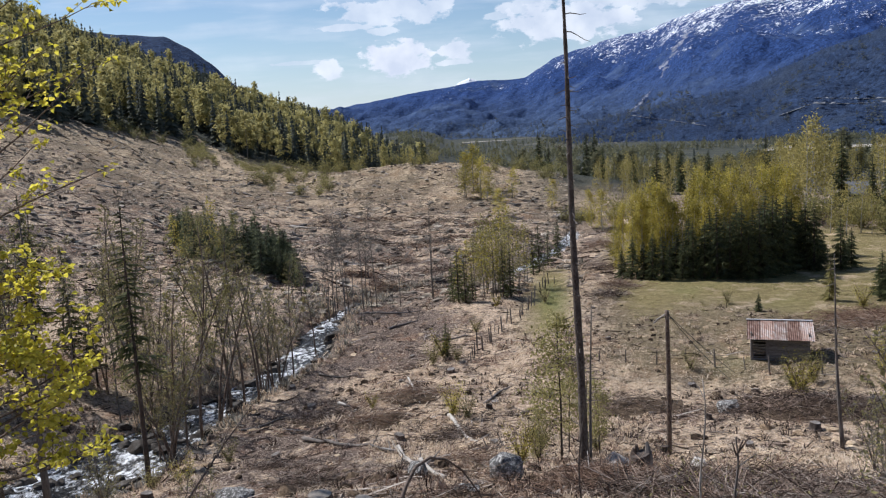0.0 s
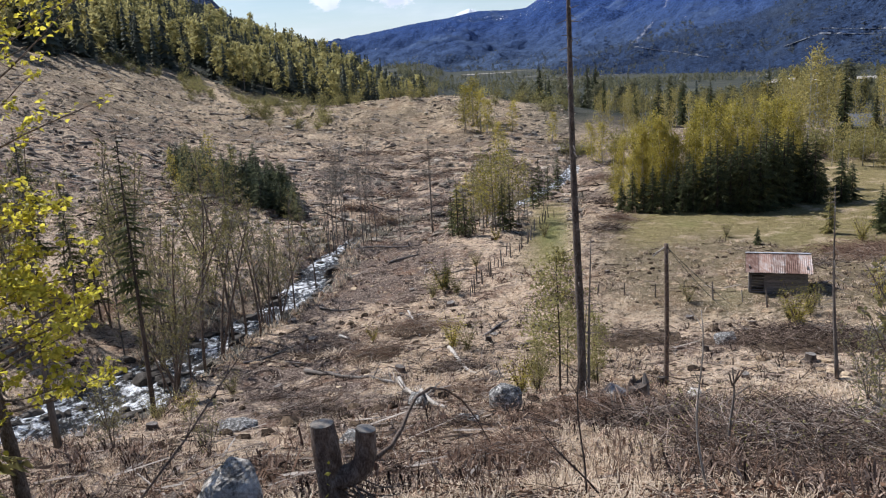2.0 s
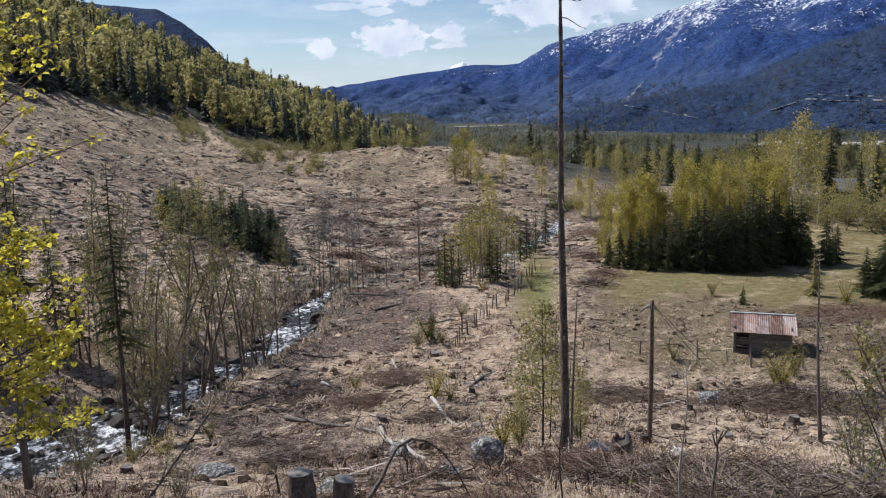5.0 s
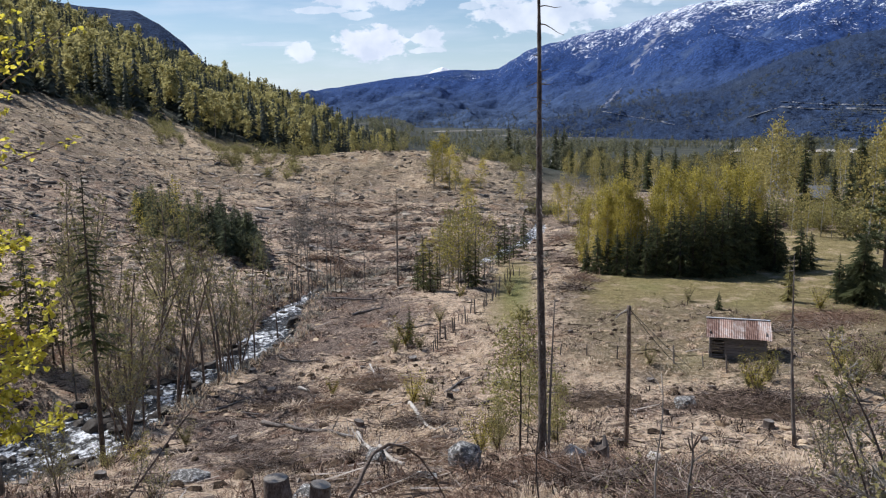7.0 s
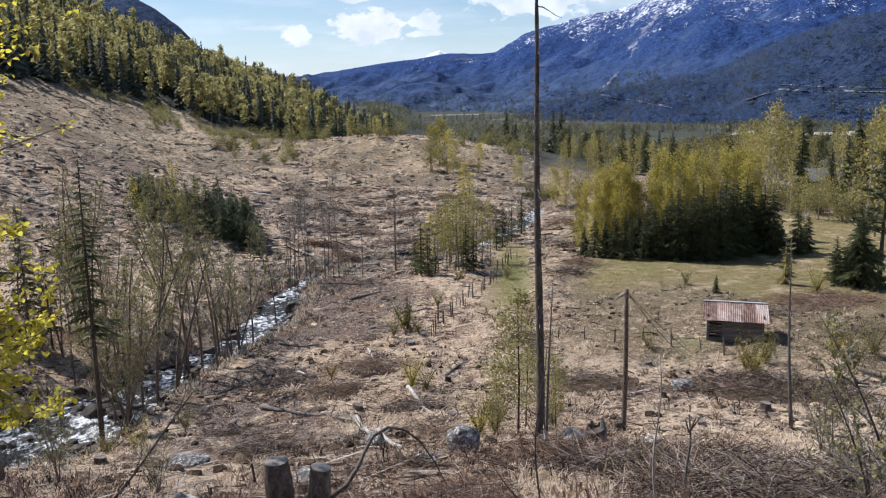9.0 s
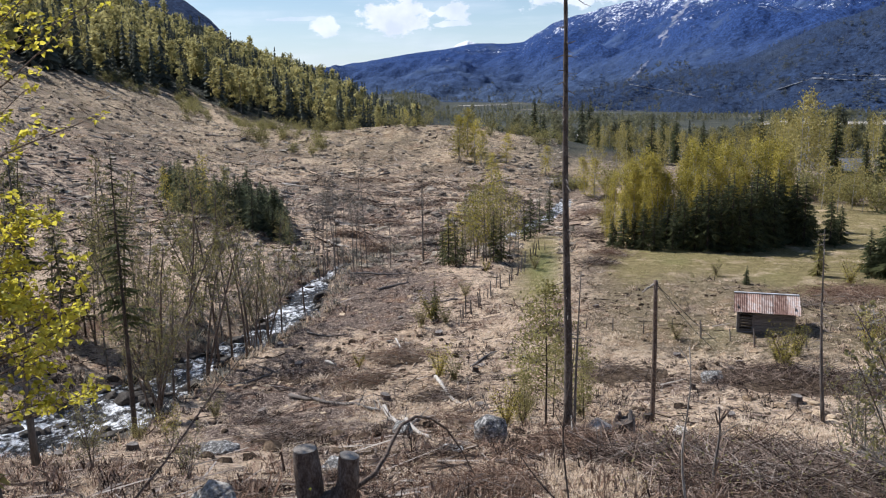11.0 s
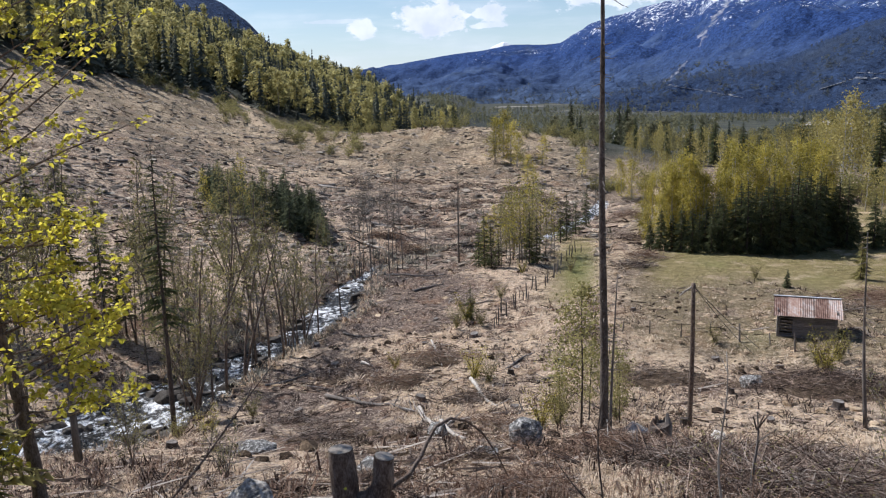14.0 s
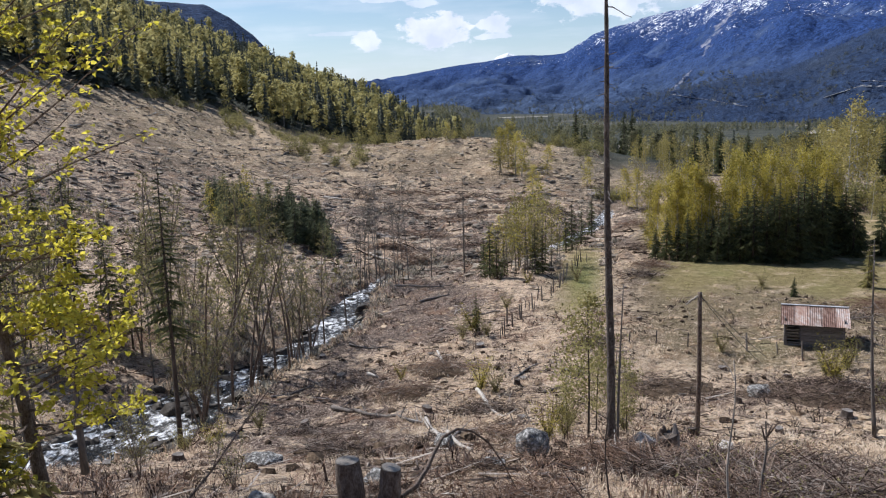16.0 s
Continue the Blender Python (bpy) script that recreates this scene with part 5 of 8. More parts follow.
def pine_soups(r, h):
    trunk, crown = Soup(), Soup()
    line = stem_line(r, h, 0.03, 0.03)
    tube(trunk, line, np.linspace(0.16, 0.03, len(line)), 8)
    pts = []
    for k in range(34):
        t = 0.34 + 0.66 * (k + r.uniform(0, 1)) / 34
        g, zz = r.uniform(0, 6.28), t * h
        o = np.array([np.interp(zz, line[:, 2], line[:, 0]), np.interp(zz, line[:, 2], line[:, 1]), zz])
        ln = (1.5 * (1.1 - t) + 0.9) * r.uniform(0.6, 1.15)
        d = np.array([math.cos(g), math.sin(g), r.uniform(-0.05, 0.4)])
        s = np.linspace(0, 1, 4)
        trunk.limbs = tube(trunk.limbs or Soup(), o + d * (s * ln)[:, None] + np.stack([0 * s, 0 * s, 0.12 * s * s], 1), np.linspace(0.045, 0.01, 4), 4, False)
        for c in range(9):
            pts.append(o + d * ln * r.uniform(0.3, 1.05) + r.normal(size=3) * (0.2, 0.2, 0.08))
    pts = np.array(pts)
    a = np.repeat(pts, 16, 0)
    w = r.normal(size=(len(a), 3)) * (0.2, 0.2, 0.11) + (0, 0, 0.05)
    sticks(crown, a, a + w, 0.030, 0.010)
    return trunk, crown


x, y, z = spot(29.6, 60)
pine = tree_thing("pine", pine_soups(rng, 7.6), (M_BARK_SPRUCE, M_NEEDLE), ("trunk", "crown"), "dark pine with broad flat boughs beside the meadow", "tree")
pine.matrix_basis = pose(x, y, z)

# birch wood beyond the meadow
belt_birch = [tree_thing("birch", birch_soups(rng, 11.0, 1.9, 16, 96, 0.30, 0.2, 0.09, 6, 0.4), (M_BARK_BIRCH, M_LEAF_BUDDING), ("trunk", "crown"),
                         SPRING + " in the wood beyond the meadow", "tree", "birches beyond the meadow") for _ in range(5)]
rows = []
for k in range(125):
    az = rng.uniform(9.5, 34)
    d = np.interp(az, (9, 14, 20, 24, 34), (112, 98, 96, 108, 112)) + 75 * rng.uniform(0, 1) ** 1.6
    x, y, z = spot(az, d)
    tall = np.interp(az, (9, 12, 16, 20, 21.5, 23.5, 25, 28, 34), (0.44, 0.44, 0.48, 0.54, 0.66, 0.72, 0.6, 0.66, 0.8)) * rng.uniform(0.8, 1.12)
    rows.append((k % 5, x, y, z - 0.2, rng.uniform(0, 360), tall))
rows += [(k % 5, *spot(22.9 + 0.25 * k, 100 + 2.5 * k), rng.uniform(0, 360), 0.92) for k in range(3)] + [(k % 5, *spot(a, q), 77.0 * k, h) for k, (a, q, h) in enumerate(((25.2, 84, 0.42), (26.0, 86, 0.5), (26.6, 85, 0.4), (24.3, 86, 0.46), (21.0, 92, 0.62), (19.6, 90, 0.58), (20.3, 94, 0.66)))] + [(k % 5, *spot(28.6 + 0.6 * k, 74 + 3 * k), rng.uniform(0, 360), 0.95) for k in range(6)]
placed(belt_birch, rows)
belt_spruce = [tree_thing("spruce", spruce_soups(rng, 9.0, 1.5, 30, 8, 5, 0.04, 0.24, None, 0.32), (M_BARK_SPRUCE, M_NEEDLE), ("trunk", "crown"),
                          "dark spruce standing among pale birches", "tree", "spruces of the valley edge") for _ in range(3)]
rows = []
for k, (az, d, h) in enumerate(((-1.45, 229, 14.5), (-0.6, 255, 9), (0.9, 250, 8.5), (5.0, 190, 9.5), (6.3, 182, 11.5), (6.9, 190, 10), (7.6, 186, 8), (9.4, 176, 10.5), (9.9, 172, 11), (10.4, 170, 8),
                                (13.9, 128, 8), (14.6, 126, 7), (15.4, 130, 7.5), (17.1, 124, 7), (12.4, 131, 6), (24.9, 108, 9), (26.6, 110, 6), (20.5, 140, 9), (28.0, 120, 10), (27.4, 99, 7.5), (29.2, 101, 7), (30.2, 96, 8), (28.4, 106, 6), (13.9, 70, 9.3))):
    x, y, z = spot(az, d)
    rows.append((k % 3, x, y, z - 0.2, rng.uniform(0, 360), h / 9.0))
placed(belt_spruce, rows)

# young trees by the stream and the fence
clump_birch = [tree_thing("birch", birch_soups(rng, 5.6, 1.0, 20, 80, 0.13, 0.18, 0.05, 7, 0.22), (M_BARK_GREY, M_LEAF_BIRCH if q == 0 else M_LEAF_OLIVE), ("trunk", "crown"),
                          "young birch with sparse yellow-green leaves by the stream", "tree", "young trees beside the stream") for q in range(3)]
rows = [(k % 3, *spot(az, d), rng.uniform(0, 360), h / 5.6) for k, (az, d, h) in enumerate(
    ((2.2, 58, 4.6), (2.8, 59, 5.4), (3.3, 58, 4.4), (3.6, 61, 6.2), (4.2, 63, 5.2), (2.5, 62, 4.9), (5.0, 66, 4.6), (1.9, 61, 3.6), (1.2, 120, 5.5), (2.1, 124, 5.8), (1.6, 128, 5.0), (3.1, 112, 3.6), (3.8, 104, 3.2), (-2.4, 160, 3.2), (-1.9, 165, 3.0), (1.0, 60, 4.2), (1.6, 59, 4.6), (2.4, 60.5, 5.6), (3.0, 57.5, 5.0), (3.9, 59, 5.2), (4.6, 61, 4.4), (0.4, 60, 3.4), (3.2, 62, 5.8)))]
placed(clump_birch, rows)
clump_spruce = [tree_thing("spruce", spruce_soups(rng, 4.4, 1.0, 24, 7, 4, 0.05, 0.38, None, 0.17), (M_BARK_SPRUCE, M_NEEDLE_LIGHT), ("trunk", "crown"),
                           "thin olive-green young spruce beside the stream", "tree", "young trees beside the stream") for _ in range(2)]
rows = [(k % 2, *spot(az, d), rng.uniform(0, 360), h / 4.4) for k, (az, d, h) in enumerate(
    ((0.4, 57.5, 4.0), (0.9, 57, 3.4), (0.0, 59, 3.0), (3.5, 57.2, 3.6), (4.0, 57.5, 3.2), (1.4, 58, 2.6), (6.0, 72, 4.2), (6.6, 75, 3.8), (7.3, 80, 4), (5.6, 70, 3.4), (-0.6, 44, 2.2)))]
placed(clump_spruce, rows)

for k, (az, d, h) in enumerate(((1.3, 121, 6.4), (1.8, 124, 6.8), (2.3, 120, 6.0), (2.7, 116, 4.6), (-2.2, 158, 3.2), (-1.7, 163, 3.0), (3.4, 108, 3.8), (4.4, 118, 4.2), (7.0, 112, 4.0), (9.6, 100, 4.4), (10.3, 96, 4.8))):
    ob = copy_thing(grove_birch[k % 5], pose(*spot(az, d), 0, 0, 70.0 * k))
    ob.scale = (h / 9.5 * 1.9, h / 9.5 * 1.9, h / 9.5)
    tagged(ob, "bushy young birch in fresh leaf on the knoll", group="young birches on the knoll")

# spruce thicket on the felled slope
thicket = [tree_thing("spruce", spruce_soups(rng, 4.6, 1.45, 22, 8, 4, 0.03, 0.3), (M_BARK_SPRUCE, M_NEEDLE_YOUNG), ("trunk", "crown"),
                      "young spruce in the dark thicket on the felled slope", "tree", "spruce thicket on the slope") for q in range(3)]
rows = []
for k in range(105):
    t = rng.uniform(0, 1) ** 0.85
    az = -18.1 + 8.0 * t + rng.normal() * 0.3
    d = 74 - 5 * t + (1 - 0.6 * t) * rng.uniform(0, 14)
    h = np.interp(t, (0, 0.2, 0.45, 0.8, 1), (3.4, 4.2, 4.3, 3.6, 2.3)) * rng.uniform(0.55, 1.12)
    turn = rng.uniform(0, 360)
    if k % 4:
        rows.append((k % 3, *spot(az, d), turn, h / 4.6))
placed(thicket, rows)
rows = [(k % 3, *spot(az, d), rng.uniform(0, 360), h / 5.6) for k, (az, d, h) in enumerate(((-15.6, 74, 5.2), (-14.2, 73.5, 4.8), (-17.2, 75, 4.6), (-18.0, 73, 4.2), (-16.4, 72.5, 4.4), (-15.0, 71.5, 3.8)))]
for r in rows:
    ob = copy_thing(clump_birch[r[0]], pose(*r[1:4], 0, 0, r[4]))
    ob.scale = (r[5],) * 3
    tagged(ob, "sparse young birch among the thicket spruces")

# willow scrub across the upper felled slope
scrub = []
for k in range(4):
    t, c = Soup(), Soup()
    pts = []
    for q in range(9):
        line = stem_line(rng, rng.uniform(0.9, 1.9), 0.6, 0.05, 5)
        tube(t, line, np.linspace(0.02, 0.005, 5), 3, False)
        pts += [line[j] + rng.normal(size=3) * 0.30 for j in (1, 2, 3, 4) for _ in range(12)]
    leaves(c, np.array(pts), 0.15, rng)
    scrub.append(tree_thing("willow_shrub", (t, c), (M_BARK_GREY, M_LEAF_BELT if k != 3 else M_LEAF_OLIVE), ("twig_crown", "foliage"), "low willow shrub just coming into leaf", "shrub", "willow scrub on the felled slope"))
rows = []
for k in range(120):
    az = rng.uniform(-17, 0)
    d = np.interp(az, (-17, -13, -9, -4, 0), (185, 172, 165, 172, 178)) + rng.normal() * 12
    rows.append((k % 4, *spot(az, d), rng.uniform(0, 360), rng.uniform(0.6, 1.3)))
for az0, d0, n in ((-16.2, 172, 14), (-12.5, 150, 8), (-9.5, 138, 8), (-20, 176, 10), (-3, 150, 6), (4.5, 150, 6), (7, 140, 6), (10, 100, 6), (23.2, 92, 12), (26, 96, 14), (29, 94, 14)):
    for k in range(n):
        rows.append((k % 4, *spot(az0 + rng.normal() * 1.1, d0 + rng.normal() * 5), rng.uniform(0, 360), rng.uniform(0.7, 1.6)))
rows = [q for q in rows if abs(math.degrees(math.atan2(q[1], q[2])) - np.interp(math.hypot(q[1], q[2]), (160, 186, 203, 217), (-14.0, -14.8, -15.5, -16.5))) > 0.9]
placed(scrub, rows)

# ---- leafless young trees along the stream ----


def alder_soups(r, h, stems, lean, buds, trunk_r=0.055, base=0.34):
    """A slim bare alder: leaning stems, fine twigs and a thin haze of buds."""
    trunk, twig, bud = Soup(), Soup(), Soup()
    for _ in range(stems):
        hh = h * r.uniform(0.72, 1.0) if stems > 1 else h
        line = stem_line(r, hh, lean * r.uniform(0.4, 1.3), 0.07)
        tube(trunk, line, trunk_r * (1 - 0.78 * np.linspace(0, 1, 9)), 6)
        A, B, R, tips = [], [], [], []
        for k in range(20):
            t = base + (0.98 - base) * (k + r.uniform(0, 1)) / 20
            g = r.uniform(0, 6.28)
            o = np.array([np.interp(t * hh, line[:, 2], line[:, c]) for c in range(3)])
            d = np.array([math.cos(g), math.sin(g), r.uniform(0.5, 1.5)])
            d /= np.linalg.norm(d)
            ln = hh * 0.24 * (1.2 - t) * r.uniform(0.6, 1.3)
            e = o + d * ln + (0, 0, r.uniform(-0.05, 0.15) * ln)
            A.append(o)
            B.append(e)
            R.append((0.30 * trunk_r * (1.15 - t) + 0.003, 0.004))
            for q in range(10):
                p = o + d * ln * r.uniform(0.3, 1)
                w = r.normal(size=3) * 0.7 + d
                w /= np.linalg.norm(w)
                A.append(p)
                B.append(p + w * ln * r.uniform(0.25, 0.55))
                R.append((0.006, 0.003))
                tips += [p + w * ln * r.uniform(0.1, 0.55) for _ in range(buds)]
        R = np.array(R)
        sticks(twig, A, B, R[:, 0], R[:, 1])
        if tips:
            leaves(bud, np.array(tips), 0.075, r)
    return trunk, twig, bud


alder = [tree_thing("alder", alder_soups(rng, 7.0, st, ln, bd, 0.062), (M_BARK_ALDER, M_TWIG_ALDER, M_LEAF_OLIVE), ("trunk", "twig_crown", "bud_haze"),
                    "slim grey alder with opening buds on the stream bank", "tree", "bare alders along the stream") for st, ln, bd in ((1, 0.16, 4), (2, 0.24, 3), (1, 0.1, 2), (3, 0.3, 4))]
slim = [tree_thing("alder", alder_soups(rng, 7.6, 1, 0.06, 1, 0.042, 0.45)[:2], (M_BARK_GREY, M_TWIG_ALDER), ("trunk", "twig_crown"),
                   "thin upright leafless alder", "tree", "thin alders beyond the stream bend") for _ in range(2)]
STREAM_AZ = [math.degrees(math.atan2(*p)) for p in STREAM]
STREAM_D = np.hypot(STREAM[:, 0], STREAM[:, 1])
rows = [(3, *spot(-19.6, 37.0), 30.0, 1.3), (0, *spot(-17.6, 38.6), 0.0, 1.3), (1, *spot(-16.4, 39.2), 90.0, 1.2), (2, *spot(-15.5, 40.5), 10.0, 1.3),
        (0, *spot(-14.6, 41.4), 140.0, 1.2), (2, *spot(-13.4, 42.5), 60.0, 1.15), (1, *spot(-12.6, 44.0), 300.0, 0.8), (0, *spot(-11.2, 47), 100.0, 0.9), (2, *spot(-9.6, 51), 0.0, 0.9)]
for k in range(17):
    az = rng.uniform(-21.5, -11)
    rows.append((k % 4, *spot(az, np.interp(az, STREAM_AZ, STREAM_D) + rng.choice((-1, 1), p=(0.55, 0.45)) * rng.uniform(2.2, 5.0)), rng.uniform(0, 360), rng.uniform(0.6, 1.1)))
for k in range(19):
    rows.append((k % 4, *spot(rng.uniform(-31, -16.5), rng.uniform(44, 54)), rng.uniform(0, 360), rng.uniform(0.8, 1.2)))
placed(alder, rows)
rows = [(k % 2, *spot(-8.7 + 3.4 * k / 13 + rng.normal() * 0.2, 60 + rng.normal() * 1.5), rng.uniform(0, 360), rng.uniform(0.8, 1.1)) for k in range(14)]
rows += [(0, *spot(-1.3, 62), 40.0, 1.0), (1, *spot(6.3, 64), 80.0, 0.6), (0, *spot(5.2, 62), 10.0, 0.6), (1, *spot(7.9, 88), 10.0, 0.7), (1, *spot(-3.6, 60), 10.0, 0.8), (0, *spot(-10.2, 62), 10.0, 0.8)]
placed(slim, rows)
lone_spruce = tree_thing("spruce", spruce_soups(rng, 10.8, 1.5, 30, 6, 6, 0.40, 0.42, 0.11, 0.16), (M_BARK_SPRUCE, M_NEEDLE_LIGHT), ("trunk", "crown"),
                         "tall leaning spruce with a bare lower trunk above the stream", "tree")
lone_spruce.matrix_basis = pose(*spot(-21.2, 31.6), 0, -0.5, 0)
bank_spruce = [tree_thing("spruce", spruce_soups(rng, 8.4, 1.7, 32, 6, 5, 0.18, 0.4, 0.085, 0.15), (M_BARK_SPRUCE, M_NEEDLE_LIGHT), ("trunk", "crown"),
                          "olive-green spruce with a sparse crown beside the stream", "tree", "spruces by the stream") for _ in range(2)]
rows = [(k % 2, *spot(az, d), t, h / 8.4) for k, (az, d, h, t) in enumerate(
    ((-23.6, 47, 5.6, 20), (-24.8, 48, 6.8, 70), (-26.8, 50, 8.4, 140), (-22.6, 52, 5.0, 300), (-30.5, 46, 9, 30), (-28.6, 52, 8, 0), (-32, 48, 10, 10)))]
placed(bank_spruce, rows)
olive = [tree_thing("sallow", birch_soups(rng, 5.5, 1.4, 20, 80, 0.08, 0.2, 0.045, 6, 0.30), (M_BARK_GREY, M_LEAF_OLIVE), ("trunk", "bud_crown"),
                    "young sallow with olive spring buds near the stream", "tree", "budding sallows by the stream") for _ in range(2)]
rows = [(k % 2, *spot(az, d), rng.uniform(0, 360), h / 5.5) for k, (az, d, h) in enumerate(
    ((-19, 45, 4.5), (-25, 45, 6.5), (-28, 42, 6), (-15.2, 50, 4), (-22.6, 45, 5), (-20.5, 48, 5), (-29.5, 44, 7), (-27, 44, 5), (-29, 49, 8), (-31, 46, 8), (-28.5, 40.5, 5.5), (-32, 44, 8), (-31, 38, 6), (-15.2, 46.5, 4.6), (-22.5, 42, 5.5), (-10.8, 60, 4), (-30.5, 36, 7.5), (-33, 40, 8.5), (-29.8, 39, 7.8), (-27.6, 46, 8), (-34, 36, 8.5)))]
placed(olive, rows)

# ---- shed ----


def build_shed():
    az, d = 21.36, 42.0
    x, y, z = spot(az, d)
    shed = thing("shed", x, y, z - 0.05, -19.0, "small weathered timber shed with a rusty sheet-metal roof", "shed")
    shed.scale = (0.87, 0.79, 0.76)
    w, dp, hf, hb = 2.9, 2.3, 1.62, 2.15
    boards = []
    n = 9
    for k in range(n):
        z0, z1 = k * hf / n + 0.10, (k + 1) * hf / n + 0.10 - 0.02
        boards.append((-w / 2 + 0.75, -dp / 2 - 0.03 + 0.006 * (k % 3), z0, w / 2, -dp / 2 + 0.02, z1))
        if k < 7:
            boards.append((-w / 2, -dp / 2 - 0.03 + 0.008 * (k % 2), z0 + 0.02, -w / 2 + 0.75, -dp / 2 + 0.01, z0 + (0.085 if k > 1 else 0.15)))
    for q in boards:
        part("board", box(Soup(), *q), M_TIMBER, shed)
    for sx in (-1, 1):
        for k in range(10):
            z0 = 0.1 + k * 0.19
            part("board", box(Soup(), sx * w / 2 - 0.025, -dp / 2 + 0.03, z0, sx * w / 2 + 0.025, dp / 2, min(z0 + 0.17, 2.0)), M_TIMBER, shed)
    for k in range(11):
        z0 = 0.1 + k * 0.19
        part("board", box(Soup(), -w / 2, dp / 2 - 0.02, z0, w / 2, dp / 2 + 0.03, z0 + 0.17), M_TIMBER, shed)
    for px in (-w / 2 + 0.02, -w / 2 + 0.78, w / 2 - 0.1):
        part("post", box(Soup(), px, -dp / 2 - 0.055, -0.1, px + 0.1, -dp / 2 + 0.05, hf + 0.14), M_TIMBER, shed)
    part("floor_beam", box(Soup(), -w / 2 - 0.05, -dp / 2 - 0.02, -0.12, w / 2 + 0.05, dp / 2, 0.08), M_TIMBER, shed)
    sheets = 5
    ang = math.atan2(hb - hf + 0.35, dp)
    ln = 2.1
    for k in range(sheets):
        s = Soup()
        xs = np.linspace(0, 0.71, 29)
        wave = 0.018 * np.cos(xs / 0.71 * 2 * np.pi * 7)
        x0 = -w / 2 - 0.2 + k * 0.66
        e0, e1 = -dp / 2 - 0.35 + random.uniform(-0.03, 0.03), -dp / 2 - 0.35 + ln * math.cos(ang)
        v = []
        for yy, tt in ((e0, 0.0), ((e0 + e1) / 2, 0.5), (e1, 1.0)):
            for a, b in zip(xs, wave):
                v.append((x0 + a, yy, hf + 0.06 + tt * ln * math.sin(ang) + b + 0.012 * (k % 2)))
        m = len(xs)
        low = [(p[0], p[1], p[2] - 0.006) for p in v]
        f = [(r * m + c, r * m + c + 1, (r + 1) * m + c + 1, (r + 1) * m + c) for r in range(2) for c in range(m - 1)]
        s.add(v, f).add(low, [q[::-1] for q in f])
        part("roof_sheet", s, M_RUST_PALE if k in (1, 4) else M_RUST, shed)
    top = hf + 0.06 + ln * math.sin(ang)
    ye = -dp / 2 - 0.35 + ln * math.cos(ang)
    part("ridge_cap", box(Soup(), -w / 2 - 0.22, ye - 0.10, top + 0.005, w / 2 + 0.24, ye + 0.06, top + 0.05), M_ZINC, shed, "pale zinc ridge flashing")
    s = Soup()
    s.add([(-w / 2 - 0.2, ye, top - 0.02), (w / 2 + 0.2, ye, top - 0.02), (w / 2 + 0.2, dp / 2 + 0.3, 1.75), (-w / 2 - 0.2, dp / 2 + 0.3, 1.75)], [(0, 1, 2, 3)])
    s.add([(-w / 2 - 0.2, ye, top - 0.04), (w / 2 + 0.2, ye, top - 0.04), (w / 2 + 0.2, dp / 2 + 0.3, 1.73), (-w / 2 - 0.2, dp / 2 + 0.3, 1.73)], [(3, 2, 1, 0)])
    part("rear_roof", s, M_RUST, shed)
    for sx in (-1, 1):
        part("barge_board", box(Soup(), sx * (w / 2 + 0.16) - 0.02, -dp / 2 - 0.3, hf - 0.02, sx * (w / 2 + 0.16) + 0.02, -dp / 2 - 0.2, hf + 0.08), M_TIMBER, shed)


build_shed()

# ---- dead spruce, broken wire pole, snags ----
rng = np.random.default_rng(37)


def dead_spruce():
    x, y, z = spot(8.62, 21.2)
    ob = thing("dead_spruce", x, y, z, 0, "tall bare dead spruce trunk with a few broken branches", "dead tree")
    h = 12.6
    t = np.linspace(0, 1, 22)
    line = np.stack([-0.16 * t + 0.02 * np.sin(t * 9), 0.1 * t, t * h - 0.2], 1)
    r = 0.088 * (1 - t) ** 0.8 + 0.028 + 0.03 * np.exp(-t * 30) + 0.006 * np.sin(t * 60)
    part("trunk", tube(Soup(), line, r, 12), M_BARK_DEAD, ob, smooth=True)
    for zz, g, ln, up in ((11.95, 0, 0.75, -0.32), (11.35, 8, 0.55, 0.02), (10.95, -10, 0.6, -0.45), (10.2, 200, 0.2, 0.1), (9.5, 10, 0.3, 0.1), (8.9, 190, 0.28, -0.1), (8.3, 185, 0.35, -0.3), (7.7, 30, 0.2, 0.1)):
        a = np.array([np.interp(zz, line[:, 2], line[:, 0]), 0.08, zz])
        d = np.array([math.cos(radians(g)), math.sin(radians(g)), 0])
        s = np.linspace(0, 1, 5)
        p = a + d * (s * ln)[:, None] + np.stack([0 * s, 0 * s, ln * (up * s ** 1.2 + 0.05 * np.sin(s * 6))], 1)
        part("branch", tube(Soup(), p, np.linspace(0.017, 0.005, 5), 5), M_DEAD, ob)
    for k in range(64):
        zz = rng.uniform(0.6, 11.2)
        g = rng.uniform(0, 6.28)
        ln = rng.uniform(0.05, 0.28) * (1.5 if zz < 3 else 1)
        a = np.array([np.interp(zz, line[:, 2], line[:, 0]), np.interp(zz, line[:, 2], line[:, 1]), zz])
        e = a + np.array([math.cos(g), math.sin(g), rng.uniform(-0.5, 0.3)]) * (ln + 0.12)
        part("branch_stub", sticks(Soup(), [a], [e], 0.016, 0.006), M_DEAD, ob)


dead_spruce()


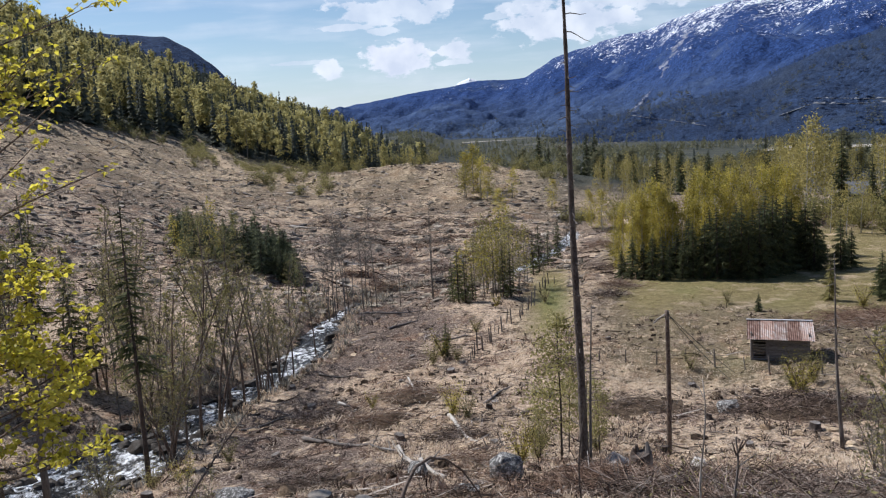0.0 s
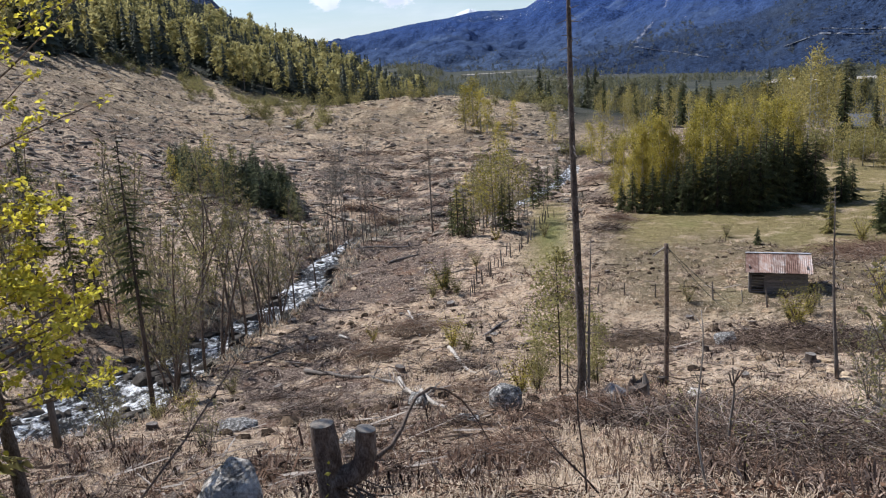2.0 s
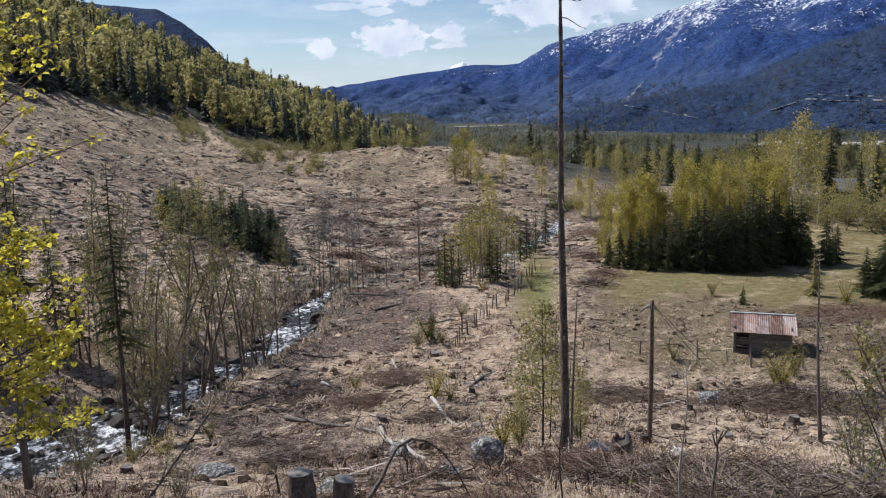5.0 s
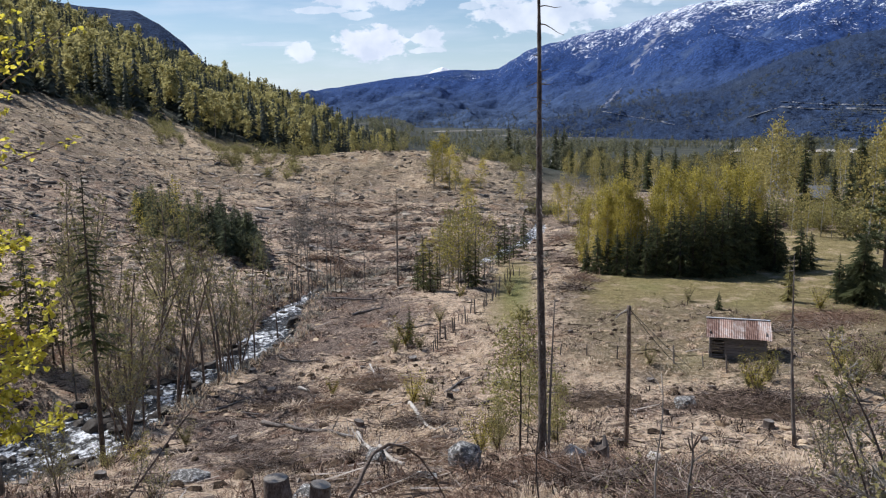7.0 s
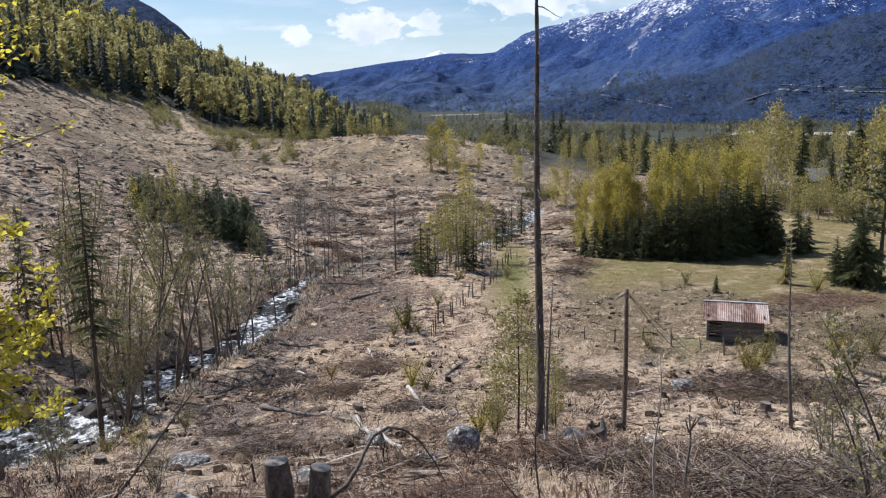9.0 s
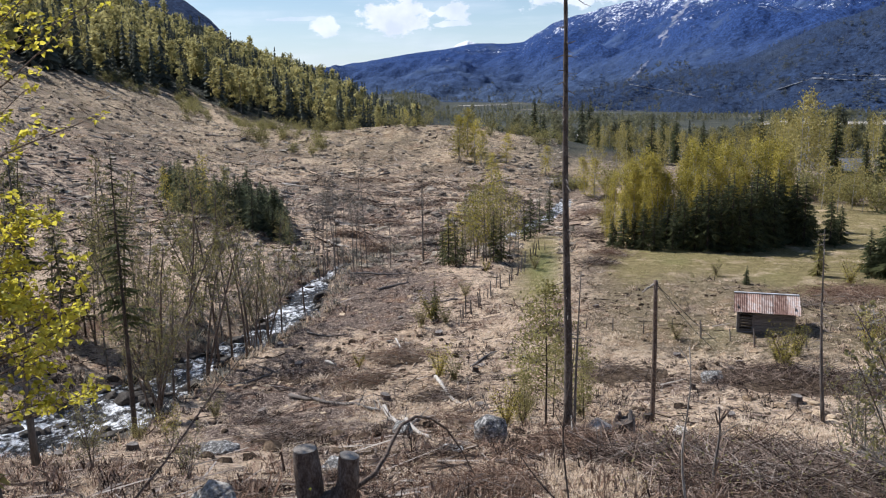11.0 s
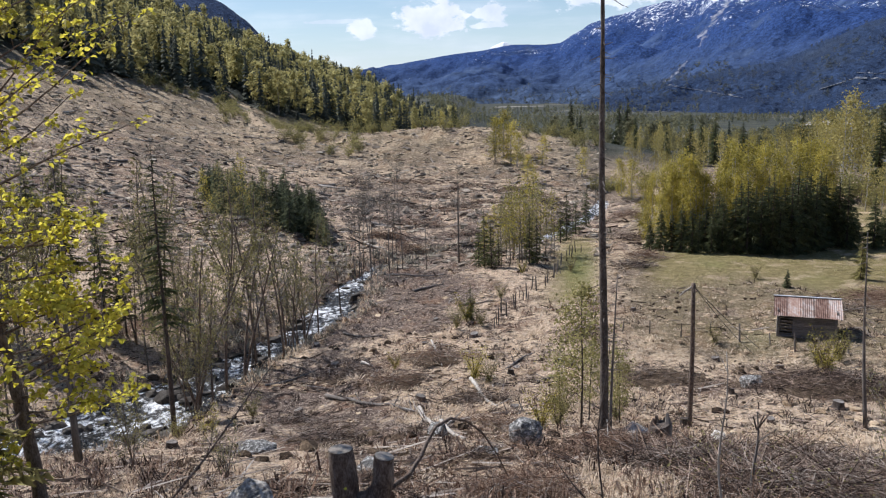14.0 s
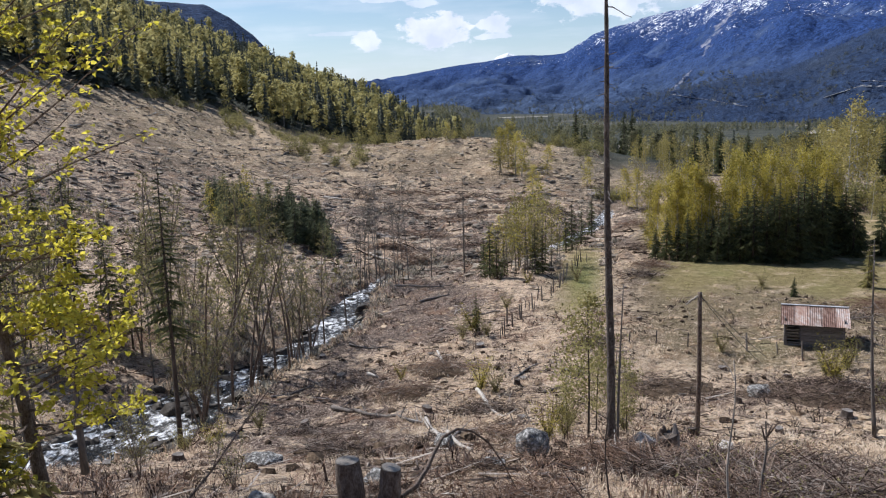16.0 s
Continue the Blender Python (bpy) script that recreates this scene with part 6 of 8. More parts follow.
def wire_pole():
    x, y, z = spot(14.35, 26.6)
    ob = thing("utility_pole", x, y, z - 0.1, 0, "old grey wooden utility pole with loose hanging wires", "pole")
    h = EYE - 0.2295 * 26.6 - z + 0.1
    t = np.linspace(0, 1, 10)
    line = np.stack([0.03 * np.sin(t * 3), 0 * t, t * h], 1)
    part("pole", tube(Soup(), line, np.linspace(0.085, 0.065, 10), 12), M_BARK_ALDER, ob, smooth=True)
    part("butt_stub", tube(Soup(), [(-0.17, 0.02, 0), (-0.17, 0.02, 0.3), (-0.165, 0.02, 0.52)], [0.12, 0.115, 0.11], 10), M_BARK_SPRUCE, ob, "sawn stub lashed to the foot")
    part("wire_wrap", tube(Soup(), [(0.085 * math.cos(q), 0.085 * math.sin(q), 0.46 + 0.006 * q) for q in np.linspace(0, 18, 40)], 0.008, 4), M_WIRE, ob)
    s = np.linspace(0, 1, 12)
    for az, d, sag in ((18.3, 37.5, 0.5), (18.6, 39.0, 0.35)):
        ex, ey, ez = spot(az, d, 0.35)
        run = np.stack([0.02 + (ex - x) * s, (ey - y) * s, h - 0.1 + (ez - z + 0.2 - h) * s - sag * s * (1 - s)], 1)
        part("wire", tube(Soup(), run, 0.013, 4), M_WIRE, ob, "slack wire running to the ground")
    part("bracket", tube(Soup(), [(0.02, 0, h - 0.07), (-0.22, -0.03, h - 0.23), (-0.42, -0.05, h - 0.37)], [0.022, 0.03, 0.018], 6), M_PALEWOOD, ob, "pale splintered crosspiece")
    part("bracket", tube(Soup(), [(0.02, 0, h - 0.13), (-0.15, -0.05, h - 0.17), (-0.36, -0.08, h - 0.26)], [0.015, 0.02, 0.012], 5), M_PALEWOOD, ob, "pale splintered crosspiece")


wire_pole()


def snag(name, az, d, h, r, lean, branches, reach, label, droop=0.2, seed=1, mat=M_DEAD, start=0.25):
    """A slim dead tree: bare stem with thin dead branches."""
    g = np.random.default_rng(seed)
    ob = thing(name, *spot(az, d), 0, label, "dead tree")
    t = np.linspace(0, 1, 12)
    line = np.stack([lean * t * h, 0.02 * h * np.sin(t * 4), t * h], 1)
    part("trunk", tube(Soup(), line, np.linspace(r, 0.01, 12), 8), mat, ob, smooth=True)
    for k in range(branches):
        q = start + (1 - start) * (k + g.uniform(0, 1)) / branches
        a = np.array([np.interp(q, t, line[:, 0]), np.interp(q, t, line[:, 1]), q * h])
        w = g.uniform(0, 6.28)
        ln = reach * (1.15 - q) * g.uniform(0.4, 1.2)
        s = np.linspace(0, 1, 5)
        p = a + np.array([math.cos(w), math.sin(w), 0]) * (s * ln)[:, None] + np.stack([0 * s, 0 * s, ln * (-droop * s + 0.35 * droop * s ** 3)], 1)
        part("branch", tube(Soup(), p, np.linspace(0.012, 0.003, 5), 4), mat, ob)
    return ob


snag("dead_spruce", 25.15, 29.0, 6.4, 0.075, -0.06, 34, 1.5, "thin dead spruce with drooping bare branches", 0.35, 3)
snag("dead_spruce", -1.35, 61.5, 6.6, 0.06, 0.0, 22, 0.5, "slim dead spruce pole beside the stream", 0.2, 4)
snag("dead_sapling", 9.05, 21.8, 4.3, 0.045, 0.03, 20, 0.45, "slim dead sapling standing beside the tall trunk", 0.0, 5, start=0.4)
snag("dead_sapling", -15.9, 40.5, 4.2, 0.06, 0.10, 12, 0.9, "leaning dead sapling on the stream bank", 0.1, 6)
snag("dead_sapling", -11.6, 47, 3.2, 0.035, -0.05, 12, 0.8, "pale dead sapling on the stream bank", -0.3, 7, M_PALEWOOD)

# young spruces in front of the dead trunk
young = [tree_thing("spruce", birch_soups(rng, 4.3, 0.95, 34, 204, 0.085, 0.30, 0.035, 11, 0.12, rise=(0.1, 0.7)), (M_BARK_SPRUCE, M_NEEDLE_FRESH), ("trunk", "crown"),
                    "spindly light green young spruce on the felled slope", "tree", "spindly young spruces near the trunk") for q in range(2)]
placed(young, [(1, *spot(7.05, 22.4), 30.0, 0.95), (0, *spot(7.6, 25.0), 200.0, 0.62), (1, *spot(9.7, 24), 120.0, 0.55), (0, *spot(5.6, 23), 20.0, 0.4)])

# budding shrubs on the felled ground: azimuth, distance, height
shrub = []
for k in range(3):
    t, c = Soup(), Soup()
    A, B, pts = [], [], []
    for q in range(38):
        line = stem_line(rng, rng.uniform(0.7, 1.6), 0.42, 0.08, 5)
        A += [line[j] for j in range(4)]
        B += [line[j + 1] for j in range(4)]
        pts += [line[j] + rng.normal(size=3) * 0.10 for j in (1, 2, 3, 4) for _ in range(7)]
    sticks(t, A, B, 0.007, 0.004)
    leaves(c, np.array(pts), 0.055, rng)
    shrub.append(tree_thing("willow_bush", (t, c), (M_TWIG, M_LEAF_OLIVE if k else M_LEAF_BIRCH), ("twig_crown", "bud_crown"), "budding willow bush with thin upright stems", "shrub", "budding bushes on the felled ground"))
placed(shrub, [(k % 3, *spot(az, d), 40.0 * k, s) for k, (az, d, s) in enumerate(
    ((22.7, 36.6, 1.2), (22.2, 37.2, 0.9), (23.4, 38.2, 0.9), (27.5, 40, 1.1), (28.6, 38, 1.3), (29.6, 41, 1.2), (-0.9, 44, 1.0), (-1.6, 42.5, 0.8), (0.1, 43, 0.7), (-0.4, 33, 0.9), (0.6, 32.5, 0.7),
     (5.4, 23.5, 0.9), (4.3, 22.5, 0.8), (15.8, 40, 0.7), (18.2, 54, 0.6), (-6, 36, 0.5), (6.3, 55, 0.7), (1.5, 49, 0.7), (26.2, 54, 1.0), (9.5, 27, 0.8), (-21, 31, 0.8), (-19, 28, 0.7), (-16, 30, 0.6), (-24, 29, 0.9), (3.0, 54, 0.6)))])

# ---- rocks ----
boulder("boulder", *polar(3.15, 17.0), (0.38, 0.36, 0.38), M_ROCK, "rounded grey lichen-spotted boulder on the slope", 3, 0.16, cuts=34)
boulder("boulder", *polar(0.3, 13.2), (0.26, 0.20, 0.14), M_ROCK, "flat grey boulder half buried in slash", 4, 0.3)
boulder("boulder", *polar(-16.9, 7.0), (0.33, 0.28, 0.36), M_ROCK_PALE, "pale angular boulder on the steep bank", 8, 0.12, 38, block=True)
boulder("boulder", *polar(-21.5, 7.6), (0.16, 0.18, 0.14), M_ROCK, "small grey stone beside the pale boulder", 9, 0.3)
boulder("boulder", *polar(11.0, 21.0), (0.50, 0.36, 0.34), M_ROCK_PALE, "whitish boulder beside the old stump", 10, 0.24, cuts=14)
boulder("boulder", *polar(16.2, 23.5), (0.36, 0.3, 0.26), M_ROCK_PALE, "whitish stone below the wire pole", 12, 0.3)
boulder("boulder", *polar(18.3, 33.6), (0.55, 0.45, 0.35), M_ROCK, "grey boulder among dead twigs", 13, 0.3)
boulder("boulder", *polar(-3.4, 18.0), (0.36, 0.34, 0.28), M_ROCK, "grey stone among slash", 14, 0.28)
boulder("boulder", *polar(-8.2, 12.8), (0.3, 0.3, 0.22), M_ROCK, "grey stone on the bank", 15, 0.3)
boulder("boulder", *polar(-16.0, 18.5), (0.55, 0.45, 0.3), M_ROCK, "low grey boulder in dry grass", 16, 0.35)
boulder("boulder", *polar(5.2, 15.6), (0.28, 0.20, 0.17), M_ROCK, "small grey stone in the slash", 17, 0.3)
g2 = np.random.default_rng(51)
for k in range(130):
    t = g2.uniform(0.06, 0.62)
    i = t * (len(STREAM) - 1)
    j = int(i)
    c = STREAM[j] + (STREAM[j + 1] - STREAM[j]) * (i - j)
    e = STREAM[j + 1] - STREAM[j]
    nrm = np.array([-e[1], e[0]]) / np.hypot(*e)
    hw = STREAM_HALF[j]
    x, y = c + nrm * hw * g2.choice((-1, 1)) * (g2.uniform(0.9, 1.4) if k % 8 else g2.uniform(0.1, 0.6))
    r = g2.uniform(0.18, 0.55) * (1.25 if k % 7 == 0 else 1)
    ob = lone("stone", boulder_soup(g2, r * g2.uniform(0.9, 1.5), r, r * 0.6, 100 + k, 6, 2), M_ROCK_WET, "dark wet stone in the stream bed", "rock", group="stones of the stream bed")
    ob.matrix_world = pose(float(x), float(y), max(gz(float(x), float(y)), WATER_Z - 0.1) + r * 0.15, 0, 0, g2.uniform(0, 360))

for k, (az, d, r) in enumerate(((-21.7, 38.4, 0.85), (-20.9, 38.9, 0.7), (-20.2, 37.6, 0.6), (-22.5, 39.4, 0.55), (-23.1, 35.3, 0.5), (-24.0, 39.2, 0.5), (-19.0, 38.6, 0.5), (-25.6, 36.8, 0.45), (-21.2, 41.2, 0.55), (-22.4, 41.5, 0.5))):
    x, y = polar(az, d)
    ob = lone("stone", boulder_soup(g2, r * 0.85, r * 0.65, r * 0.5, 300 + k, 9, 3), M_ROCK_WET, "dark mossy boulder lying in the stream", "rock", group="stones of the stream bed")
    ob.matrix_world = pose(float(x), float(y), max(gz(float(x), float(y)), WATER_Z - 0.1) + r * 0.2, 0, 0, 37.0 * k)

# ---- fence posts, log pile, cabin ----
rng = np.random.default_rng(67)
post = [thing("fence_post", 0, 0, 0, 0, "weathered split fence post leaning in dry grass", "fence post", "old fence posts") for _ in range(3)]
for k, ob in enumerate(post):
    t = np.linspace(0, 1, 4)
    part("post", tube(Soup(), np.stack([(0.10 * (k - 1)) * t, 0.06 * k * t, -0.15 + 1.15 * t], 1), [0.05, 0.05, 0.045, 0.035], 6), M_DEAD, ob)
    part("wire_loop", tube(Soup(), [(0.055 * math.cos(q) + 0.07 * (k - 1), 0.055 * math.sin(q), 0.62) for q in np.linspace(0, 6.3, 9)], 0.006, 3), M_WIRE, ob)
rows = [(k % 3, *spot(az, d), rng.uniform(0, 360), rng.uniform(0.55, 0.9)) for k, (az, d) in enumerate(
    ((9.8, 40.5), (11.6, 40.8), (13.65, 40.5), (15.5, 41.0), (17.4, 40.4), (19.3, 39.9), (20.8, 39.2), (23.9, 39.5), (8.0, 41.5)))]
for k in range(30):
    t = k / 29
    az, d = np.interp(t, (0, 0.2, 0.4, 0.6, 0.8, 1), (0.9, 1.8, 3.2, 4.6, 5.7, 6.7)), np.interp(t, (0, 0.2, 0.4, 0.6, 0.8, 1), (42.8, 45.3, 48.6, 51.6, 56, 63.5))
    rows.append((k % 3, *spot(az + rng.normal() * 0.16, d + rng.normal() * 0.6), rng.uniform(0, 360), rng.uniform(0.45, 0.95)))
rows += [(k % 3, *spot(24 + 1.2 * k, 93 + 0.6 * k), rng.uniform(0, 360), 1.2) for k in range(5)]
placed(post, rows)

pile = thing("log_pile", *spot(8.5, 108), 8, "low pile of dark cut logs at the track's end", "log pile")
for k in range(22):
    r = rng.uniform(0.14, 0.24)
    x0 = -2.4 + 0.45 * (k % 11)
    part("log", tube(Soup(), [(x0, rng.uniform(-1.2, -0.8), 0.2 + 0.38 * (k // 11)), (x0 + rng.uniform(-0.2, 0.2), rng.uniform(1.6, 2.2), 0.2 + 0.38 * (k // 11))], r, 8), M_DEAD, pile)


def cabin(az, d, turn, w, dp, h, label, roofmat):
    ob = thing("cabin", *spot(az, d, -0.2), turn, label, "house")
    n = 14
    for k in range(n):
        z0 = k * h / n
        for y0 in (-dp / 2, dp / 2 - 0.05):
            part("wall_board", box(Soup(), -w / 2, y0, z0, w / 2, y0 + 0.05, z0 + h / n - 0.01), M_DARKPAINT, ob)
    for sx in (-1, 1):
        s = Soup()
        x = sx * (w / 2 - 0.03)
        s.add([(x, -dp / 2, 0), (x, dp / 2, 0), (x, dp / 2, h), (x, 0, h + 1.2), (x, -dp / 2, h)], [(0, 1, 2), (0, 2, 3), (0, 3, 4)])
        part("gable_wall", s, M_DARKPAINT, ob)
    for sy in (-1, 1):
        s = Soup()
        a, b = (-w / 2 - 0.3, 0, h + 1.28), (w / 2 + 0.3, sy * (dp / 2 + 0.4), h - 0.25)
        s.add([(a[0], a[1], a[2]), (b[0], a[1], a[2]), (b[0], b[1], b[2]), (a[0], b[1], b[2]),
               (a[0], a[1], a[2] - 0.1), (b[0], a[1], a[2] - 0.1), (b[0], b[1], b[2] - 0.1), (a[0], b[1], b[2] - 0.1)],
              [(0, 1, 2, 3), (7, 6, 5, 4), (0, 4, 5, 1), (2, 6, 7, 3), (1, 5, 6, 2), (0, 3, 7, 4)])
        part("roof_slope", s, roofmat, ob)
    for x0 in (-w / 4, w / 5):
        win = part("window", box(Soup(), x0 - 0.3, -dp / 2 - 0.04, 0.35 * h, x0 + 0.3, -dp / 2 - 0.005, 0.85 * h), M_TIMBER, ob, "dark window frame")
        part("pane", box(Soup(), x0 - 0.25, -dp / 2 - 0.05, 0.4 * h, x0 + 0.25, -dp / 2 - 0.043, 0.8 * h), M_GLASS, win)
    return ob


cabin(25.6, 118, -24, 2.7, 2.2, 0.9, "small dark cabin with a grey roof at the wood's edge", M_ROOF_GREY)

# ---- stumps left by the felling ----
stumps = []
for k in range(5):
    ob = thing("tree_stump", 0, 0, 0, 0, "low weathered spruce stump with a greyed cut", "tree stump", "stumps of the felled forest")
    stump_parts(ob, rng, rng.uniform(0.10, 0.16), rng.uniform(0.09, 0.22), 4 + k % 3, rng.uniform(-0.3, 0.3), M_BARK_SPRUCE if k % 2 else M_BARK_ALDER, M_DEAD)
    stumps.append(ob)
rows = []
while len(rows) < 120:
    az, d = rng.uniform(-27, 29), rng.uniform(19, 150)
    x, y = polar(az, d)
    g, hw = stream_gap(x, y)
    if g < hw + 1 or meadow_cover(x, y) > 0.4 or (d > 60 and az > 8.5):
        continue
    rows.append((len(rows) % 5, *spot(az, d), rng.uniform(0, 360), rng.uniform(0.7, 1.25) * (1 + d / 300)))
rows += [(1, *spot(23.55, 30.3), 0.0, 1.4), (3, *spot(17.0, 31.5), 50.0, 0.9), (2, *spot(19.9, 37.1), 90.0, 1.2), (0, *spot(5.4, 29.5), 20.0, 1.1)]
placed(stumps, rows)
old = thing("tree_stump", *spot(12.45, 20.4), 0, "tall rotten broken stump with splintered sides", "tree stump")
stump_parts(old, rng, 0.25, 0.50, 5, 0.25, M_BARK_SPRUCE, M_BARK_SPRUCE)
for k in range(7):
    g, top = rng.uniform(-0.4, 2.6), rng.uniform(0.5, 0.78)
    part("splinter", tube(Soup(), [(0.17 * math.cos(g), 0.17 * math.sin(g), 0.1), (0.19 * math.cos(g), 0.19 * math.sin(g), 0.6 * top), (0.16 * math.cos(g + 0.2), 0.16 * math.sin(g + 0.2), top)], [0.12, 0.10, 0.035], 6), M_BARK_ALDER if k % 3 else M_DEAD, old)
for q in range(7):
    g = rng.uniform(0, 6.28)
    part("root", tube(Soup(), [(0.12 * math.cos(g), 0.12 * math.sin(g), 0.18), (0.45 * math.cos(g), 0.45 * math.sin(g), 0.08), (0.75 * math.cos(g + 0.3), 0.75 * math.sin(g + 0.3), -0.12)], [0.06, 0.045, 0.015], 5), M_DEAD, old)

# ---- felled and bleached logs ----


def log_between(a, b, r, mat, label, branches=4, seed=0):
    """A fallen stem lying between two spots given as azimuth and distance."""
    g = np.random.default_rng(seed)
    pa, pb = np.array(spot(*a)), np.array(spot(*b))
    ob = thing("fallen_log", *pa, 0, label, "log", "fallen logs on the felled ground")
    t = np.linspace(0, 1, 14)
    x, y = pa[0] + (pb[0] - pa[0]) * t, pa[1] + (pb[1] - pa[1]) * t
    z = land(x, y)
    z = np.maximum(z, np.convolve(np.pad(z, 3, "edge"), np.ones(7) / 7, "valid")) + r * 0.8
    line = np.stack([x, y, z], 1) - pa
    part("stem", tube(Soup(), line, np.linspace(r, r * 0.45, 14), 8), mat, ob, smooth=True)
    for k in range(branches):
        i = g.integers(3, 13)
        d = g.normal(size=3) * (1, 1, 0.3) + (0, 0, 0.8)
        d /= np.linalg.norm(d)
        part("branch", tube(Soup(), [line[i], line[i] + d * 0.3, line[i] + d * 0.6 + (0, 0, 0.05)], [r * 0.35, r * 0.22, 0.006], 5), mat, ob)
    return ob


PALE_LOG, DARK_LOG = "bleached fallen birch stem without bark", "dark fallen spruce stem with broken branches"
for k, (a, b, r, m) in enumerate((((-4.4, 28), (-1.2, 16.0), 0.085, 0), ((-0.7, 32.7), (1.25, 27.8), 0.09, 0), ((-10.9, 32.8), (-5.2, 28.2), 0.09, 1), ((-5.6, 28.5), (-4.2, 28.3), 0.07, 0),
                                  ((6.1, 14.0), (9.6, 18.6), 0.055, 0), ((-4.5, 52), (-2.4, 53.1), 0.10, 1), ((-7.0, 59), (-2.2, 56.5), 0.08, 1), ((-3.4, 40), (-2.7, 36), 0.06, 0),
                                  ((-8.3, 37), (-7.6, 36.4), 0.09, 0), ((-7.8, 34.8), (-7.2, 36), 0.08, 0), ((0.8, 26.5), (3.6, 27.0), 0.07, 1), ((-15, 36), (-11.5, 37.5), 0.06, 1), ((20.2, 21), (22.5, 18.5), 0.05, 0),
                                  ((22.8, 17.2), (24.6, 17.8), 0.07, 0), ((17.5, 14.2), (21.5, 15.5), 0.045, 1), ((9.5, 15.5), (12.5, 14.2), 0.04, 1), ((24.6, 20), (29, 24), 0.06, 1), ((26.5, 36), (29.5, 36.5), 0.10, 1),
                                  ((-2.0, 21), (-4.5, 23), 0.05, 1), ((1.8, 35), (3.6, 37), 0.06, 1), ((4.0, 33), (6.0, 34), 0.05, 1), ((13.0, 33), (15.0, 34.5), 0.06, 1), ((-9.5, 44), (-6.8, 43), 0.06, 1), ((-1.5, 47), (1.0, 48.5), 0.06, 1))):
    log_between(a, b, r, M_DEAD if m else M_PALEWOOD, DARK_LOG if m else PALE_LOG, 5 if m else 2, 200 + k)
for k in range(44):
    az, d = rng.uniform(-26, 7), rng.uniform(62, 165)
    x, y = polar(az, d)
    if stream_gap(x, y)[0] > 4:
        log_between((az, d), (az + rng.uniform(-1.4, 1.4), d + rng.uniform(-3, 3)), rng.uniform(0.08, 0.17), M_DEAD if k % 3 else M_PALEWOOD, DARK_LOG if k % 3 else PALE_LOG, 3, 300 + k)

# ---- slash piles ----


def slash_pile(az, d, sx, sy, h, n, seed, label, mats=(M_TWIG, M_TWIG_PALE), length=(0.5, 1.7), turn=None):
    """A heap of dead branches: hundreds of thin sticks over a low mound."""
    g = np.random.default_rng(seed)
    cx, cy, cz = spot(az, d)
    ob = thing("slash_pile", cx, cy, cz, 0, label, "brush pile", "slash piles")
    # dark mound added to imitate shade in the gaps between sticks
    if d < 40:
        g0 = np.linspace(0, 2 * np.pi, 17)[:-1]
        v = [(0.0, 0.0, 0.50 * h)]
        for q, zz in ((0.35, 0.42 * h), (0.7, 0.22 * h), (1.0, -0.06)):
            k = q * (1 + 0.18 * g.normal(size=16))
            xx, yy = np.cos(g0) * sx * 0.88 * k, np.sin(g0) * sy * 0.88 * k
            v += list(np.stack([xx, yy, land(cx + xx, cy + yy) - cz + zz], 1))
        f3 = [(0, 1 + i, 1 + (i + 1) % 16) for i in range(16)]
        f4 = [(1 + r * 16 + i, 17 + r * 16 + i, 17 + r * 16 + (i + 1) % 16, 1 + r * 16 + (i + 1) % 16) for r in range(2) for i in range(16)]
        bed = Soup().add(v, f4)
        bed.f[3].append(np.array(f3))
        part("humus", bed, M_HUMMOCK, ob, "dark mound added under the branches as gap shade", True)
    for m, share in zip(mats, (0.78, 0.22)):
        k = int((2.0 if d < 20 else 1.0) * n * share)
        u = g.normal(size=(k, 2)) * (0.42, 0.42)
        x, y = u[:, 0] * sx, u[:, 1] * sy
        mound = h * np.exp(-(u ** 2).sum(1) * 2.2)
        z = land(cx + x, cy + y) - cz + mound * g.uniform(0.1, 1.0, k) + 0.03
        w = g.uniform(0, 6.28, k) if turn is None else radians(turn) + g.normal(size=k) * 0.5
        ln = g.uniform(*length, k)
        dz = g.normal(size=k) * 0.16 * ln
        e = np.stack([np.cos(w) * ln / 2, np.sin(w) * ln / 2, dz], 1)
        c = np.stack([x, y, z], 1)
        a, b = c - e, c + e
        for q in (a, b):
            q[:, 2] = np.maximum(q[:, 2], land(cx + q[:, 0], cy + q[:, 1]) - cz - 0.02)
        s = Soup()
        r = g.uniform(0.0012, 0.0048, k) * (1 + d / 30)
        bend = (a + b) / 2 + g.normal(size=(k, 3)) * 0.09 * ln[:, None]
        sticks(s, a, bend, r, r * 0.8)
        sticks(s, bend, b, r * 0.8, r * 0.3)
        tagged(part("tangle" if m is mats[0] else "bleached_tangle", s, m, ob), kind="stuff")


slash_pile(26.6, 52.0, 4.2, 2.4, 0.15, 2400, 90, "flat bed of red-brown dead bracken", (M_TWIG_RED, M_TWIG_RED), (0.3, 0.9))
TANGLE = "tangled heap of dead grey branches from felling"
slash_pile(22.5, 33.8, 4.4, 2.8, 0.55, 1500, 1, "broad heap of grey dead birch twigs beside the shed", (M_TWIG, M_TWIG), (0.6, 1.8))
slash_pile(25.5, 34.5, 3.0, 2.4, 0.5, 700, 2, TANGLE)
slash_pile(22.5, 47.0, 3.0, 1.0, 0.5, 420, 405, "low pile of dead branches behind the shed", (M_TWIG, M_TWIG_PALE), (0.5, 1.6))
slash_pile(20.2, 16.2, 3.0, 1.7, 0.75, 1300, 3, TANGLE, (M_TWIG, M_TWIG_RED), length=(0.25, 1.15))
slash_pile(24.5, 15.2, 2.6, 1.8, 0.7, 1100, 4, TANGLE, length=(0.25, 1.15))
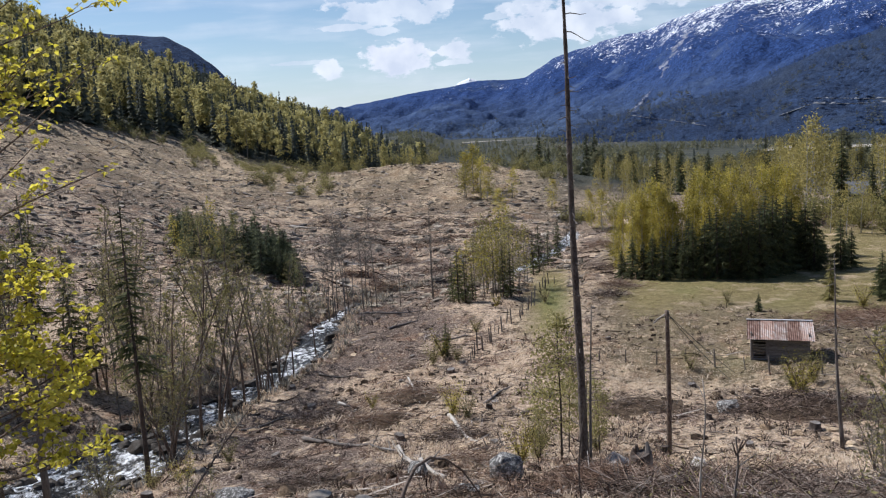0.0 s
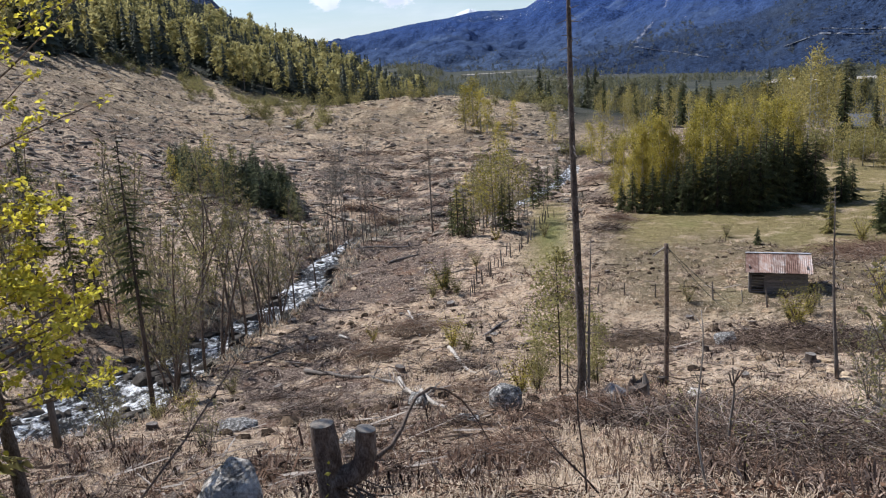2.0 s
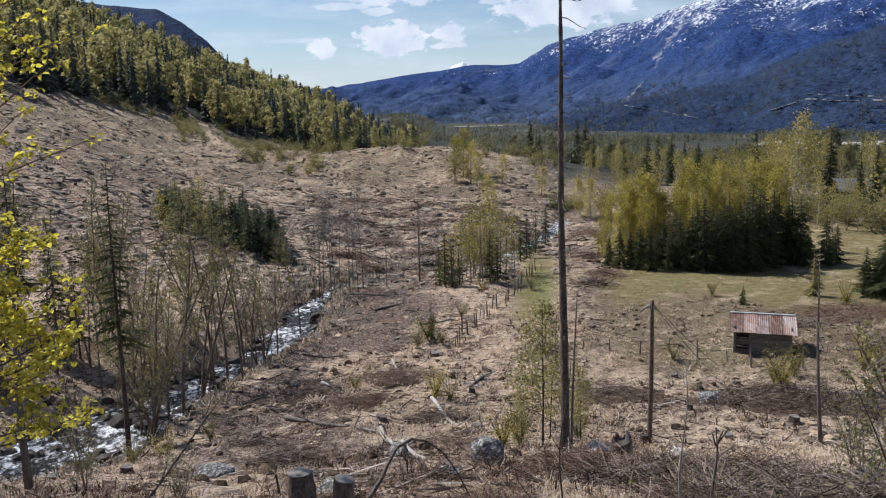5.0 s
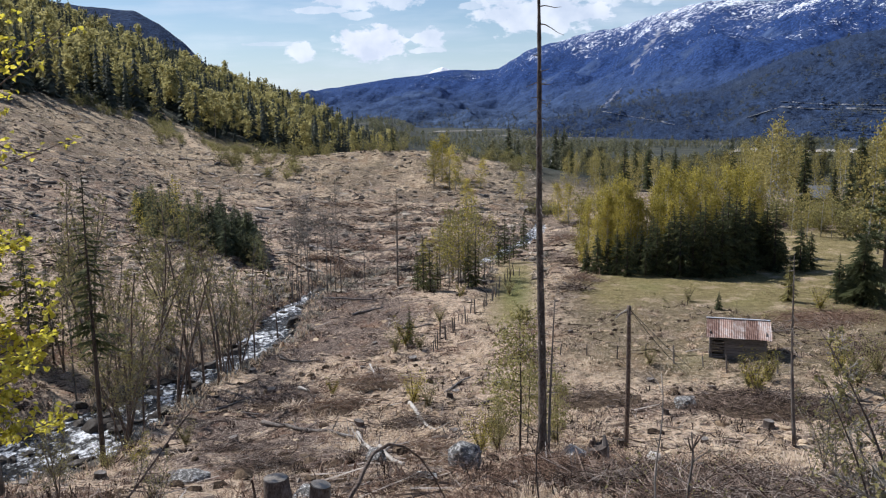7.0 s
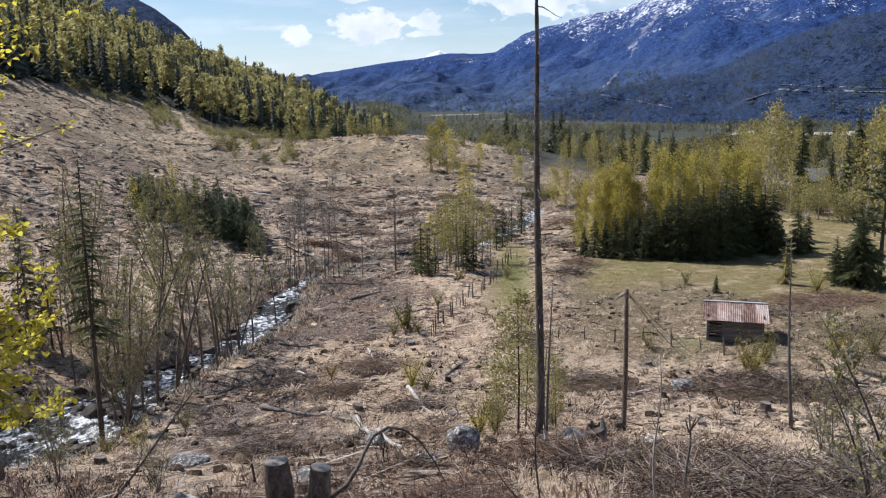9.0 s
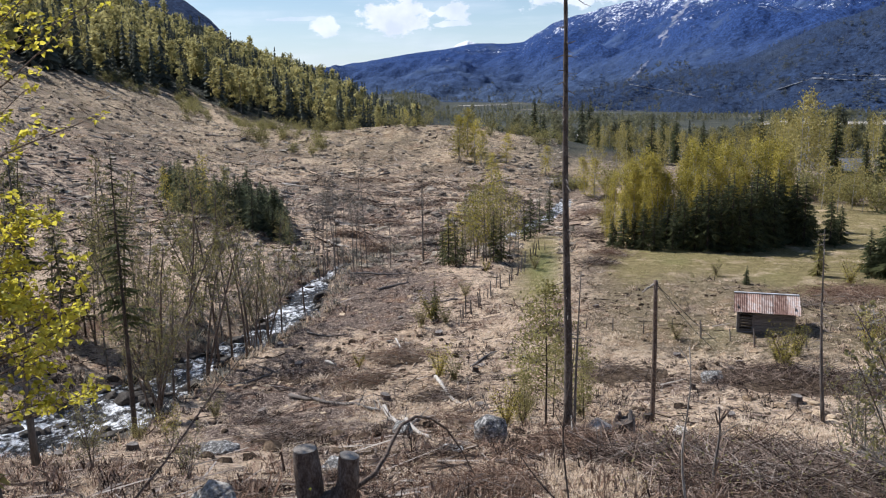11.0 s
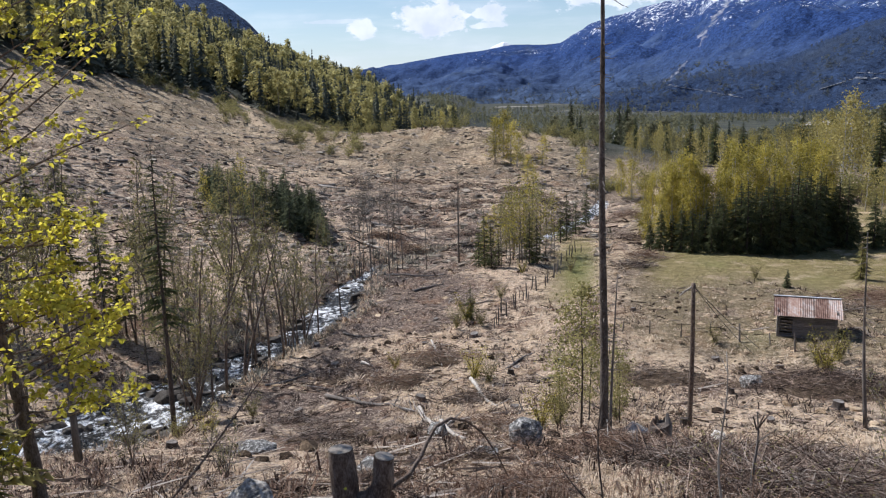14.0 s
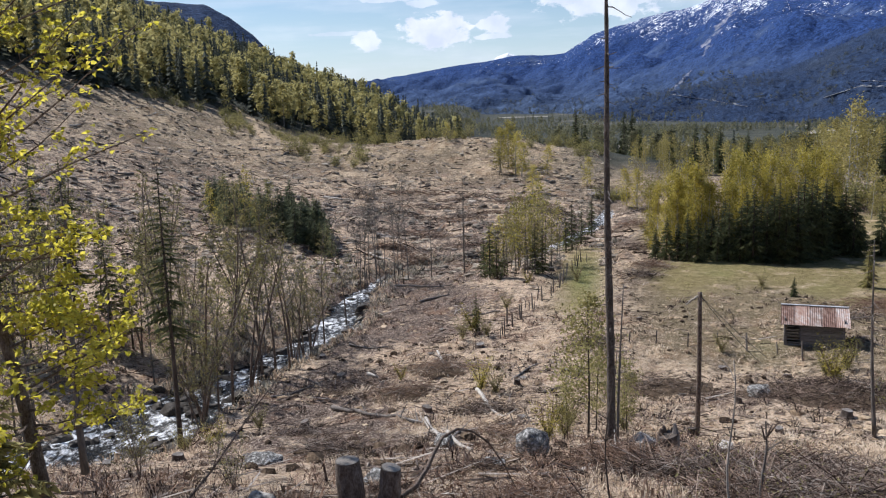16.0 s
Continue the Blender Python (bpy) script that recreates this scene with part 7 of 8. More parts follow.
slash_pile(11.2, 15.6, 2.6, 1.1, 0.4, 1000, 5, "low heap of red-brown and grey slash", (M_TWIG_RED, M_TWIG), (0.3, 1.2))
slash_pile(2.4, 10.6, 1.1, 0.8, 0.22, 520, 6, "low heap of red-brown spruce slash", (M_TWIG_RED, M_TWIG_PALE), (0.2, 0.9))
slash_pile(18.4, 12.2, 1.6, 1.2, 0.5, 1000, 7, TANGLE, (M_TWIG, M_TWIG_RED), (0.3, 1.1))
slash_pile(21, 9.0, 1.3, 0.8, 0.3, 560, 9, TANGLE, (M_TWIG, M_TWIG_RED), (0.2, 0.8))
slash_pile(26.5, 9.4, 1.4, 0.9, 0.35, 620, 10, TANGLE, (M_TWIG, M_TWIG_RED), (0.2, 0.8))
slash_pile(31, 9.8, 1.2, 0.9, 0.35, 420, 11, TANGLE, (M_TWIG, M_TWIG_RED), (0.2, 0.8))
for k, (az, d) in enumerate(((-11.5, 8.8), (-4.6, 9.0), (-20.5, 9.6), (-14, 10.8), (-7.5, 11.6), (-1.5, 13.0))):
    slash_pile(az, d, 0.9, 0.55, 0.14, 240, 12 + k, "flat litter of red-brown twigs and dead leaves on the bank", (M_TWIG, M_TWIG_RED), (0.1, 0.5))
slash_pile(29, 13.5, 2.4, 2.0, 0.7, 900, 8, TANGLE, length=(0.25, 1.15))
slash_pile(15.2, 13.6, 1.9, 0.9, 0.45, 800, 401, TANGLE, (M_TWIG, M_TWIG_PALE), (0.4, 1.3))
slash_pile(22.5, 12.0, 2.0, 1.3, 0.6, 900, 402, TANGLE, (M_TWIG, M_TWIG_PALE), (0.4, 1.4))
slash_pile(17.0, 9.2, 1.0, 0.7, 0.28, 420, 404, TANGLE, (M_TWIG, M_TWIG_RED), (0.2, 0.8))
for k, (az, d, sx, h) in enumerate(((11.3, 60, 2.0, 0.4), (10.6, 56, 1.8, 0.4), (12, 34, 2.4, 0.3), (-6.0, 33.5, 1.8, 0.3), (-9.2, 35.5, 1.8, 0.3),
                                     (-13.5, 26, 1.6, 0.25), (-3.4, 37, 2.0, 0.35), (-0.5, 30, 1.6, 0.3), (-11, 21, 1.3, 0.25), (1.0, 22, 1.5, 0.3), (7.2, 40, 1.7, 0.25), (10.5, 70, 2.4, 0.5), (10.2, 84, 2.5, 0.5), (11.5, 95, 3.0, 0.6),
                                     (-8.1, 102, 3.2, 1.3), (-4.5, 68.5, 2.2, 0.4), (-2.5, 67.5, 2.0, 0.4), (-15, 70, 2.5, 0.4), (2.5, 98, 3.0, 0.7), (-1, 88, 2.6, 0.5), (5, 92, 2.6, 0.6), (26.5, 50, 2.0, 0.3), (28.5, 45, 2.0, 0.4))):
    slash_pile(az, d, sx, sx * 0.7, h, 330, 20 + k, "low pile of dead branches on the felled ground", (M_TWIG, M_TWIG_PALE) if k % 3 else (M_TWIG_RED, M_TWIG_PALE), (0.5, 1.6))

# windrows of slash left across the middle slope
for k in range(11):
    az, d = -6.5 + 10 * ((k * 0.618) % 1), 71 + 3.4 * k
    slash_pile(az, d, 2.8 + 0.04 * d * ((k * 0.37) % 1), 0.6, 0.5, 260, 480 + k, "long low windrow of dark slash on the felled slope", (M_TWIG, M_TWIG_RED) if k % 2 else (M_TWIG_RED, M_TWIG), (0.5, 1.7))


def dead_leaves(name, n, az, dist, mat, seed, label):
    """Fallen leaves lying on the bank."""
    g = np.random.default_rng(seed)
    x, y = polar(g.uniform(*az, n), g.uniform(*dist, n))
    keep = fbm(x, y, 1.1, 2, 62) + g.uniform(-0.5, 0.5, n) > 0
    x, y = x[keep], y[keep]
    c = np.stack([x, y, land(x, y) + g.uniform(0.01, 0.07, len(x))], 1)
    lone(name, leaves(Soup(), c, 0.055, g, 0.75), mat, label, "leaf litter", "stuff")


M_DEADLEAF = material("dead_bracken_leaf", [(0.07, 0.036, 0.022), (0.21, 0.125, 0.08), (0.42, 0.29, 0.20)], 3.0, 0.85, 0.0, 0.01, 6, island=0.45, through_light=0.15)
dead_leaves("fallen_leaves", 14000, (-33, 33), (4.3, 11), M_DEADLEAF, 611, "red-brown fallen leaves littering the bank")
dead_leaves("fallen_leaves", 9000, (2, 33), (9, 17), M_DEADLEAF, 612, "red-brown fallen leaves among the slash")


def undergrowth(name, n, az, dist, high, mat, seed, label):
    """Upright bare shoots too thin and many to count."""
    g = np.random.default_rng(seed)
    a, d = g.uniform(*az, n), g.uniform(*dist, n)
    x, y = polar(a, d)
    keep = fbm(x, y, 1.6, 2, 60) + g.uniform(-0.5, 0.5, n) > -0.1
    x, y = x[keep], y[keep]
    n = len(x)
    h = g.uniform(*high, n)
    p = np.stack([x, y, land(x, y) - 0.02], 1)
    lean = g.normal(size=(n, 3)) * 0.22 * h[:, None]
    lean[:, 2] = h
    m = p + lean * 0.55 + g.normal(size=(n, 3)) * 0.02
    e = p + lean
    s = Soup()
    sticks(s, p, m, 0.003, 0.0024)
    sticks(s, m, e, 0.0024, 0.001)
    for _ in range(2):
        t = g.uniform(0.35, 0.9, n)[:, None]
        b = p + lean * t
        sticks(s, b, b + (g.normal(size=(n, 3)) * 0.25 + (0, 0, 0.35)) * h[:, None] * 0.45, 0.0022, 0.001)
    lone(name, s, mat, label, "undergrowth", "stuff")


undergrowth("bank_undergrowth", 380, (-3, 33), (5.0, 9.5), (0.15, 0.6), M_TWIG_RED, 601, "thin red-brown shoots on the bank")
undergrowth("bank_undergrowth", 420, (4, 33), (8.5, 16), (0.2, 0.75), M_TWIG, 602, "thin grey-brown shoots among the slash")
undergrowth("slope_undergrowth", 800, (-24, 8), (9, 30), (0.15, 0.55), M_TWIG, 603, "thin bare shoots on the slope")

# ---- litter of sticks, dry grass and heather ----


def open_spots(n, az, dist, seed, meadow=False, flat=1.0):
    g = np.random.default_rng(seed)
    a = g.uniform(az[0], az[1], n)
    d = np.exp(g.uniform(math.log(dist[0]), math.log(dist[1]), n)) if flat == 1.0 else g.uniform(dist[0], dist[1], n)
    x, y = polar(a, d)
    gap, hw = stream_gap(x, y)
    m = meadow_cover(x, y)
    ok = (gap > hw + 0.5) & ((m > 0.5) if meadow else (m < 0.55)) & ~((a > 8.5) & (d > 100)) & (d < forest_edge(np.minimum(a, 0)) + 15)
    return x[ok], y[ok], d[ok], g


def stick_litter(name, n, dist, length, radius, mat, seed, label):
    x, y, d, g = open_spots(n, (-34, 33), dist, seed)
    k = len(x)
    patch = fbm(x, y, 4.5, 3, 77)
    keep = patch + g.uniform(-0.6, 0.6, k) > -0.05
    x, y, d = x[keep], y[keep], d[keep]
    k = len(x)
    w = g.uniform(0, 6.28, k)
    ln = g.uniform(*length, k)
    ax, ay, bx, by = x - np.cos(w) * ln / 2, y - np.sin(w) * ln / 2, x + np.cos(w) * ln / 2, y + np.sin(w) * ln / 2
    lift = np.abs(g.normal(size=k)) * 0.10 * ln
    a = np.stack([ax, ay, land(ax, ay) + 0.02], 1)
    b = np.stack([bx, by, land(bx, by) + 0.03 + lift], 1)
    r = g.uniform(*radius, k)
    lone(name, sticks(Soup(), a, b, r, r * 0.5), mat, label, "forest litter", "stuff")


stick_litter("stick_litter", 7500, (5, 30), (0.12, 0.7), (0.003, 0.010), M_TWIG, 401, "dead twigs strewn over the felled ground")
stick_litter("stick_litter", 9000, (26, 75), (0.2, 0.9), (0.010, 0.03), M_TWIG, 402, "dead branches strewn over the felled ground")
stick_litter("pale_stick_litter", 2600, (8, 75), (0.2, 1.2), (0.010, 0.032), M_TWIG_PALE, 403, "bleached sticks strewn over the felled ground")
stick_litter("stick_litter", 9000, (62, 235), (0.4, 1.5), (0.03, 0.09), M_TWIG, 404, "dead branches strewn over the far felled slope")
stick_litter("pale_stick_litter", 3600, (70, 235), (0.5, 2.0), (0.03, 0.09), M_TWIG_PALE, 405, "bleached sticks on the far felled slope")


def tuft(g, blades, h, spread, width):
    """A tuft of thin bent blades."""
    v, q, f = [], [], []
    for k in range(blades):
        w = g.uniform(0, 6.28)
        o = np.array([math.cos(w), math.sin(w), 0]) * g.uniform(0, spread * 0.4)
        t = w + g.normal() * 0.7
        d = np.array([math.cos(t), math.sin(t), 0])
        ln, hh = g.uniform(0.4, 1.0) * spread, h * g.uniform(0.35, 1.0)
        sd = np.array([-d[1], d[0], 0]) * width * g.uniform(0.6, 1.3)
        m = o + d * ln * 0.45 + (0, 0, hh)
        n = len(v)
        v += [o - sd, o + sd, m + sd * 0.8, m - sd * 0.8, o + d * ln + (0, 0, hh * g.uniform(0.1, 0.9))]
        q.append((n, n + 1, n + 2, n + 3))
        f.append((n + 3, n + 2, n + 4))
    s = Soup().add(v, q)
    s.f[3].append(np.array(f))
    return s


g = np.random.default_rng(91)
TUFTS = [tuft(g, 22, 1.0, 1.0, 0.013) for _ in range(5)]
COARSE = [tuft(g, 10, 1.0, 1.0, 0.034) for _ in range(5)]


def grass(name, n, dist, size, high, kinds, mat, seed, label, meadow=False, bare=-0.15, az=(-34, 33), patch_size=5.0):
    x, y, d, r = open_spots(n, az, dist, seed, meadow)
    keep = fbm(x, y, patch_size, 3, 55) + r.uniform(-0.5, 0.5, len(x)) < -bare
    x, y = x[keep], y[keep]
    w = r.uniform(*size, len(x))
    rows = np.stack([x, y, land(x, y) - 0.02, r.uniform(0, 6.28, len(x)), w, w * r.uniform(*high, len(x))], 1)
    pick = r.integers(0, len(kinds), len(x))
    s = Soup()
    for k in range(len(kinds)):
        s.scatter(kinds[k], rows[pick == k])
    lone(name, s, mat, label, "grass", "stuff")


def hummocks(name, n, dist, size, flat, mat, seed, label, az=(-34, 33), meadow_ok=0.55):
    """Clods, moss cushions and matted tussocks: low lumps sitting in the ground."""
    x, y, d, r = open_spots(n, az, dist, seed)
    keep = fbm(x, y, 4.0, 3, seed) + r.uniform(-0.7, 0.7, len(x)) > 0
    x, y = x[keep], y[keep]
    w = r.uniform(*size, len(x)) * r.uniform(0.6, 1.3, len(x))
    rows = np.stack([x, y, land(x, y) - 0.02, r.uniform(0, 6.28, len(x)), w, w * r.uniform(*flat, len(x))], 1)
    s = Soup()
    pick = r.integers(0, 5, len(x))
    for k in range(5):
        g5 = np.random.default_rng(700 + k)
        rim = 8
        a = np.arange(rim) * 2 * np.pi / rim
        v = [np.stack([np.cos(a) * q * g5.uniform(0.6, 1.3, rim), np.sin(a) * q * g5.uniform(0.5, 1.1, rim), z + g5.normal(size=rim) * 0.12], 1) for q, z in ((1.0, -0.15), (0.75, 0.55))]
        v = np.concatenate(v + [[(0.1, 0, 0.95)]])
        lump = Soup().add(v, [(i, (i + 1) % rim, rim + (i + 1) % rim, rim + i) for i in range(rim)])
        lump.f[3].append(np.array([(rim + i, rim + (i + 1) % rim, 2 * rim) for i in range(rim)]))
        s.scatter(lump, rows[pick == k])
    lone(name, s, mat, label, "tussock", "stuff")


grass("dead_heather", 3900, (7, 34), (0.12, 0.34), (0.4, 0.9), COARSE, M_TWIG, 521, "clumps of dead heather and bilberry twigs", bare=0.12, patch_size=2.6)
grass("dead_heather", 4200, (28, 72), (0.2, 0.5), (0.3, 0.7), COARSE, M_TWIG, 522, "clumps of dead heather and bilberry twigs", bare=0.12, patch_size=3.4)
grass("dead_bracken", 1700, (8, 66), (0.2, 0.5), (0.3, 0.7), COARSE, M_TWIG_RED, 523, "clumps of red-brown dead bracken", bare=0.15, patch_size=5.0)


def bank_fringe(name, n, kinds, mat, seed, label):
    """Tufts hanging over both edges of the stream."""
    r = np.random.default_rng(seed)
    i = r.uniform(1.0, 12.5, n)
    j = i.astype(int)
    e = STREAM[j + 1] - STREAM[j]
    c = STREAM[j] + e * (i - j)[:, None]
    nrm = np.stack([-e[:, 1], e[:, 0]], 1) / np.hypot(e[:, 0], e[:, 1])[:, None]
    p = c + nrm * ((STREAM_HALF[j] + r.uniform(0.35, 1.9, n)) * r.choice((-1, 1), n))[:, None]
    z = land(p[:, 0], p[:, 1])
    ok = z > WATER_Z + 0.05
    w = r.uniform(0.3, 0.75, n)
    rows = np.stack([p[:, 0], p[:, 1], z - 0.03, r.uniform(0, 6.28, n), w, w * r.uniform(0.4, 0.95, n)], 1)[ok]
    pick = r.integers(0, len(kinds), len(rows))
    s = Soup()
    for k in range(len(kinds)):
        s.scatter(kinds[k], rows[pick == k])
    lone(name, s, mat, label, "grass", "stuff")


bank_fringe("bank_grass", 420, COARSE, M_STRAW, 531, "dry grass hanging over the stream bank")
bank_fringe("bank_brush", 500, COARSE, M_TWIG_OLIVE, 532, "dark dead brush along the stream bank")
hummocks("moss_clods", 3200, (14, 70), (0.05, 0.2), (0.5, 1.0), M_HUMMOCK, 801, "dark mossy clods and torn turf")
hummocks("grass_tussocks", 2600, (26, 70), (0.08, 0.24), (0.3, 0.55), M_HUMMOCK_PALE, 802, "matted pale grass tussocks")
hummocks("moss_clods", 7500, (60, 230), (0.15, 0.55), (0.3, 0.6), M_HUMMOCK_FAR, 803, "mossy clods on the far slope, paled for haze", (-34, 9))
hummocks("grass_tussocks", 2400, (60, 230), (0.2, 0.6), (0.15, 0.32), M_TUSSOCK_FAR, 804, "matted pale tussocks on the far slope, greyed for haze", (-34, 9))
grass("dry_grass", 3600, (4, 26), (0.14, 0.38), (0.14, 0.42), TUFTS, M_STRAW, 501, "tufts of dry straw-coloured grass", bare=-0.25, az=(-34, 15))
grass("dry_grass", 500, (5, 26), (0.14, 0.38), (0.14, 0.42), TUFTS, M_STRAW, 513, "sparse tufts of dry grass among the brush", bare=-0.1, az=(15, 33))
grass("dry_grass", 520, (8.2, 12.6), (0.22, 0.5), (0.25, 0.5), TUFTS, M_STRAW, 511, "thick mat of bleached straw on the bank", bare=-0.9, az=(6.8, 13.6))
grass("dry_grass", 420, (21.5, 27), (0.25, 0.5), (0.2, 0.4), COARSE, M_STRAW, 512, "bleached straw above the brush pile", bare=-0.9, az=(18, 27))
grass("dry_grass", 3800, (24, 62), (0.25, 0.55), (0.2, 0.45), COARSE, M_STRAW, 502, "tufts of dry straw-coloured grass", bare=-0.1)
grass("dry_grass", 2800, (60, 215), (0.5, 1.3), (0.15, 0.32), COARSE, M_STRAW, 503, "matted dry grass on the far felled slope", bare=-0.05, az=(-34, 9))
grass("dry_grass", 1500, (23, 43), (0.22, 0.5), (0.2, 0.45), COARSE, M_STRAW, 514, "pale bent straw between the stumps", bare=-0.35, az=(-7, 13))
grass("heather", 900, (9, 40), (0.15, 0.4), (0.5, 0.9), TUFTS, M_TWIG_RED, 504, "low red-brown heather and bilberry twigs", bare=-0.2, patch_size=3.0)
grass("heather", 1800, (40, 200), (0.3, 0.9), (0.2, 0.5), COARSE, M_TWIG_RED, 505, "low red-brown heather on the felled slope", bare=-0.1, az=(-34, 9), patch_size=7.0)
# olive-grey twigs replace dark ones here, a paler colour for haze
grass("slope_scrub", 3000, (60, 215), (0.4, 1.1), (0.25, 0.6), COARSE, M_TWIG_OLIVE, 506, "low grey-brown scrub and slash on the felled slope", bare=-0.1, az=(-34, 9), patch_size=8.0)
grass("meadow_grass", 3000, (38, 95), (0.2, 0.45), (0.25, 0.45), COARSE, M_GREENBLADE, 507, "short grazed meadow grass", True, -0.6, (4, 33))

# ---- sawn double stump with its bent shoot ----


def double_stump():
    x, y = polar(-10.0, 5.5)
    z = gz(x, y)
    ob = thing("tree_stump", float(x), float(y), z, 0, "sawn double alder stump with dark bark and pale cuts", "tree stump")
    top = EYE - 0.4418 * 5.5 - z
    t = np.linspace(0, 1, 9)
    main = np.stack([0.06 - 0.075 * t, 0.02 * t, -0.25 + (top + 0.25) * t], 1)
    bark = M_BARK_ALDER
    rad = 0.108 - 0.02 * t + 0.05 * np.exp(-t * 9) + 0.004 * np.sin(t * 17)
    part("main_stem", tube(Soup(), main, rad, 14, False), bark, ob, smooth=True)
    part("cut_face", tube(Soup(), [main[-1] - (0, 0, 0.004), main[-1] + (0.0, 0, 0.005)], [rad[-1] * 0.98, rad[-1] * 0.96], 14), M_CUT, ob, "pale grey sawn face")
    side = np.array([(0.0, 0, top - 0.42), (0.09, 0, top - 0.40), (0.18, 0, top - 0.37), (0.25, -0.01, top - 0.30), (0.278, -0.01, top - 0.20), (0.28, -0.01, top - 0.10), (0.287, -0.01, top - 0.04)])
    part("side_stem", tube(Soup(), side, [0.085, 0.085, 0.082, 0.078, 0.074, 0.072, 0.071], 12, False), bark, ob, smooth=True)
    part("cut_face", tube(Soup(), [side[-1] - (0, 0, 0.004), side[-1] + (0.002, 0, 0.005)], [0.068, 0.067], 14), M_CUT, ob, "pale grey sawn face")
    shoot = []
    for az, k, d in ((-8.3, -0.497, 5.45), (-6.8, -0.497, 5.5), (-5.3, -0.48, 5.6), (-4.4, -0.455, 5.7), (-3.95, -0.437, 5.8), (-3.3, -0.417, 5.9), (-2.2, -0.406, 6.05), (-1.1, -0.410, 6.2), (0.0, -0.425, 6.35), (1.0, -0.452, 6.5), (1.9, -0.485, 6.6)):
        px, py = polar(az, d)
        shoot.append((px - x, py - y, EYE + k * d - z))
    part("bent_shoot", tube(Soup(), shoot, [0.020, 0.020, 0.018, 0.016, 0.015, 0.013, 0.011, 0.009, 0.008, 0.006, 0.004], 7), bark, ob, "long shoot bent into a loop", True)
    r = np.random.default_rng(5)
    for k in range(9):
        o = np.array([0.10 + 0.15 * r.uniform(), -0.05, top - 0.38 - 0.1 * r.uniform()])
        g, ln = r.uniform(-1.2, 0.6), r.uniform(0.3, 0.8)
        s = np.linspace(0, 1, 6)
        p = o + np.array([math.cos(g), math.sin(g), 0]) * (s * ln)[:, None] + np.stack([0 * s, 0 * s, -0.25 * s * ln - 0.15 * ln * np.sin(s * 3)], 1)
        part("shoot", tube(Soup(), p, np.linspace(0.007, 0.003, 6), 5), bark, ob)
    leaf = Soup()
    for k in range(6):
        leaves(leaf, np.array([[-0.02 + 0.05 * r.uniform(), -0.12, top * (0.35 + 0.1 * k) - 0.1]]), 0.035, r)
    tagged(part("fresh_foliage", leaf, M_LEAF_NEAR, ob, "few small fresh leaves"), kind="stuff")


double_stump()

# ---- bare shoots and broken sticks on the bank ----


def whip(az, d, h, r, lean, seed, label, side=3, mat=M_BARK_SPRUCE, name="bare_sapling"):
    g = np.random.default_rng(seed)
    x, y, z = spot(az, d)
    ob = thing(name, x, y, z - 0.03, 0, label, "sapling")
    t = np.linspace(0, 1, 10)
    line = np.stack([lean * h * t + 0.02 * h * np.sin(t * 7 + seed), 0.03 * h * np.sin(t * 3), t * h], 1)
    part("stem", tube(Soup(), line, np.linspace(r, r * 0.3, 10), 6), mat, ob, smooth=True)
    for k in range(side):
        i = int(g.integers(3, 9))
        q = g.uniform(0, 6.28)
        ln = g.uniform(0.12, 0.4) * h * 0.5
        e = line[i] + np.array([math.cos(q), 0.4 * math.sin(q), g.uniform(0.5, 1.2)]) * ln
        part("twig", tube(Soup(), [line[i], (line[i] + e) / 2 + g.normal(size=3) * 0.01, e], [r * 0.45, r * 0.35, 0.002], 4), mat, ob)
    return ob


whip(8.4, 6.2, 1.62, 0.010, 0.02, 1, "thin dark bare sapling on the bank", 3)
whip(16.9, 6.4, 1.55, 0.012, -0.03, 2, "thin pale bare stick leaning on the bank", 1, M_PALEWOOD)
stub = whip(18.7, 11.3, 1.3, 0.028, 0.01, 3, "broken grey dead stem with forked twigs", 4, M_DEAD, "broken_stem")
for q, ln in ((0.75, 0.42), (1.0, 0.3), (2.2, 0.25)):
    part("fork", tube(Soup(), [(0.0, 0, 1.05), (0.45 * ln * math.cos(q), -0.05, 1.05 + 0.5 * ln * math.sin(q) + 0.1), (ln * math.cos(q), -0.1, 1.05 + ln * math.sin(q))], [0.014, 0.010, 0.004], 5), M_BARK_ALDER, stub)
lx, ly, lz = spot(-23.27, 5.9)
leaner = thing("bare_sapling", lx, ly, lz, 0, "long thin bare shoot leaning over the bank", "sapling")
lean_line = [(0.0, 0.0, -0.05)]
for az, k, d in ((-23.27, -0.5038, 5.9), (-19.41, -0.4317, 6.0), (-16.31, -0.362, 6.15), (-13.87, -0.3118, 6.3)):
    px, py = polar(az, d)
    lean_line.append((float(px) - lx, float(py) - ly, EYE + k * d - lz))
part("stem", tube(Soup(), lean_line, [0.011, 0.010, 0.008, 0.006, 0.003], 6), M_BARK_ALDER, leaner, smooth=True)
for k in (2, 3):
    o = np.array(lean_line[k])
    part("twig", tube(Soup(), [o, o + (0.05, 0.02, 0.12), o + (0.06, 0.05, 0.26)], [0.004, 0.003, 0.0015], 4), M_BARK_ALDER, leaner)
whip(10.5, 6.0, 0.75, 0.010, -0.75, 6, "arching bare shoot on the bank", 1)
wr = np.random.default_rng(77)
for k in range(46):
    az = wr.uniform(-6, 30)
    d = wr.uniform(5.4, 10)
    whip(az, d, wr.uniform(0.3, 0.85), wr.uniform(0.003, 0.006), wr.uniform(-0.25, 0.25), 100 + k, "thin red-brown shoot in the bank's undergrowth", 3, M_TWIG_RED, "bare_shoot")
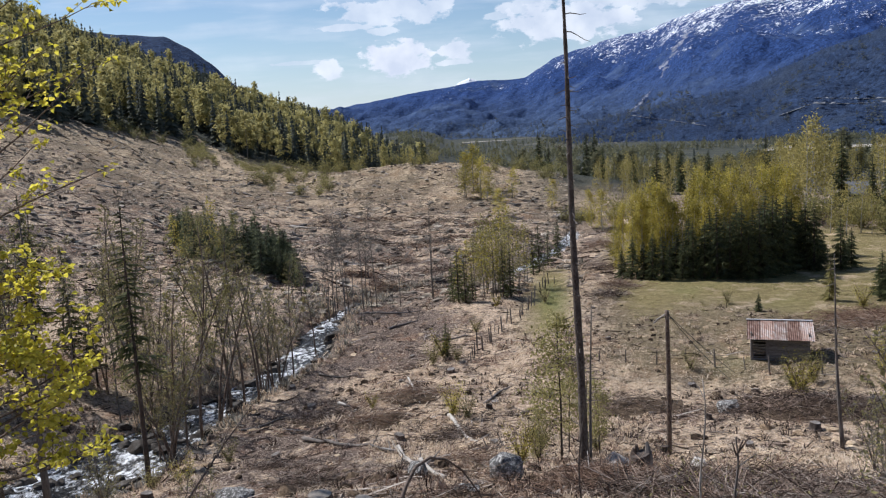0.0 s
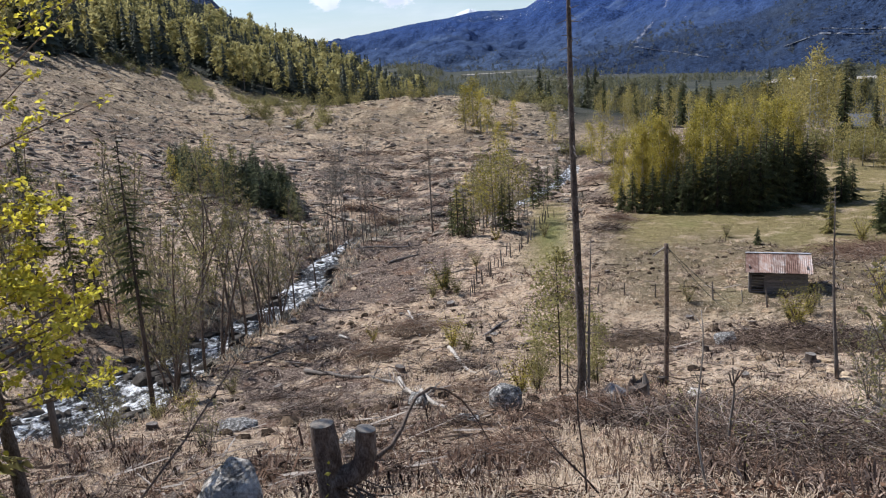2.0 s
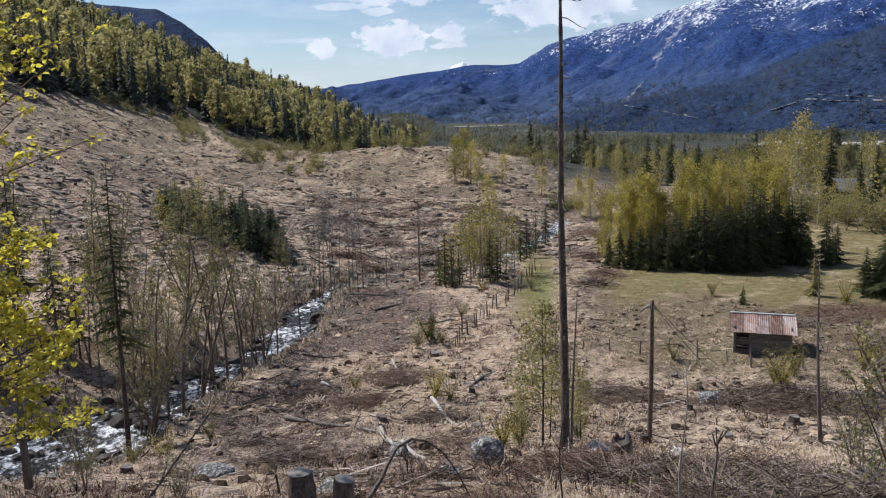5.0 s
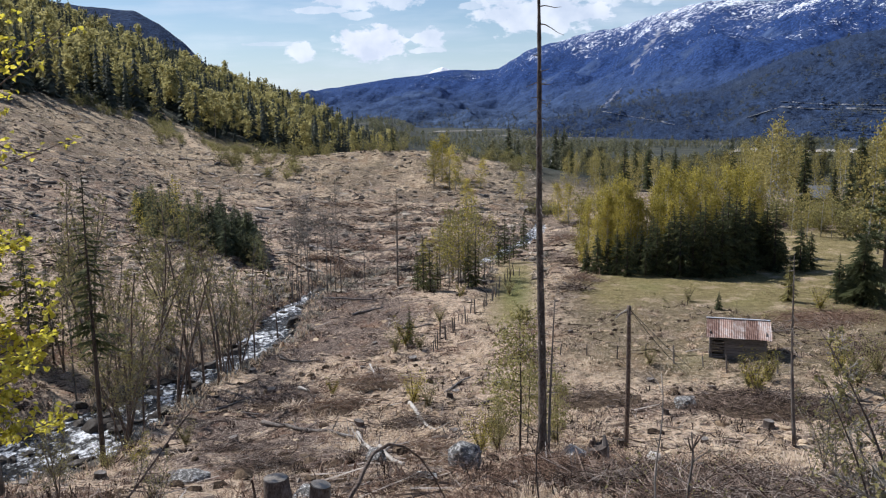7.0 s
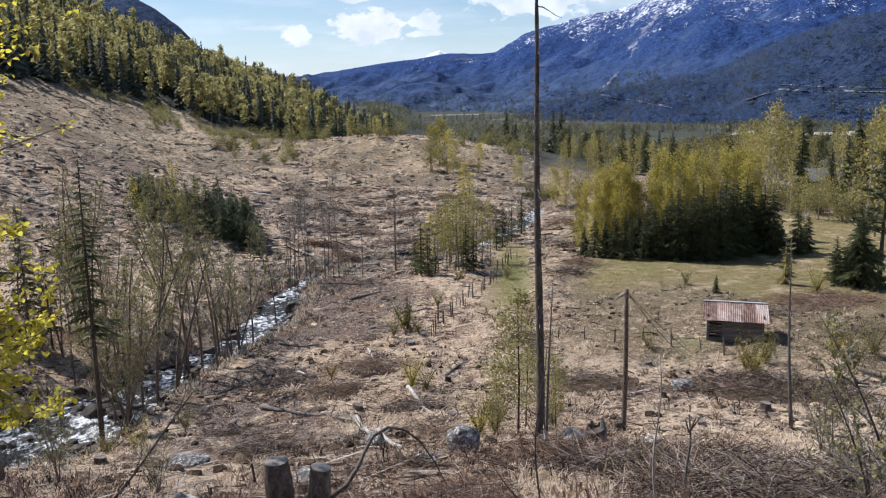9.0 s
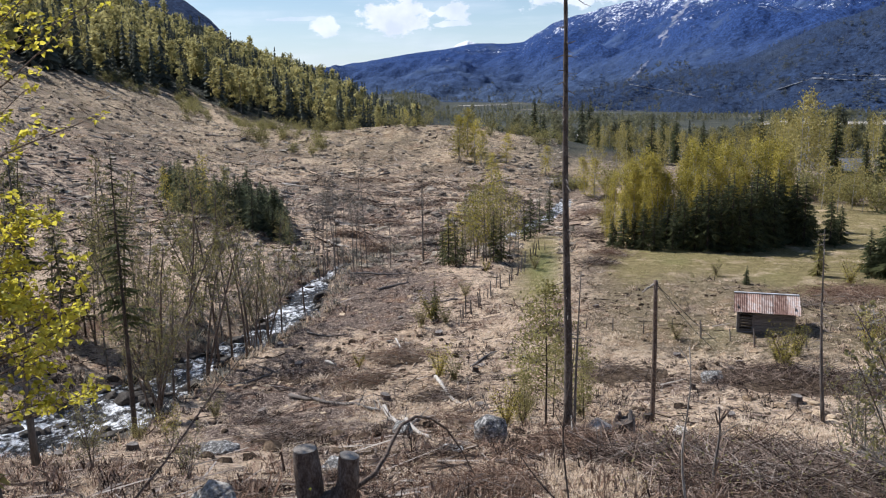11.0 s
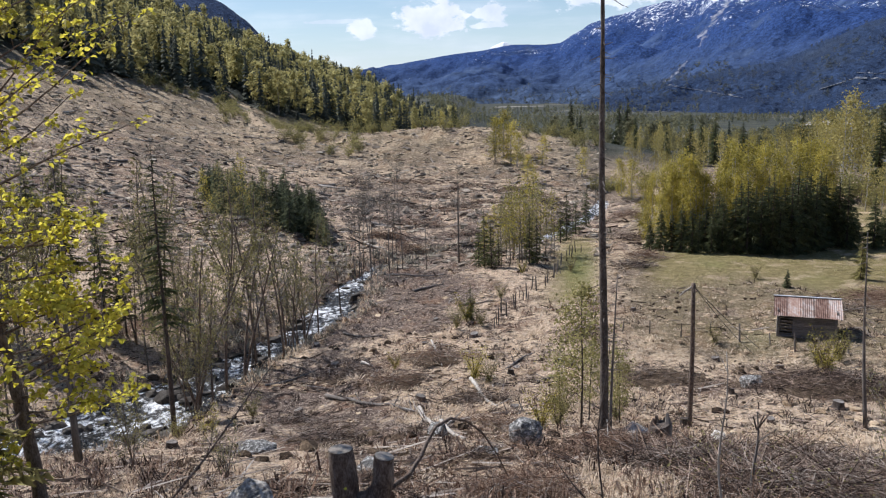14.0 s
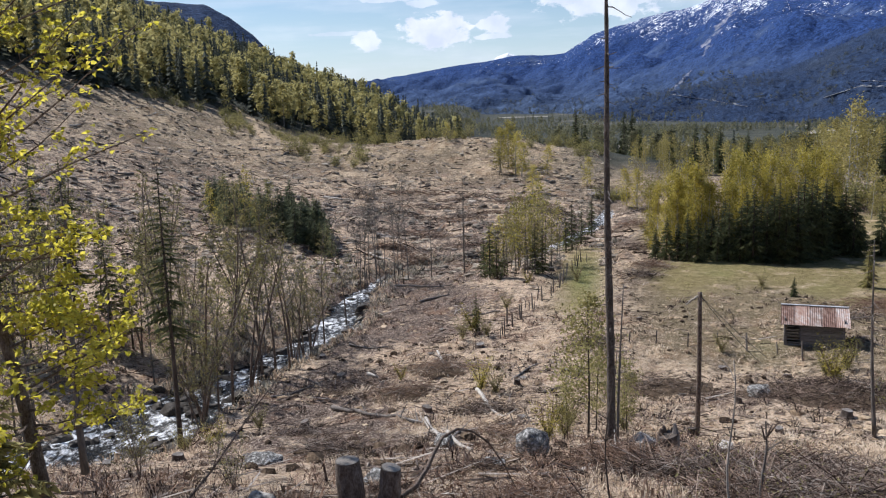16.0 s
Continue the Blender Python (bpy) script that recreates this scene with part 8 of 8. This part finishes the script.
for k in range(14):
    whip(wr.uniform(-8, 1.5), wr.uniform(5.6, 7.4), wr.uniform(0.4, 0.95), wr.uniform(0.003, 0.006), wr.uniform(-0.2, 0.2), 200 + k, "thin dark shoot beside the sawn stump", 3, M_BARK_ALDER, "bare_shoot")
rbush = []
for k in range(2):
    s = alder_soups(wr, 3.2, 3, 0.35, 1, 0.026, 0.12)
    rbush.append(tree_thing("bare_bush", s, (M_BARK_ALDER, M_TWIG_ALDER, M_LEAF_OLIVE), ("trunk", "twig_crown", "bud_haze"), "spreading budding bush on the slope", "shrub", "leafless bushes on the slope"))
placed(rbush, [(0, *spot(30.4, 11.5), 30.0, 0.78), (1, *spot(28.0, 15), 0.0, 0.6), (0, *spot(32.5, 10), 80.0, 0.9), (1, *spot(27, 24), 60.0, 0.7), (1, *spot(-24, 15), 60.0, 0.5), (0, *spot(-18, 13), 60.0, 0.35)])
lv = Soup()
for k in range(190):
    az, d = wr.uniform(12, 31), wr.uniform(8, 17)
    x, y, z = spot(az, d)
    leaves(lv, np.array([[x, y, z + wr.uniform(0.2, 0.9)]]) + wr.normal(size=(5, 3)) * 0.12, 0.03, wr)
lone("bud_leaves", lv, M_LEAF_OLIVE, "first small leaves on the bank's shoots", "leaf", "stuff")

# ---- leafy young tree beside the camera ----


def leafy_tree():
    r = np.random.default_rng(123)
    x, y, z = spot(-29.6, 8.3)
    ob = thing("alder", x, y, z, 0, "young alder with fresh yellow-green leaves on spreading branches", "tree")
    t = np.linspace(0, 1, 14)
    h = 8.2
    line = np.stack([-0.3 * t - 1.5 * t ** 1.6 + 0.04 * np.sin(t * 7), 0.15 * np.sin(t * 3), -0.2 + h * t], 1)
    rad = 0.060 * (1 - t) ** 0.8 + 0.010
    part("trunk", tube(Soup(), line, rad, 12), M_BARK_ALDER, ob, smooth=True)
    spots = []
    for k in range(58):
        q = 0.18 + 0.68 * (k + r.uniform(0, 1)) / 58
        low = q < 0.44
        o = np.array([np.interp(q, t, line[:, 0]), np.interp(q, t, line[:, 1]), np.interp(q, t, line[:, 2])])
        w = r.uniform(-1.5, 0.7) if k % 3 == 0 else r.uniform(-0.45, 0.45)
        ln = r.uniform(0.75, 1.25) if low else r.uniform(0.9, 2.05)
        up = r.uniform(-0.1, 0.45) if low else r.uniform(0.25, 0.8)
        s = np.linspace(0, 1, 8)
        wob = r.normal(size=3) * 0.12
        p = o + np.stack([math.cos(w) * s * ln, math.sin(w) * s * ln, up * ln * s + 0.06 * ln * s * s + 0.02 * np.sin(s * 7 + k)], 1) + wob * (s * (1 - s))[:, None]
        part("branch", tube(Soup(), p, np.linspace(0.015, 0.003, 8), 5), M_BARK_ALDER, ob)
        tw = Soup()
        A, B = [], []
        for c in range(9 if low else 8):
            i = r.uniform(0.2, 1.0)
            b = np.array([np.interp(i, s, p[:, j]) for j in range(3)])
            d = r.normal(size=3) * (0.6, 0.6, 0.4) + (math.cos(w) * 0.7, math.sin(w) * 0.7, 0.6)
            e = b + d / np.linalg.norm(d) * r.uniform(0.14, 0.42)
            A.append(b)
            B.append(e)
            for f in np.linspace(0.3, 1.0, int(r.integers(3, 6))):
                n = int(r.integers(2, 5) if low else r.integers(2, 4))
                spots += list(b + (e - b) * f + r.normal(size=(n, 3)) * 0.022)
        tagged(part("twig_spray", sticks(tw, A, B, 0.0035, 0.0015), M_BARK_ALDER, ob), kind="stuff")
    spots = np.array(spots)
    order = np.argsort(-(spots[:, 0]))
    spots = spots[order]
    shapes = []
    for k in range(5):
        s = Soup()
        ln, wd = 0.066 * r.uniform(0.8, 1.15), 0.023 * r.uniform(0.8, 1.2)
        f = 0.012 * r.uniform(0.4, 1.4)
        s.add([(0, 0, 0), (0.3 * ln, wd, f), (0.7 * ln, wd * 0.8, f * 0.7), (ln, 0, -0.008), (0.7 * ln, -wd * 0.8, f * 0.7), (0.3 * ln, -wd, f), (0.5 * ln, 0, -0.002)],
              [(0, 6, 1), (1, 6, 2), (2, 6, 3), (3, 6, 4), (4, 6, 5), (5, 6, 0)])
        shapes.append(s)
    meshes = [s.mesh("leaf", M_LEAF_NEAR) for s in shapes]
    rest = Soup()
    for k, p in enumerate(spots):
        m = Matrix.LocRotScale(p, Euler((r.uniform(-0.9, 0.9), r.uniform(-0.6, 1.0), r.uniform(0, 6.28))), None)
        if k < 300:
            leaf = new("leaf", meshes[k % 5])
            leaf.parent = ob
            leaf.matrix_basis = m
        else:
            rest.merge(shapes[k % 5], m)
    tagged(part("foliage", rest, M_LEAF_NEAR, ob), kind="stuff")


leafy_tree()
x, y, z = spot(-27.3, 17.5)
bank = tree_thing("alder", bare_soups(np.random.default_rng(9), 6.0, 14, 6, 0.085, 0.2, 1, 0.03), (M_BARK_GREY, M_TWIG), ("trunk", "twig_crown"), "slim bare alder above the stream", "tree")
bank.matrix_basis = pose(x, y, z)
side = [tree_thing("spruce", spruce_soups(np.random.default_rng(19), 2.4, 0.8, 18, 7, 5, 0.03, 0.25), (M_BARK_SPRUCE, M_NEEDLE_FRESH), ("trunk", "crown"), "small bushy yellow-green spruce on the bank", "tree")]
placed(side, [(0, *spot(-32.6, 8.2), 0.0, 0.95)])
young = copy_thing(side[0], pose(*spot(24.3, 55.6), 0, 0, 120.0))
young.scale = (0.8, 0.8, 1.12)
tagged(young, "lone yellow-green young spruce on the meadow")
